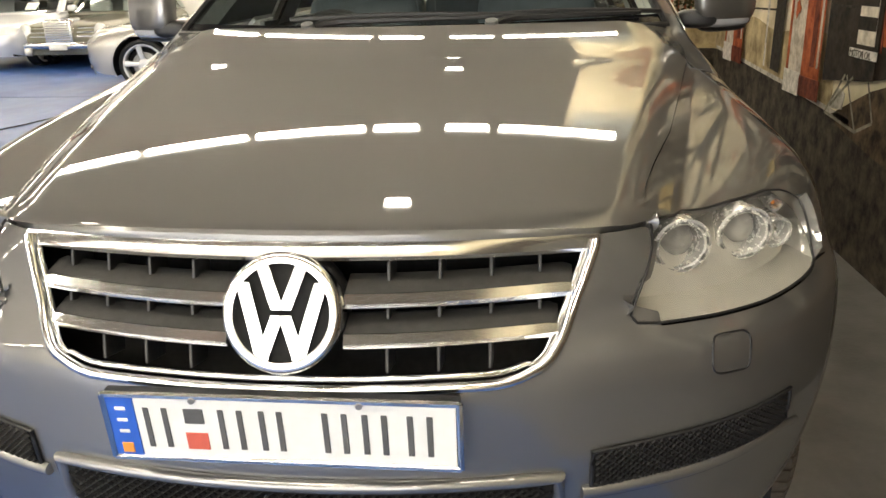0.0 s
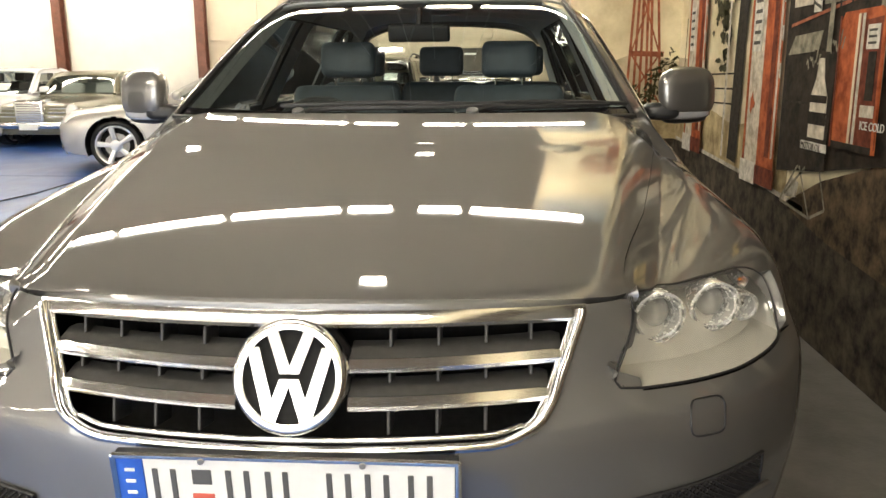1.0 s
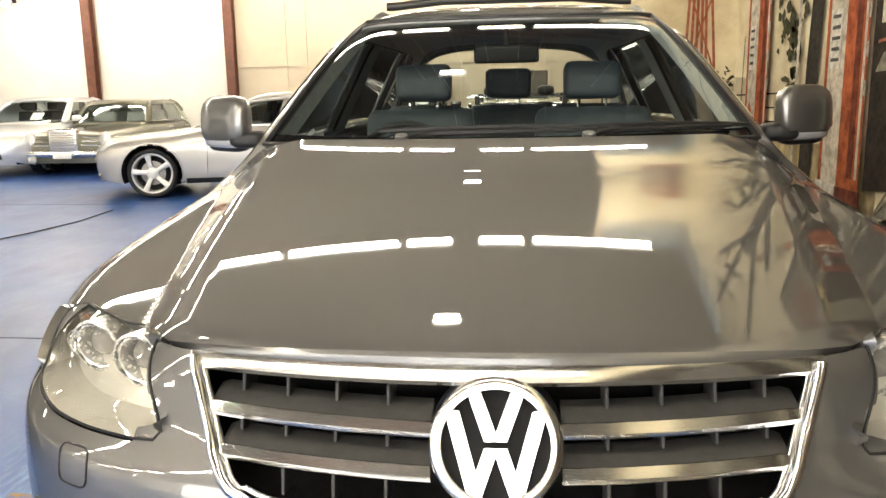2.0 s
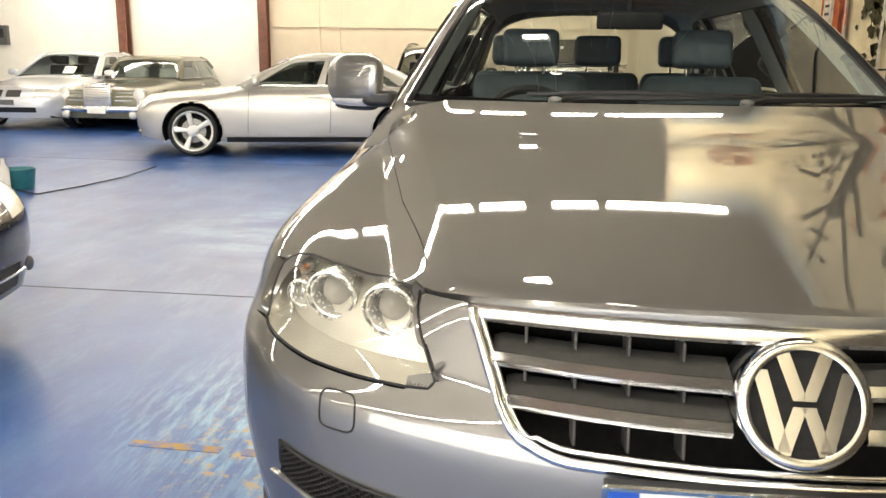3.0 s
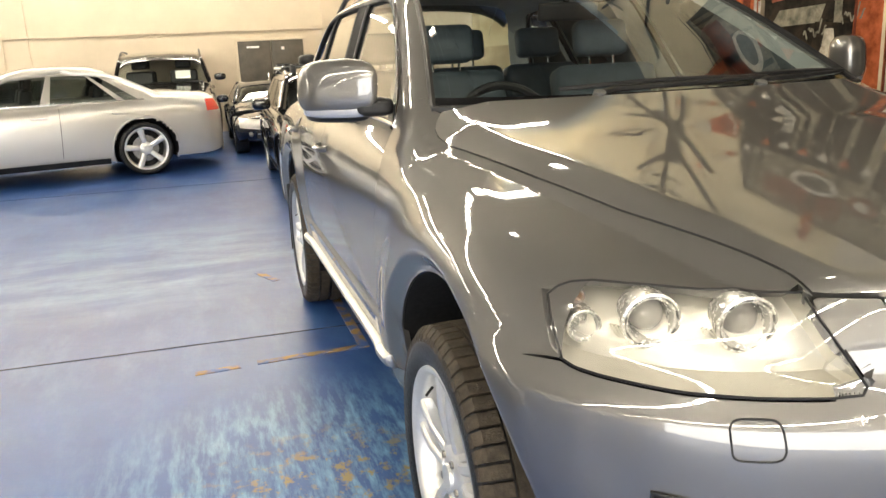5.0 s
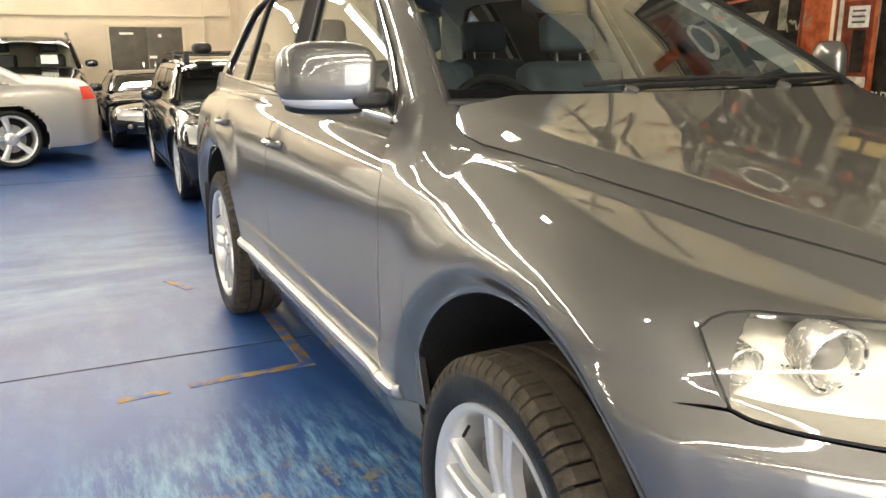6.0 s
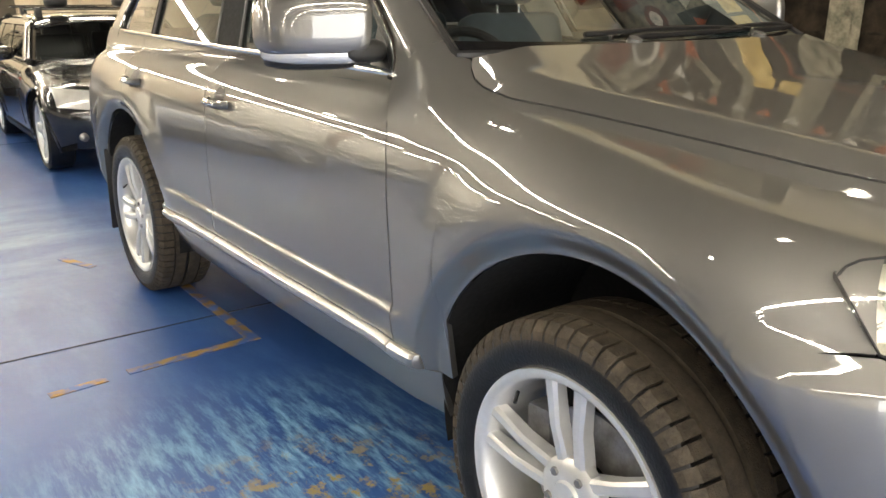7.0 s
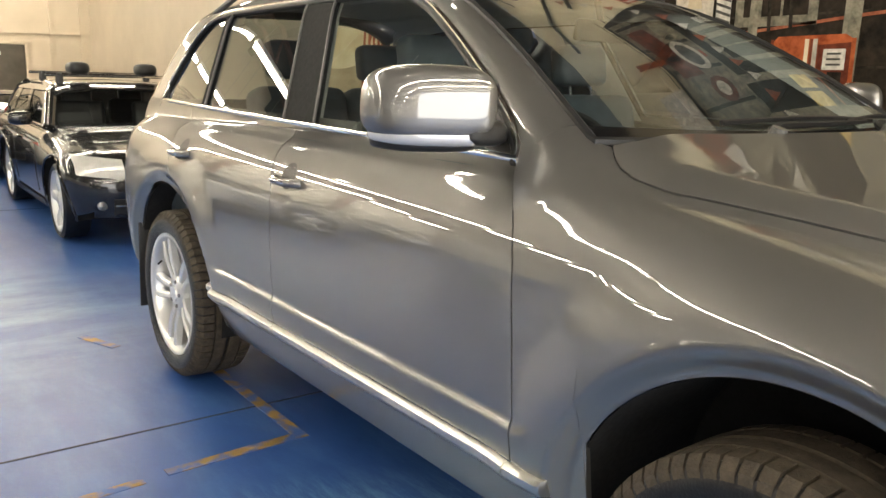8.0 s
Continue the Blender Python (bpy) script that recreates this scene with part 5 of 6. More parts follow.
# ---- cabin ----
def seat(x, y, wide=0.5):
    """One seat: cushion, leaning backrest, headrest."""
    s = new("seat")
    s.parent = SUV
    s.matrix_basis = pose(x, y, 0.60)
    tagged(s, "blue-grey leather seat")
    for nm, m, sx, sy, sz in (("cushion", pose(0, 0, 0.08, -4, 0, 0), wide, 0.5, 0.16), ("backrest", pose(0, 0.28, 0.40, -14, 0, 0), wide, 0.15, 0.58), ("headrest", pose(0, 0.37, 0.80, -10, 0, 0), 0.25, 0.10, 0.16)):
        bm = bmesh.new()
        box(bm, m, sx, sy, sz, min(sx, sy, sz) * 0.42, 4)
        part(nm, bm, LEATHER, s)
    for dx in (-0.06, 0.06):
        tube("headrest_post", [(dx, 0.34, 0.62), (dx, 0.365, 0.78)], 0.006, CHROME, s, seg=6)
    return s


for x in (-0.37, 0.37):
    seat(x, 1.35)
for x in (-0.45, 0.0, 0.45):
    seat(x, 2.25, 0.44)
rows = []
for x in np.linspace(-0.74, 0.74, 41):
    hump = 0.035 * math.exp(-((x + 0.37) / 0.17) ** 2)
    y0 = 0.47 + 0.2 * x * x
    rows.append([(x, y0, 1.16), (x, y0 + 0.15, 1.145 + hump * 0.4), (x, y0 + 0.32, 1.115 + hump), (x, y0 + 0.40, 1.07 + hump), (x, y0 + 0.43, 1.0), (x, y0 + 0.36, 0.75)])
add("dashboard", [p for r in rows for p in r], [(i * 6 + j, i * 6 + 6 + j, i * 6 + 7 + j, i * 6 + j + 1) for i in range(40) for j in range(5)], DASH, SUV, "dark dashboard")
STW = new("steering_wheel")
STW.parent = SUV
STW.matrix_basis = pose(-0.37, 0.98, 1.08, 62, 0, 0)
tube("wheel_rim", [(0.185 * math.cos(a), 0.185 * math.sin(a), 0) for a in np.linspace(0, 2 * math.pi, 41)[:-1]], 0.016, BLACK, STW, closed=True)
for a in (0.15, 2.99, -1.57):
    tube("wheel_spoke", [(0.05 * math.cos(a), 0.05 * math.sin(a), -0.02), (0.18 * math.cos(a), 0.18 * math.sin(a), 0)], 0.014, BLACK, STW)
bm = bmesh.new()
box(bm, pose(0, 0, -0.02), 0.16, 0.13, 0.05, 0.02, 3)
part("wheel_hub", bm, BLACK, STW)
bm = bmesh.new()
box(bm, pose(0, 1.27, 1.50, 12, 0, 0), 0.25, 0.03, 0.07, 0.014, 3)
RV = part("rear_view_mirror", bm, BLACK, SUV)
tube("mirror_stalk", [(0, 1.28, 1.53), (0, 1.30, 1.60)], 0.012, BLACK, RV)
bm = bmesh.new()
box(bm, pose(0, 1.9, 0.52), 0.97, 2.7, 0.12)
part("cabin_floor", bm, DASH, SUV)
for side in (-1, 1):
    bm = bmesh.new()
    box(bm, pose(side * 0.79, 1.95, 0.84), 0.05, 2.5, 0.58, 0.02)
    part("door_trim", bm, DASH, SUV)
ys = np.linspace(1.42, 3.3, 12)
g = np.array([[by_z(roof_f, x, y) - np.array([0, 0, 0.03]) for x in np.linspace(-0.58, 0.58, 13)] for y in ys])
panel("headlining", g, LINING, SUV, "light grey headlining", depth=0)
bm = bmesh.new()
box(bm, pose(0, 1.4, 0.42), 1.0, 4.2, 0.16, 0.02)
part("underbody", bm, DARK, SUV)


# ---- the other cars in the hall ----
SILVER_PAINT = mat("silver_car_paint", (0.63, 0.61, 0.57), 0.3, 0.5, 0.02, 600, coat=1.0)
PALE_SILVER = mat("pale_silver_car_paint", (0.66, 0.68, 0.72), 0.3, 0.45, 0.02, 600, coat=1.0)
OLIVE_PAINT = mat("olive_grey_car_paint", (0.17, 0.165, 0.12), 0.3, 0.25, 0.05, 300, coat=1.0)
BLACK_PAINT = mat("black_car_paint", (0.01, 0.01, 0.011), 0.2, 0.1, 0.1, 300, coat=1.0)
NAVY_PAINT = mat("dark_blue_car_paint", (0.012, 0.016, 0.03), 0.22, 0.2, 0.1, 300, coat=1.0)
PAPER = mat("white_paper", (0.85, 0.85, 0.82), 0.7, 0, 0.03, 20)
FAR_LAMP = mat("far_headlight", (0.66, 0.66, 0.64), 0.22, 0.25, 0.08, 12, coat=1.0)


def other_car(name, label, m, paint, length=4.7, width=1.8, height=1.43, base=2.8, nose=0.85, bonnet=0.86, belt=0.93, deck=0.98,
              cowl=0.75, screen=1.55, roof_back=2.75, rear_low=3.55, lean=0.45, wheel_r=0.33, rim="star", face="bar", boxy=0.2,
              estate=False, papers=(), racks=False, rails=False, chrome=False, c_post=0.95, arch=0.12):
    """A parked car with its front axle at the origin, facing -y."""
    car = thing(name, label, "car", m)
    hw, back = width / 2, length - nose
    arches = ((0.0, wheel_r, wheel_r + 0.055), (base, wheel_r, wheel_r + 0.055))

    def top(y):
        return np.interp(y, [-nose, -nose + 0.25, cowl - 0.1, cowl + 0.1, rear_low - 0.1, rear_low + 0.15, back], [bonnet - 0.16, bonnet - 0.07, belt - 0.02, belt + 0.03, deck + 0.02, deck, deck - 0.05])

    def low_f(x, y, z):
        x = np.abs(x)
        side = hw - 0.28 * (z - 0.58) ** 2 - 0.5 * np.maximum(0, 0.3 - z) ** 1.5
        q = smax(x - side, -nose + boxy * 1.1 * x * x + 0.28 * np.maximum(0, z - 0.6) ** 1.2 + 0.25 * np.maximum(0, 0.42 - z) - y, 0.14 + boxy)
        q = smax(q, y - back + 0.15 * x * x + 0.2 * np.maximum(0, z - 0.75), 0.14 + boxy)
        return smax(q, z - top(y) + 0.06 * x * x, 0.20)

    def up_f(x, y, z):
        x = np.abs(x)
        q = smax(x - (hw - 0.075 - lean * (z - belt)), cowl + 0.16 * x * x + (screen - cowl) / (height - belt) * (z - belt) - y, 0.2)
        q = smax(q, y - rear_low + 0.12 * x * x + (rear_low - roof_back) / (height - belt) * (z - belt), 0.22)
        return smax(q, z - height + 0.07 * x * x + (0.045 if estate or chrome else 0.075) * (y - (screen + roof_back) / 2) ** 2, arch)

    ys = np.linspace(-nose + 0.06, back - 0.05, 130)
    for side in (-1, 1):
        phi = np.linspace(math.atan2(0.2 - 0.55, hw), math.pi / 2, 46)
        yy, pp = np.meshgrid(ys, phi, indexing="ij")
        P = by_ring(low_f, yy, pp, 0.0, 0.55, side, hi=1.6)
        mid = (P[1:, 1:] + P[:-1, :-1]) / 2
        keep = np.ones(mid.shape[:2], bool)
        for cy, cz, r in arches:
            keep &= ~((np.hypot(mid[..., 1] - cy, mid[..., 2] - cz) < r) & (np.abs(mid[..., 0]) > hw - 0.35) & (mid[..., 2] < wheel_r + r))
        panel("body_side", P, paint, car, depth=0, keep=keep)
        for cy, cz, r in arches:
            ring = np.linspace(-0.35, math.pi + 0.35, 30)
            pts = [tuple(by_x(low_f, cy + (r + 0.01) * math.cos(a), max(0.2, cz + (r + 0.01) * math.sin(a)), side) + np.array([side * 0.0, 0, 0])) for a in ring]
            tube("arch_edge", pts, 0.012, paint, car, seg=6)
            n = len(ring)
            vs = pts + [(side * (hw - 0.42), p[1], p[2]) for p in pts] + [(side * (hw - 0.42), cy, cz)]
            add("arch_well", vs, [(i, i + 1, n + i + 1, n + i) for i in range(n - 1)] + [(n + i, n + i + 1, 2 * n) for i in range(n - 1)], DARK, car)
        # cabin side: frame and glass
        g = ruled(poly((cowl + 0.18, belt), (rear_low - 0.05, belt)), poly((screen + 0.05, height - 0.06), (roof_back - 0.02, height - 0.06)), 90, 22)
        P = by_x(up_f, g[..., 0], g[..., 1], side)
        u = np.linspace(0, 1, 90)[:-1, None] + 0.5 / 89
        v = np.linspace(0, 1, 22)[None, :-1] + 0.5 / 21
        pillars = (np.abs(u - 0.40) < 0.022) | (u < 0.05) | (u > c_post) | (np.abs(u - 0.76) < 0.02) | (v < 0.05) | (v > 0.87)
        panel("cabin_frame", P, paint if not (racks or estate) else BLACK_PAINT, car, depth=0, keep=pillars)
        gl = panel("side_window", P[3:round(89 * c_post) + 2, 1:-2], TINT_WINDOW if not chrome else WINDOW, car, depth=0, lift=-0.012)
        gl.visible_shadow = False
        trim = [tuple(P[i, 1] + np.array([side * 0.004, 0, 0])) for i in range(2, round(89 * c_post) + 3, 3)]
        tube("belt_trim", trim, 0.008, CHROME, car, seg=6)
        # shut lines, handles, mirror
        for yd in (cowl + 0.22, cowl + 0.22 + (rear_low - cowl) * 0.40):
            tube("shut_line", [tuple(by_x(low_f, yd + 0.03 * t, 0.32 + (belt - 0.36) * t, side)) for t in np.linspace(0, 1, 10)], 0.0035, BLACK, car, seg=5)
        for yd in (cowl + 0.22 + (rear_low - cowl) * 0.33, cowl + 0.22 + (rear_low - cowl) * 0.66):
            p = by_x(low_f, yd, belt - 0.13, side)
            bm = bmesh.new()
            box(bm, Matrix.Translation(tuple(p + np.array([side * 0.015, 0, 0]))), 0.03, 0.2, 0.028, 0.01)
            part("door_handle", bm, CHROME if chrome else paint, car)
        vs, fs = blob(side * (hw + 0.07), cowl + 0.35, belt + 0.07, 0.1, 0.06, 0.06, 0.7, 20, 12)
        if not chrome:
            add("door_mirror", vs, fs, paint, car)
        g2 = np.array([[(y, z) for z in np.linspace(0.2, 0.27, 4)] for y in np.linspace(0.45, base - 0.45, 16)])
        panel("sill", by_x(low_f, g2[..., 0], g2[..., 1], side), BLACK if not chrome else CHROME, car, depth=0, lift=0.012)
        # lamps
        if face == "old":
            for dz, rr, mt in ((0.62, 0.105, FAR_LAMP),):
                lp = lathe("headlamp", [(-0.05, rr), (0.02, rr), (0.03, rr * 0.8), (0.045, 0)], mt, car, "tall glass headlamp", seg=24)
                pf = by_y(low_f, hw - 0.17, dz, mid=1.2)
                lp.matrix_basis = Matrix.Translation((side * (hw - 0.17), float(pf[1]), dz)) @ pose(0, 0, 0, 0, 0, -90) @ Matrix.Diagonal((1, 1, 1.45, 1))
        else:
            g3 = np.array([[(x, z) for z in np.linspace(bonnet - 0.27, bonnet - 0.13, 6)] for x in np.linspace(hw - 0.42, hw - 0.10, 12)])
            g3[..., 1] += 0.1 * (g3[..., 0] - hw + 0.42)
            panel("headlight", by_y(low_f, g3[..., 0], g3[..., 1], mid=1.2) * np.array([side, 1, 1]), FAR_LAMP, car, "clear headlight", depth=0.01, lift=0.006)
        g4 = np.array([[(y, z) for z in np.linspace(deck - 0.28, deck - 0.13, 5)] for y in np.linspace(back - 0.30, back - 0.08, 10)])
        panel("tail_light", by_x(low_f, g4[..., 0], g4[..., 1], side), RED_LENS, car, "red tail light", depth=0.008, lift=0.006)
        for yy0 in (0.0, base):
            wheel(car, pose(side * (hw - 0.13), yy0, wheel_r, 12, 0, 0 if side > 0 else 180), wheel_r, 0.21, wheel_r * (0.62 if chrome else 0.77), style=rim, detail=False)
    # front and rear faces
    g = np.array([[(x, z) for z in np.linspace(0.23, bonnet - 0.07, 20)] for x in np.linspace(-hw + 0.2, hw - 0.2, 36)])
    panel("front_face", by_y(low_f, g[..., 0], g[..., 1], mid=1.2), paint, car, depth=0, lift=0.002)
    panel("rear_face", by_y(low_f, g[..., 0], g[..., 1], front=False, mid=1.2), paint, car, depth=0, lift=0.002)
    fy = lambda x, z: by_y(low_f, abs(x), z, mid=1.2) * np.array([1 if x >= 0 else -1, 1, 1])
    def face_sheet(nm, x0, x1, z0, z1, mt, lift=0.006, lab=""):
        g = np.array([[fy(x, z) for z in np.linspace(z0, z1, 5)] for x in np.linspace(x0, x1, 14)])
        return panel(nm, g, mt, car, lab, depth=0.008, lift=lift)
    if face == "twin":
        for s in (-1, 1):
            face_sheet("kidney_grille", *(sorted((s * 0.04, s * 0.30))), bonnet - 0.26, bonnet - 0.15, BLACK, 0.008, "dark oval grille half")
        face_sheet("lower_grille", -0.55, 0.55, 0.33, 0.42, BLACK)
        face_sheet("number_plate", -0.19, 0.19, 0.46, 0.55, PLATE_GREY, 0.012)
    elif face == "old":
        bm = bmesh.new()
        box(bm, pose(0, -nose - 0.02, 0.62), 0.52, 0.14, 0.46, 0.03, 3)
        gr = part("upright_grille", bm, CHROME, car, "upright chrome radiator grille")
        for z in np.linspace(0.45, 0.78, 9):
            bm = bmesh.new()
            box(bm, pose(0, -nose - 0.092, z), 0.44, 0.012, 0.018, 0.003, 1)
            part("grille_bar", bm, STEEL, gr)
        for z in (0.5, 0.57, 0.64):
            for s in (-1, 1):
                tube("trim_bar", [tuple(fy(s * x, z + 0.05) + np.array([0, -0.012, 0])) for x in np.linspace(0.3, 0.6, 6)], 0.012, CHROME, car, seg=6)
        tube("chrome_bumper", [tuple(fy(x, 0.40) + np.array([0, -0.09, 0])) for x in np.linspace(-hw + 0.06, hw - 0.06, 24)], 0.055, CHROME, car, "chrome front bumper", seg=10, flat=0.5)
        for s in (-1, 1):
            bm = bmesh.new()
            bmesh.ops.create_uvsphere(bm, u_segments=16, v_segments=10, radius=0.075, matrix=pose(s * (hw - 0.25), -nose - 0.05, 0.30))
            part("fog_lamp", bm, FAR_LAMP, car)
        bm = bmesh.new()
        box(bm, pose(0, -nose - 0.15, 0.38), 0.34, 0.012, 0.11, 0.003)
        part("number_plate", bm, WHITE_PLATE, car)
    else:
        face_sheet("grille", -0.34, 0.34, bonnet - 0.28, bonnet - 0.16, BLACK, 0.008, "dark grille")
        for z in (bonnet - 0.19, bonnet - 0.25):
            tube("grille_bar", [tuple(fy(x, z) + np.array([0, -0.02, 0])) for x in np.linspace(-0.33, 0.33, 12)], 0.009, CHROME, car, seg=6)
        face_sheet("lower_grille", -0.5, 0.5, 0.26, 0.38, BLACK)
        face_sheet("number_plate", -0.19, 0.19, 0.42, 0.52, WHITE_PLATE, 0.012)
        for s in (-1, 1):
            lp = lathe("fog_lamp", [(-0.02, 0.036), (0.008, 0.036), (0.011, 0.03), (0.015, 0)], STEEL, car, seg=20)
            lp.matrix_basis = Matrix.Translation(tuple(fy(s * (hw - 0.25), 0.33) + np.array([0, -0.006, 0]))) @ pose(0, 0, 0, 0, 0, -90)
            tube("intake_bar", [tuple(fy(s * x, 0.33) + np.array([0, -0.015, 0])) for x in np.linspace(0.1, hw - 0.34, 8)], 0.008, CHROME, car, seg=6)
    # screen, rear glass, roof
    zz, ux = np.meshgrid(np.linspace(belt + 0.01, height - 0.07, 18), np.linspace(-1, 1, 31), indexing="ij")
    wx = ux * (hw - 0.14 - lean * (zz - belt))
    sc = panel("windscreen", by_y(up_f, wx, zz, mid=2.0), WINDOW, car, depth=0, lift=-0.004)
    sc.visible_shadow = False
    sc2 = panel("rear_glass", by_y(up_f, wx, zz, front=False, mid=2.0), TINT_WINDOW, car, depth=0, lift=-0.004)
    sc2.visible_shadow = False
    for side in (-1, 1):
        for fr, yo in ((True, 1), (False, -1)):
            pts = [tuple(by_y(up_f, hw - 0.125 - lean * (z - belt), z, front=fr, mid=2.0) * np.array([side, 1, 1])) for z in np.linspace(belt, height - 0.05, 12)]
            tube("pillar", pts, 0.034, paint, car, seg=8, flat=1.0)
    hr = hw - 0.12 - lean * (height - 0.06 - belt)
    gx, gy = np.meshgrid(np.linspace(-1, 1, 21) * hr, np.linspace(screen - 0.1, roof_back + 0.05, 24), indexing="ij")
    panel("roof", by_z(up_f, gx, gy), paint, car, depth=0.02, lift=0.003)
    # cabin
    for x in (-0.36, 0.36):
        for ysd in (screen + 0.1, min(roof_back - 0.1, screen + 0.95)):
            bm = bmesh.new()
            box(bm, pose(x, ysd, belt - 0.1, -14, 0, 0), 0.46, 0.14, 0.62, 0.05, 3)
            box(bm, pose(x, ysd + 0.09, belt + 0.30 * (height - belt) / 0.5, -10, 0, 0), 0.26, 0.09, 0.17, 0.035, 3)
            part("seat", bm, LINING if chrome else BLACK, car)
    bm = bmesh.new()
    box(bm, pose(0, cowl + 0.3, belt - 0.06), width - 0.4, 0.5, 0.16, 0.05)
    part("dashboard", bm, BLACK, car)
    bm = bmesh.new()
    box(bm, pose(0, (base) / 2, 0.26), width - 0.75, base + 0.9, 0.1, 0.02)
    part("underbody", bm, DARK, car)
    for x, z in papers:
        p = by_y(up_f, abs(x), z, mid=2.0) * np.array([1 if x >= 0 else -1, 1, 1]) + np.array([0, 0.03, 0])
        bm = bmesh.new()
        box(bm, Matrix.Translation(tuple(p)) @ pose(0, 0, 0, -50, 0, 0), 0.24, 0.003, 0.2)
        part("price_sheet", bm, PAPER, car, "white price sheet behind the screen")
    if rails:
        for s in (-1, 1):
            pts = [(s * (hr + 0.01), y, float(by_z(up_f, hr - 0.02, y)[2]) + 0.05 * min(1, 5 * t, 5 * (1 - t))) for t, y in zip(np.linspace(0, 1, 14), np.linspace(screen + 0.1, roof_back, 14))]
            tube("roof_rail", pts, 0.016, BLACK, car, "black roof rail", seg=8)
    if racks:
        for yr in (screen + 0.15, screen + 0.95):
            zt = float(by_z(up_f, 0.4, yr)[2])
            bar = tube("roof_bar", [(-0.62, yr, zt + 0.06), (0.62, yr, zt + 0.06)], 0.014, CHROME, car, "bright roof bar", seg=8)
            for s in (-1, 1):
                bm = bmesh.new()
                box(bm, pose(s * 0.5, yr, zt + 0.02), 0.06, 0.08, 0.11, 0.015)
                part("rack_foot", bm, BLACK, bar)
        for x in (-0.33, 0.28):
            zt = float(by_z(up_f, 0.3, screen + 0.15)[2])
            vs, fs = blob(x, screen + 0.2, zt + 0.12, 0.1, 0.12, 0.06, 0.7, 18, 10)
            add("bike_clamp", vs, fs, BLACK, car)
    return car


other_car("silver_sedan", "silver four-door sedan parked across the blue floor", pose(-5.1, 9.52, 0, 0, 0, -76.5) , SILVER_PAINT,
          length=4.83, width=1.82, height=1.42, base=2.85, nose=0.86, bonnet=0.90, belt=0.95, deck=1.05, cowl=0.52, screen=1.42, roof_back=2.45, rear_low=3.32, lean=0.46, wheel_r=0.345, papers=((0.2, 1.0),), c_post=0.84, arch=0.22)
other_car("vintage_sedan", "olive vintage sedan with chrome grille and bumper", pose(-7.98, 12.75, 0), OLIVE_PAINT, length=4.75, width=1.76, height=1.36, base=2.75, nose=0.82,
          bonnet=0.86, belt=0.90, deck=0.9, cowl=0.72, screen=1.25, roof_back=2.65, rear_low=3.15, lean=0.32, wheel_r=0.33, face="old", boxy=0.07, chrome=True)
other_car("pale_silver_sedan", "pale silver luxury sedan with oval grilles", pose(-9.6, 12.5, 0), PALE_SILVER, length=5.0, width=1.88, height=1.43, base=2.99, nose=0.9,
          bonnet=0.86, belt=0.93, deck=1.0, cowl=0.65, screen=1.5, roof_back=2.6, rear_low=3.5, wheel_r=0.35, face="twin", papers=((0.25, 1.05),))
other_car("black_hatchback", "glossy black hatchback with roof bars", pose(0.10, 6.32, 0, 0, 0, -1), BLACK_PAINT, length=3.95, width=1.66, height=1.27, base=2.38, nose=0.66,
          bonnet=0.80, belt=0.86, deck=0.94, cowl=0.42, screen=0.98, roof_back=2.7, rear_low=3.1, lean=0.36, wheel_r=0.31, estate=True, racks=True)
other_car("dark_coupe", "dark blue car facing out before a dark door", pose(-0.15, 11.15, 0), NAVY_PAINT, length=4.2, width=1.66, height=1.06, base=2.45, nose=0.72,
          bonnet=0.66, belt=0.74, deck=0.78, cowl=0.6, screen=1.25, roof_back=2.2, rear_low=3.0, lean=0.45, wheel_r=0.29)
other_car("dark_wagon", "black off-road wagon with roof rails", pose(-1.98, 12.4, 0), BLACK_PAINT, length=4.5, width=1.78, height=1.63, base=2.6, nose=0.75,
          bonnet=0.98, belt=1.08, deck=1.1, cowl=0.4, screen=0.8, roof_back=3.3, rear_low=3.55, lean=0.25, wheel_r=0.36, boxy=0.08, estate=True, papers=((0.35, 1.22),), rails=True)
other_car("lilac_hatchback", "silver-blue car parked behind the sedan", pose(-4.55, 12.4, 0), mat("lilac_silver_paint", (0.4, 0.4, 0.5), 0.3, 0.5, 0.02, 500, coat=1.0), length=4.0, width=1.7, height=1.36, base=2.5, nose=0.7,
          bonnet=0.84, belt=0.9, deck=0.95, cowl=0.4, screen=1.2, roof_back=2.7, rear_low=3.1, wheel_r=0.31)
other_car("near_sedan", "dark blue sedan with chrome trimmed nose", pose(-3.56, 1.05, 0, 0, 0, 90), NAVY_PAINT, length=4.6, width=1.78, height=1.42, nose=0.85)


# ---- printed mural on the side wall ----
def paint_mat(name, color, second, scale=3.0, rough=0.8):
    m = mat(name, tuple(0.85 * c for c in color), rough, 0, 0.25, scale * 1.7, second=tuple(min(0.9, 1.1 * c) for c in second))
    m.node_tree.nodes["Principled BSDF"].inputs["Specular IOR Level"].default_value = 0.15
    return m


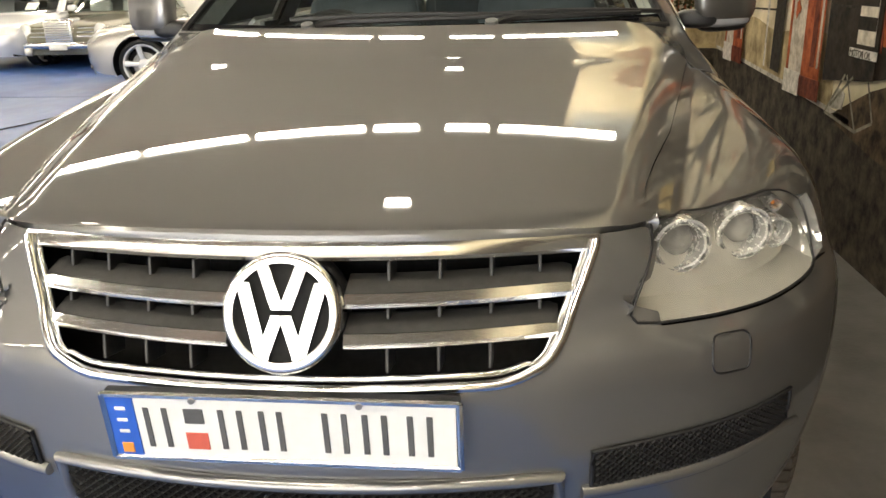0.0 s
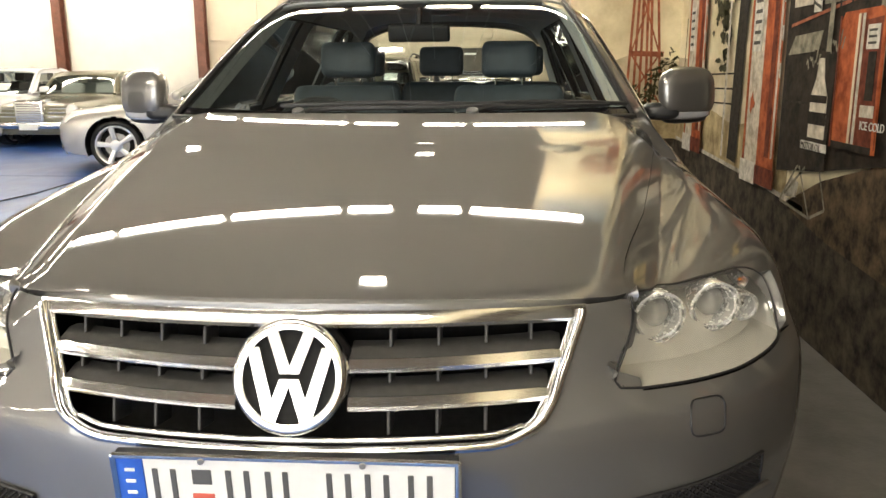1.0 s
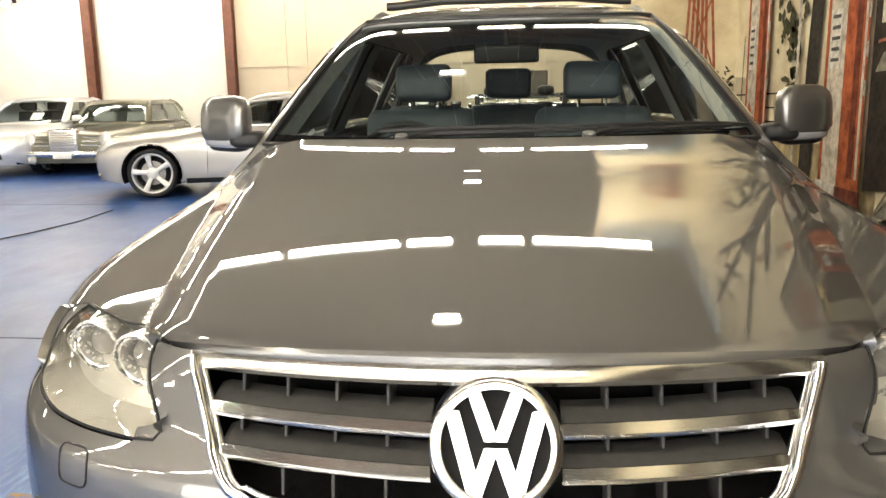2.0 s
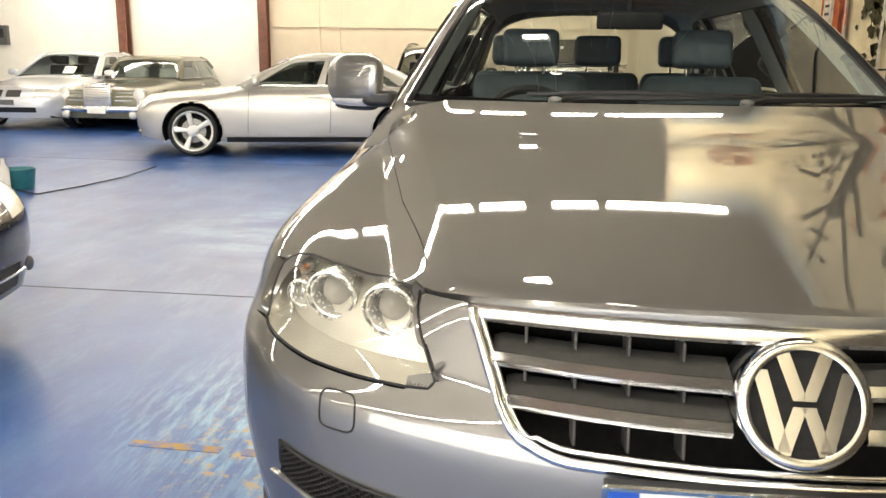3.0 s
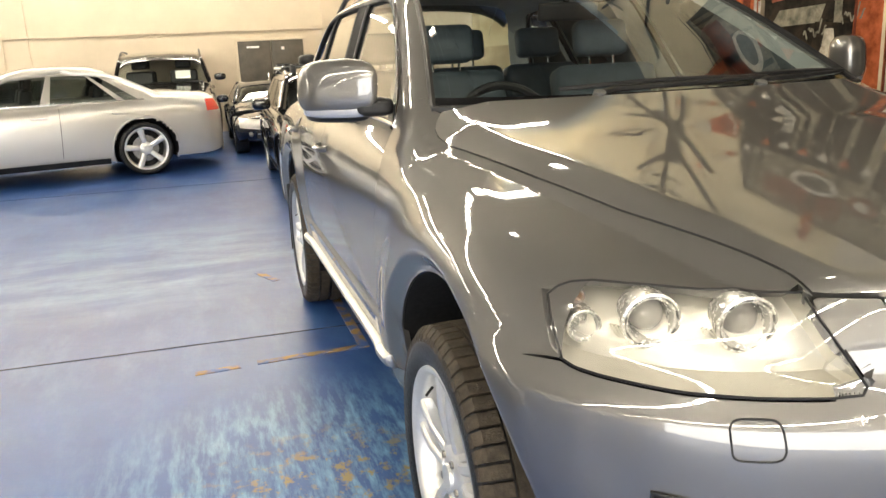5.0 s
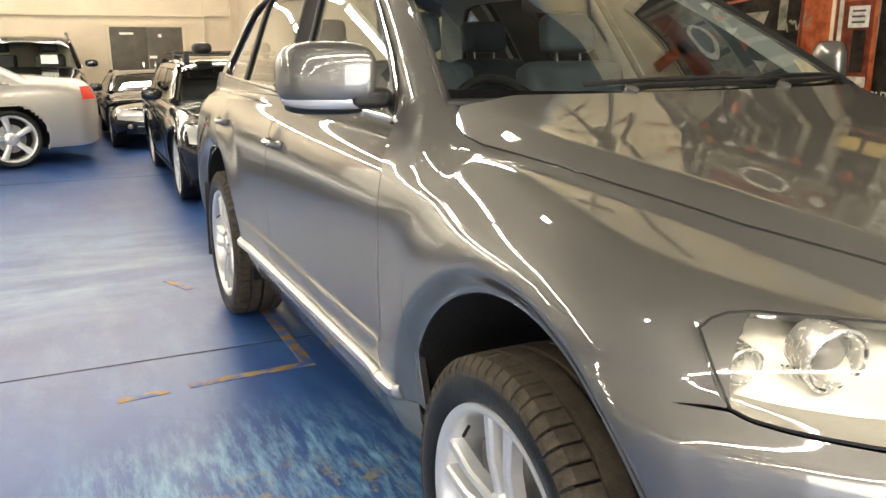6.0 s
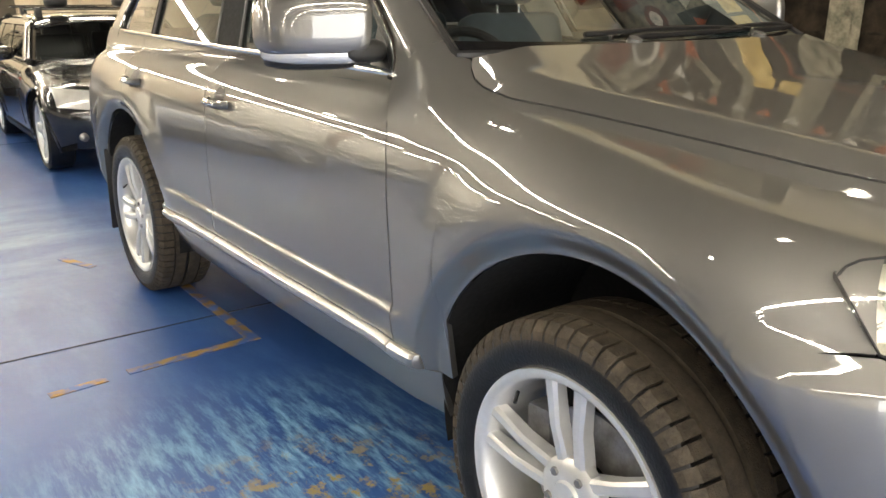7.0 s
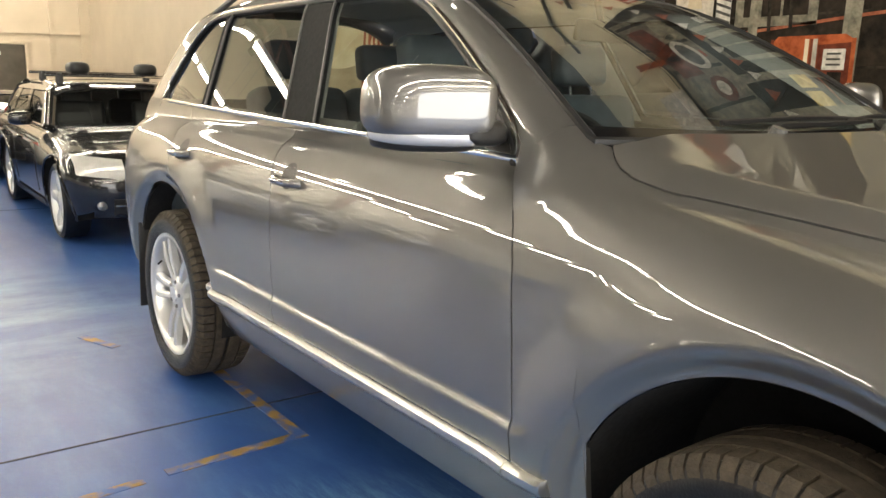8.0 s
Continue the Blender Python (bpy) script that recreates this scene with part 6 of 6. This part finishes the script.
M = {
    "sky": paint_mat("mural_cream_sky", (0.78, 0.65, 0.40), (0.84, 0.74, 0.52), 0.7),
    "hill": paint_mat("mural_hill", (0.6, 0.5, 0.32), (0.7, 0.6, 0.42), 1.5),
    "field": paint_mat("mural_field", (0.32, 0.24, 0.12), (0.5, 0.4, 0.22), 4),
    "road": paint_mat("mural_dark_ground", (0.016, 0.013, 0.010), (0.085, 0.068, 0.047), 5),
    "earth": paint_mat("mural_brown_ground", (0.022, 0.016, 0.011), (0.13, 0.088, 0.05), 6),
    "kerb": paint_mat("mural_kerb", (0.4, 0.37, 0.3), (0.6, 0.55, 0.46), 12),
    "red": paint_mat("mural_orange_red", (0.30, 0.058, 0.018), (0.46, 0.12, 0.04), 7),
    "deep": paint_mat("mural_deep_red", (0.11, 0.022, 0.012), (0.2, 0.05, 0.024), 7),
    "cream": paint_mat("mural_pump_cream", (0.5, 0.44, 0.34), (0.64, 0.58, 0.47), 9),
    "rust": paint_mat("mural_rust", (0.28, 0.08, 0.04), (0.4, 0.14, 0.07), 10),
    "store": paint_mat("mural_dark_store", (0.010, 0.008, 0.006), (0.038, 0.027, 0.018), 5),
    "wood": paint_mat("mural_grey_timber", (0.17, 0.16, 0.115), (0.3, 0.27, 0.2), 10),
    "leaf": paint_mat("mural_foliage", (0.022, 0.022, 0.009), (0.07, 0.062, 0.026), 25),
    "bark": paint_mat("mural_bark", (0.014, 0.011, 0.008), (0.04, 0.032, 0.022), 15),
    "glow": paint_mat("mural_yellow_pane", (0.62, 0.42, 0.1), (0.8, 0.6, 0.25), 12),
    "white": paint_mat("mural_white", (0.6, 0.57, 0.48), (0.72, 0.68, 0.6), 12),
    "grey": paint_mat("mural_grey", (0.06, 0.058, 0.05), (0.13, 0.125, 0.11), 8),
}
for k in range(6):
    f = (k + 1) / 6
    M["wash%d" % k] = paint_mat("mural_sky_blend", *[tuple(p * (1 - f) + q * f for p, q in zip(c0, c1)) for c0, c1 in (((0.76, 0.65, 0.43), (0.26, 0.44, 0.60)), ((0.82, 0.73, 0.54), (0.38, 0.53, 0.66)))], 0.8)
MURAL = thing("mural", "printed wall mural of an old fuel station and desert", "mural")
WX = 1.90


def on_wall(a, z, layer, end=False):
    """A place on the printed side wall (a is y) or on the cross wall at its end (a is x), one layer above another."""
    return (a, 5.2 - 0.003 * layer, z) if end else (WX - 0.003 * layer, a, z)


def flat(name, pts, key, layer, parent=MURAL, label="", end=False):
    """A flat painted shape on the wall: points (along, up)."""
    n = len(pts)
    vs = [on_wall(a, z, layer, end) for a, z in pts] + [on_wall(a, z, layer - 0.83, end) for a, z in pts]
    fs = [tuple(range(n)), tuple(range(2 * n - 1, n - 1, -1))] + [(i, n + i, n + (i + 1) % n, (i + 1) % n) for i in range(n)]
    bm = bmesh.new()
    bv = [bm.verts.new(v) for v in vs]
    for f in fs:
        bm.faces.new([bv[i] for i in f])
    return part(name, bm, M[key], parent, label)


def rect(name, y0, y1, z0, z1, key, layer, parent=MURAL, label=""):
    return flat(name, [(y0, z0), (y1, z0), (y1, z1), (y0, z1)], key, layer, parent, label)


def stroke(name, pts, w, key, layer, parent=MURAL, end=False):
    """A painted line through (along, up) points."""
    vs, fs = [], []
    for i, (y, z) in enumerate(pts):
        a, b = pts[max(0, i - 1)], pts[min(len(pts) - 1, i + 1)]
        dy, dz = b[0] - a[0], b[1] - a[1]
        l = math.hypot(dy, dz) or 1
        for s in (-1, 1):
            vs.append(on_wall(y - s * dz / l * w / 2, z + s * dy / l * w / 2, layer, end))
    for i in range(len(pts) - 1):
        fs.append((2 * i, 2 * i + 1, 2 * i + 3, 2 * i + 2))
    return add(name, vs, fs, M[key], parent)


def ring_pts(cy, cz, ry, rz, n=28, jag=0.0, seed=1):
    rnd = random.Random(seed)
    return [(cy + ry * math.cos(a) * (1 + jag * rnd.uniform(-1, 1)), cz + rz * math.sin(a) * (1 + jag * rnd.uniform(-1, 1))) for a in np.linspace(0, 2 * math.pi, n + 1)[:-1]]


rect("sky", -7.5, 5.2, 0.0, 4.35, "sky", 1, label="cream desert sky")
flat("end_sky", [(0.95, 0.0), (1.9, 0.0), (1.9, 4.35), (0.95, 4.35)], "sky", 1, label="cream desert sky on the cross wall", end=True)
flat("end_edge", [(0.95, 0.0), (1.02, 0.0), (1.02, 4.35), (0.95, 4.35)], "hill", 2, end=True)
# the sky turns blue towards the top, in bands that blend into one another
for k in range(6):
    z0 = 3.86 + 0.085 * k
    wave = lambda a: 0.02 * math.sin(2.3 * a + k) + 0.015 * math.sin(6.1 * a)
    rect("sky_wash", 5.2 - 0.9 - 0.35 * k, 5.2, z0 + 0.06, min(4.35, z0 + 0.145), "wash%d" % k, 2)
    flat("end_sky_wash", [(1.02, min(4.35, z0 + 0.085)), (1.9, min(4.35, z0 + 0.085))] + [(a, z0 + wave(a)) for a in np.linspace(1.9, 1.02, 12)], "wash%d" % k, 3 + k, end=True)
flat("hill_range", [(5.2, 0.7)] + [(y, 1.55 + 0.16 * math.sin(y * 0.9) + 0.05 * math.sin(2.7 * y)) for y in np.linspace(5.2, 2.4, 30)] + [(2.4, 0.7)], "hill", 2)
flat("end_hill_range", [(1.9, 0.7)] + [(x, 1.42 + 0.05 * math.sin(x * 5.0) + 0.02 * math.sin(13 * x)) for x in np.linspace(1.9, 1.02, 24)] + [(1.02, 0.7)], "hill", 2, end=True)
flat("field", [(5.2, 0.3)] + [(y, 1.02 + 0.03 * math.sin(5 * y)) for y in np.linspace(5.2, 2.4, 40)] + [(2.4, 0.3)], "field", 3)
flat("end_field", [(1.9, 0.3)] + [(x, 1.02 + 0.015 * math.sin(14 * x)) for x in np.linspace(1.9, 1.02, 24)] + [(1.02, 0.3)], "field", 3, end=True)
for z in (1.12, 1.22, 1.32):
    stroke("wire_fence", [(5.1, z - 0.03), (3.4, z)], 0.012, "bark", 4)
flat("dark_ground", [(5.2, 0.0), (5.2, 0.745), (4.9, 0.745), (2.3, 0.66), (1.2, 0.58), (-6, 0.5), (-6, 0.0)], "road", 5)
flat("end_dark_ground", [(0.95, 0.0), (1.9, 0.0), (1.9, 0.745), (0.95, 0.76)], "road", 5, end=True)
flat("brown_ground", [(2.4, 0.63), (1.9, 0.82), (1.3, 0.97), (-1, 1.0), (-6, 0.98), (-6, 0.42), (1.0, 0.48), (1.8, 0.54)], "earth", 6)
stroke("kerb", [(5.1, 0.765), (4.3, 0.742), (3.1, 0.70), (2.4, 0.665), (2.1, 0.645)], 0.028, "kerb", 6)
# windmill on its lattice tower, on the cross wall
for x0, x1 in ((1.445, 1.545), (1.75, 1.615), (1.505, 1.560), (1.665, 1.60), (1.56, 1.575), (1.62, 1.585)):
    stroke("tower_leg", [(x0, 1.0), (x1, 3.1)], 0.022, "rust", 5, end=True)
for za, zb, xa, xb in ((1.05, 1.47, 1.45, 1.72), (1.05, 1.47, 1.74, 1.48), (1.47, 2.1, 1.47, 1.68), (1.47, 2.1, 1.72, 1.51), (2.1, 2.65, 1.50, 1.645), (2.1, 2.65, 1.68, 1.53)):
    stroke("tower_brace", [(xa, za), (xb, zb)], 0.014, "rust", 6, end=True)
stroke("tower_platform", [(1.455, 1.48), (1.755, 1.47)], 0.045, "rust", 7, end=True)
for z, xa, xb in ((2.1, 1.495, 1.685), (2.65, 1.525, 1.645)):
    stroke("tower_rung", [(xa, z), (xb, z)], 0.018, "rust", 6, end=True)
hub = (1.52, 3.18)
for k in range(12):
    a = 2 * math.pi * k / 12 + 0.1
    flat("windmill_blade", [(hub[0] + r * math.cos(a + w), hub[1] + r * math.sin(a + w)) for r, w in ((0.05, -0.04), (0.24, -0.085), (0.24, 0.085), (0.05, 0.04))], "rust", 9, end=True)
stroke("windmill_rim", [(hub[0] + 0.17 * math.cos(a), hub[1] + 0.17 * math.sin(a)) for a in np.linspace(0, 2 * math.pi, 25)], 0.012, "rust", 10, end=True)
stroke("windmill_hub", [(hub[0] + 0.05 * math.cos(a), hub[1] + 0.05 * math.sin(a)) for a in np.linspace(0, 2 * math.pi, 17)], 0.02, "rust", 11, end=True)
flat("windmill_tail", [(1.56, 3.2), (1.72, 3.27), (1.75, 3.38), (1.69, 3.37), (1.55, 3.24)], "rust", 8, end=True)
for cx, cz, rx, rz, sd in ((1.80, 1.36, 0.09, 0.17, 2), (1.70, 1.22, 0.10, 0.14, 3), (1.83, 1.18, 0.07, 0.13, 4), (1.58, 1.12, 0.12, 0.10, 6)):
    r2 = random.Random(sd)
    for k in range(46):
        a, q = r2.uniform(0, 6.28), math.sqrt(r2.random())
        x, z, w, tilt = cx + rx * q * math.cos(a), cz + rz * q * math.sin(a), r2.uniform(0.012, 0.024), r2.uniform(0, 3.14)
        if x < 1.88:
            c, sn = math.cos(tilt), math.sin(tilt)
            flat("shrub_leaf", [(x + w * 1.6 * c, z + w * 1.6 * sn), (x - w * 0.5 * sn, z + w * 0.5 * c), (x - w * 1.6 * c, z - w * 1.6 * sn), (x + w * 0.5 * sn, z - w * 0.5 * c)], "leaf", 10 + k % 3, end=True)
stroke("grass_stalk", [(4.95, 1.05), (4.9, 1.75)], 0.02, "leaf", 5)
# tree, post and trunk
stroke("tree_trunk", [(3.42, 0.75), (3.38, 1.5), (3.30, 2.3), (3.36, 3.2)], 0.2, "bark", 6)
for p in (((3.36, 2.2), (3.9, 2.9), (4.3, 3.0)), ((3.34, 2.5), (2.8, 3.1)), ((3.36, 3.0), (3.9, 3.6)), ((3.34, 2.9), (2.7, 3.7), (2.2, 3.9))):
    stroke("tree_branch", list(p), 0.055, "bark", 6)
for p in (((3.42, 3.1), (3.5, 4.05)), ((3.2, 3.75), (3.75, 3.85)), ((3.28, 3.5), (3.66, 3.58))):
    stroke("utility_pole", list(p), 0.05, "bark", 6)
rnd = random.Random(5)
for k in range(90):
    cy, cz = 3.78 + rnd.gauss(0, 0.13), 1.95 + rnd.uniform(-0.6, 0.8)
    flat("leaf_clump", ring_pts(cy, cz, rnd.uniform(0.02, 0.065), rnd.uniform(0.015, 0.05), 11, 0.5, k), "leaf", 7 + k % 3)
stroke("pale_post", [(3.62, 0.76), (3.60, 3.0)], 0.045, "kerb", 10)
# fuel pumps
for y0, y1, top, zb in ((4.22, 4.74, 2.2, 0.735), (2.56, 3.12, 2.45, 0.70)):
    ym = y0 + (y1 - y0) * 0.52
    pump = rect("fuel_pump", ym, y1, zb, top, "cream", 11, label="painted cream and orange fuel pump")
    rect("pump_side", y0, ym, zb + 0.03, top - 0.05, "red", 11, pump)
    rect("pump_shadow", y0 + 0.08, y0 + 0.15, zb + 0.15, top - 0.1, "deep", 12, pump)
    rect("pump_stripe", y0 + 0.02, y0 + 0.045, zb + 0.15, top - 0.1, "cream", 12, pump)
    rect("pump_edge", y1 - 0.035, y1, zb + 0.1, top, "red", 12, pump)
    rect("pump_foot", ym, y1 + 0.02, zb - 0.03, zb + 0.10, "white", 13, pump)
    rect("pump_foot", y0 - 0.04, ym, zb - 0.02, zb + 0.09, "deep", 13, pump)
    rect("pump_panel", ym + 0.05, y1 - 0.06, zb + 0.75, zb + 1.08, "white", 13, pump)
    for k in range(5):
        rect("plain_bar", ym + 0.07, y1 - 0.09, zb + 0.79 + k * 0.06, zb + 0.81 + k * 0.06, "grey", 14, pump)
    flat("star_shape", ring_pts((ym + y1) / 2, zb + 0.45, 0.035, 0.05, 10, 0.5, 3), "red", 14, pump)
    for k in range(4):
        rect("pump_nozzle", y0 - 0.02, y0 + 0.0, zb + 0.6 + 0.2 * k, zb + 0.68 + 0.2 * k, "kerb", 13, pump)
# the store front
store = flat("store_front", [(2.52, 0.80), (2.52, 2.5), (2.4, 3.1), (-6, 3.1), (-6, 0.95), (1.3, 0.96), (1.95, 0.86)], "store", 8, label="painted dark timber store front")
for z in np.arange(1.05, 3.2, 0.13):
    stroke("cladding_line", [(2.5, z), (-6, z + 0.02)], 0.012, "store" if int(z * 100) % 2 else "bark", 9, store)
rect("fascia", -2.6, 2.36, 2.42, 3.06, "wood", 10, store)
for k in range(14):
    rect("fascia_board", 2.3 - 0.35 * k, 2.26 - 0.35 * k, 2.44, 3.04, "store", 11, store)
rect("fascia_panel", 1.5, 2.2, 2.72, 2.98, "deep", 12, store)
rect("fascia_panel", 0.3, 1.1, 2.75, 3.0, "cream", 12, store)
rect("fascia_panel", 1.0, 1.45, 3.1, 3.45, "white", 12, store)
rect("fascia_panel", 1.7, 1.78, 2.46, 3.4, "red", 12, store)
stroke("gutter_line", [(2.45, 1.57), (1.4, 1.68), (0.5, 1.76)], 0.016, "rust", 10, store)
flat("tin_awning", [(2.46, 1.42), (2.06, 1.435), (2.02, 1.53), (2.38, 1.515)], "wood", 10, store)
for y, z0, z1, w in ((1.93, 0.98, 2.2, 0.055), (1.06, 0.96, 3.1, 0.12), (0.98, 0.96, 3.1, 0.05), (1.40, 1.0, 2.9, 0.085), (-0.2, 0.96, 3.1, 0.14), (-1.6, 0.96, 3.1, 0.14)):
    stroke("veranda_post", [(y, z0), (y - 0.03, z1)], w, "wood", 12, store)
# sign board on its folding stand
sign = flat("bottle_sign", [(2.22, 0.86), (1.90, 0.87), (1.87, 1.42), (2.14, 1.44)], "store", 13, label="painted dark sign with pale bottle")
flat("bottle", [(2.13, 1.02), (1.93, 1.02), (1.93, 1.22), (1.98, 1.30), (2.0, 1.40), (2.06, 1.40), (2.08, 1.30), (2.13, 1.22)], "cream", 14, sign)
rect("sign_band", 1.925, 2.135, 1.085, 1.145, "store", 15, sign)
rect("sign_band", 1.93, 2.13, 1.19, 1.225, "store", 15, sign)
rect("sign_foot_band", 1.88, 2.2, 0.96, 1.0, "white", 15, sign)
for a, b in (((2.2, 0.87), (2.42, 0.66)), ((2.18, 0.87), (2.0, 0.63)), ((1.92, 0.87), (1.82, 0.70)), ((2.0, 0.63), (1.82, 0.70)), ((2.42, 0.66), (2.0, 0.63)), ((2.1, 0.87), (2.36, 0.70))):
    stroke("stand_leg", [a, b], 0.016, "wood", 16, sign)
flat("pale_patch", [(2.42, 0.68), (2.22, 0.70), (2.2, 0.78), (2.3, 0.80)], "kerb", 13, sign)
# red drinks machine
mach = flat("drinks_machine", [(1.47, 1.0), (1.90, 1.0), (1.93, 1.3), (1.92, 1.55), (1.88, 1.595), (1.53, 1.60), (1.48, 1.57)], "red", 13, label="painted red drinks machine")
flat("machine_front", [(1.47, 1.02), (1.66, 1.02), (1.66, 1.55), (1.50, 1.56)], "deep", 14, mach)
for y, w, key in ((1.665, 0.022, "cream"), (1.69, 0.012, "deep"), (1.71, 0.02, "hill"), (1.475, 0.02, "red"), (1.90, 0.015, "deep")):
    rect("machine_stripe", y, y + w, 1.0, 1.58, key, 15, mach)
rect("machine_panel", 1.52, 1.63, 1.43, 1.53, "white", 15, mach)
rect("machine_door", 1.53, 1.60, 1.22, 1.42, "store", 15, mach)
rect("machine_label", 1.505, 1.63, 1.15, 1.20, "cream", 15, mach)
rect("machine_foot", 1.49, 1.88, 1.0, 1.03, "store", 16, mach)
for k in range(3):
    rect("plain_bar", 1.54, 1.61, 1.45 + 0.026 * k, 1.46 + 0.026 * k, "grey", 16, mach)
mach.location.y = -0.12
sign.location.y = -0.06
for y, z in ((2.16, 1.37), (1.90, 1.44)):
    for k in range(5):
        stroke("script_sign", [(y - 0.035 * k - 0.03 * t, z + 0.022 * math.sin(4.5 * t + k) + 0.045 * t * (k % 2) + 0.006 * k) for t in np.linspace(0, 1, 12)], 0.011, "wood", 14, store)
# windows, lamps and goods of the store
for y0, y1, z0, z1 in ((1.62, 1.98, 1.70, 2.25), (0.2, 0.75, 1.5, 2.2), (-1.3, -0.5, 1.5, 2.2), (-3.0, -2.1, 1.5, 2.2)):
    win = rect("store_window", y0 - 0.05, y1 + 0.05, z0 - 0.05, z1 + 0.05, "wood", 10, store)
    rect("window_pane", y0, y1, z0, z1, "store" if y0 > 1 else "grey", 11, store)
    for k in range(5 if y0 < 1 else 0):
        rect("shelf_goods", y0 + 0.04 + k * (y1 - y0) / 5.2, y0 + 0.10 + k * (y1 - y0) / 5.2, z0 + 0.02, z0 + 0.12 + 0.03 * (k % 3), ("white", "glow", "red", "cream", "deep")[k], 12, store)
rect("lit_window", 2.17, 2.42, 1.66, 1.98, "cream", 11, store)
rect("barber_post", 2.06, 2.15, 1.62, 2.1, "white", 11, store)
for k in range(12):
    z = 1.63 + 0.038 * k
    flat("post_stripe", [(2.06, z), (2.15, z + 0.03), (2.15, z + 0.045), (2.06, z + 0.015)], "grey", 12, store)
for y in (1.76, 1.88):
    stroke("window_bar", [(y, 1.7), (y, 2.25)], 0.014, "wood", 12, store)
    stroke("hanging_lamp", [(y - 0.06, 1.62), (y - 0.05, 1.80)], 0.02, "bark", 13, store)
flat("table_lamp", [(2.34, 1.76), (2.24, 1.76), (2.26, 1.85), (2.32, 1.85)], "hill", 12, store)
for y0 in (1.10, 1.25):
    rect("lit_pane", y0, y0 + 0.12, 1.78, 1.94, "glow", 13, store)
for k in range(24):
    y = 2.98 - 0.17 * k
    z = 2.30 - 0.02 * math.sin(k * 0.8) + 0.8 * max(0, (y - 2.25) / 0.75)
    flat("bunting_flag", [(y, z), (y - 0.1, z), (y - 0.05, z - 0.11)], "white" if k % 2 else "red", 14, store)
stroke("bunting_cord", [(3.05, 3.12), (2.25, 2.3), (-1.1, 2.3)], 0.01, "grey", 13, store)
flat("oval_sign", ring_pts(1.75, 2.62, 0.2, 0.13, 28), "white", 14, store)
flat("oval_sign_middle", ring_pts(1.75, 2.62, 0.15, 0.085, 24), "grey", 15, store)
flat("round_sign", ring_pts(1.35, 2.65, 0.11, 0.11, 24), "deep", 14, store)
flat("round_sign_middle", ring_pts(1.35, 2.65, 0.06, 0.06, 24), "white", 15, store)
rect("price_board", 0.72, 1.0, 2.36, 2.7, "white", 14, store)
for k in range(4):
    rect("plain_bar", 0.75, 0.97, 2.41 + 0.075 * k, 2.44 + 0.075 * k, "grey", 15, store)
rect("price_board", 1.12, 1.22, 2.4, 3.0, "wood", 13, store)
flat("cow_hide", ring_pts(0.45, 2.6, 0.2, 0.14, 18, 0.3, 9), "white", 14, store)
# readable words on the red machine
for body, yy, zz, size, key in (("MOTOR OIL", 2.185, 0.963, 0.046, "store"),):
    ct = bpy.data.curves.new("sign_words", "FONT")
    ct.body, ct.size, ct.extrude = body, size, 0.0005
    st = new("sign_words", ct)
    st.matrix_basis = Matrix(((0, 0, -1, WX - 0.0482), (-1, 0, 0, yy), (0, 1, 0, zz), (0, 0, 0, 1)))
    ct.materials.append(M[key])
    st.parent = sign
cu = bpy.data.curves.new("machine_words", "FONT")
cu.body = "ICE COLD"
cu.size = 0.05
cu.extrude = 0.001
words = new("machine_words", cu)
words.matrix_basis = Matrix(((0, 0, -1, WX - 0.052), (-1, 0, 0, 1.60), (0, 1, 0, 1.10), (0, 0, 0, 1)))
cu.materials.append(M["white"])
words.parent = mach
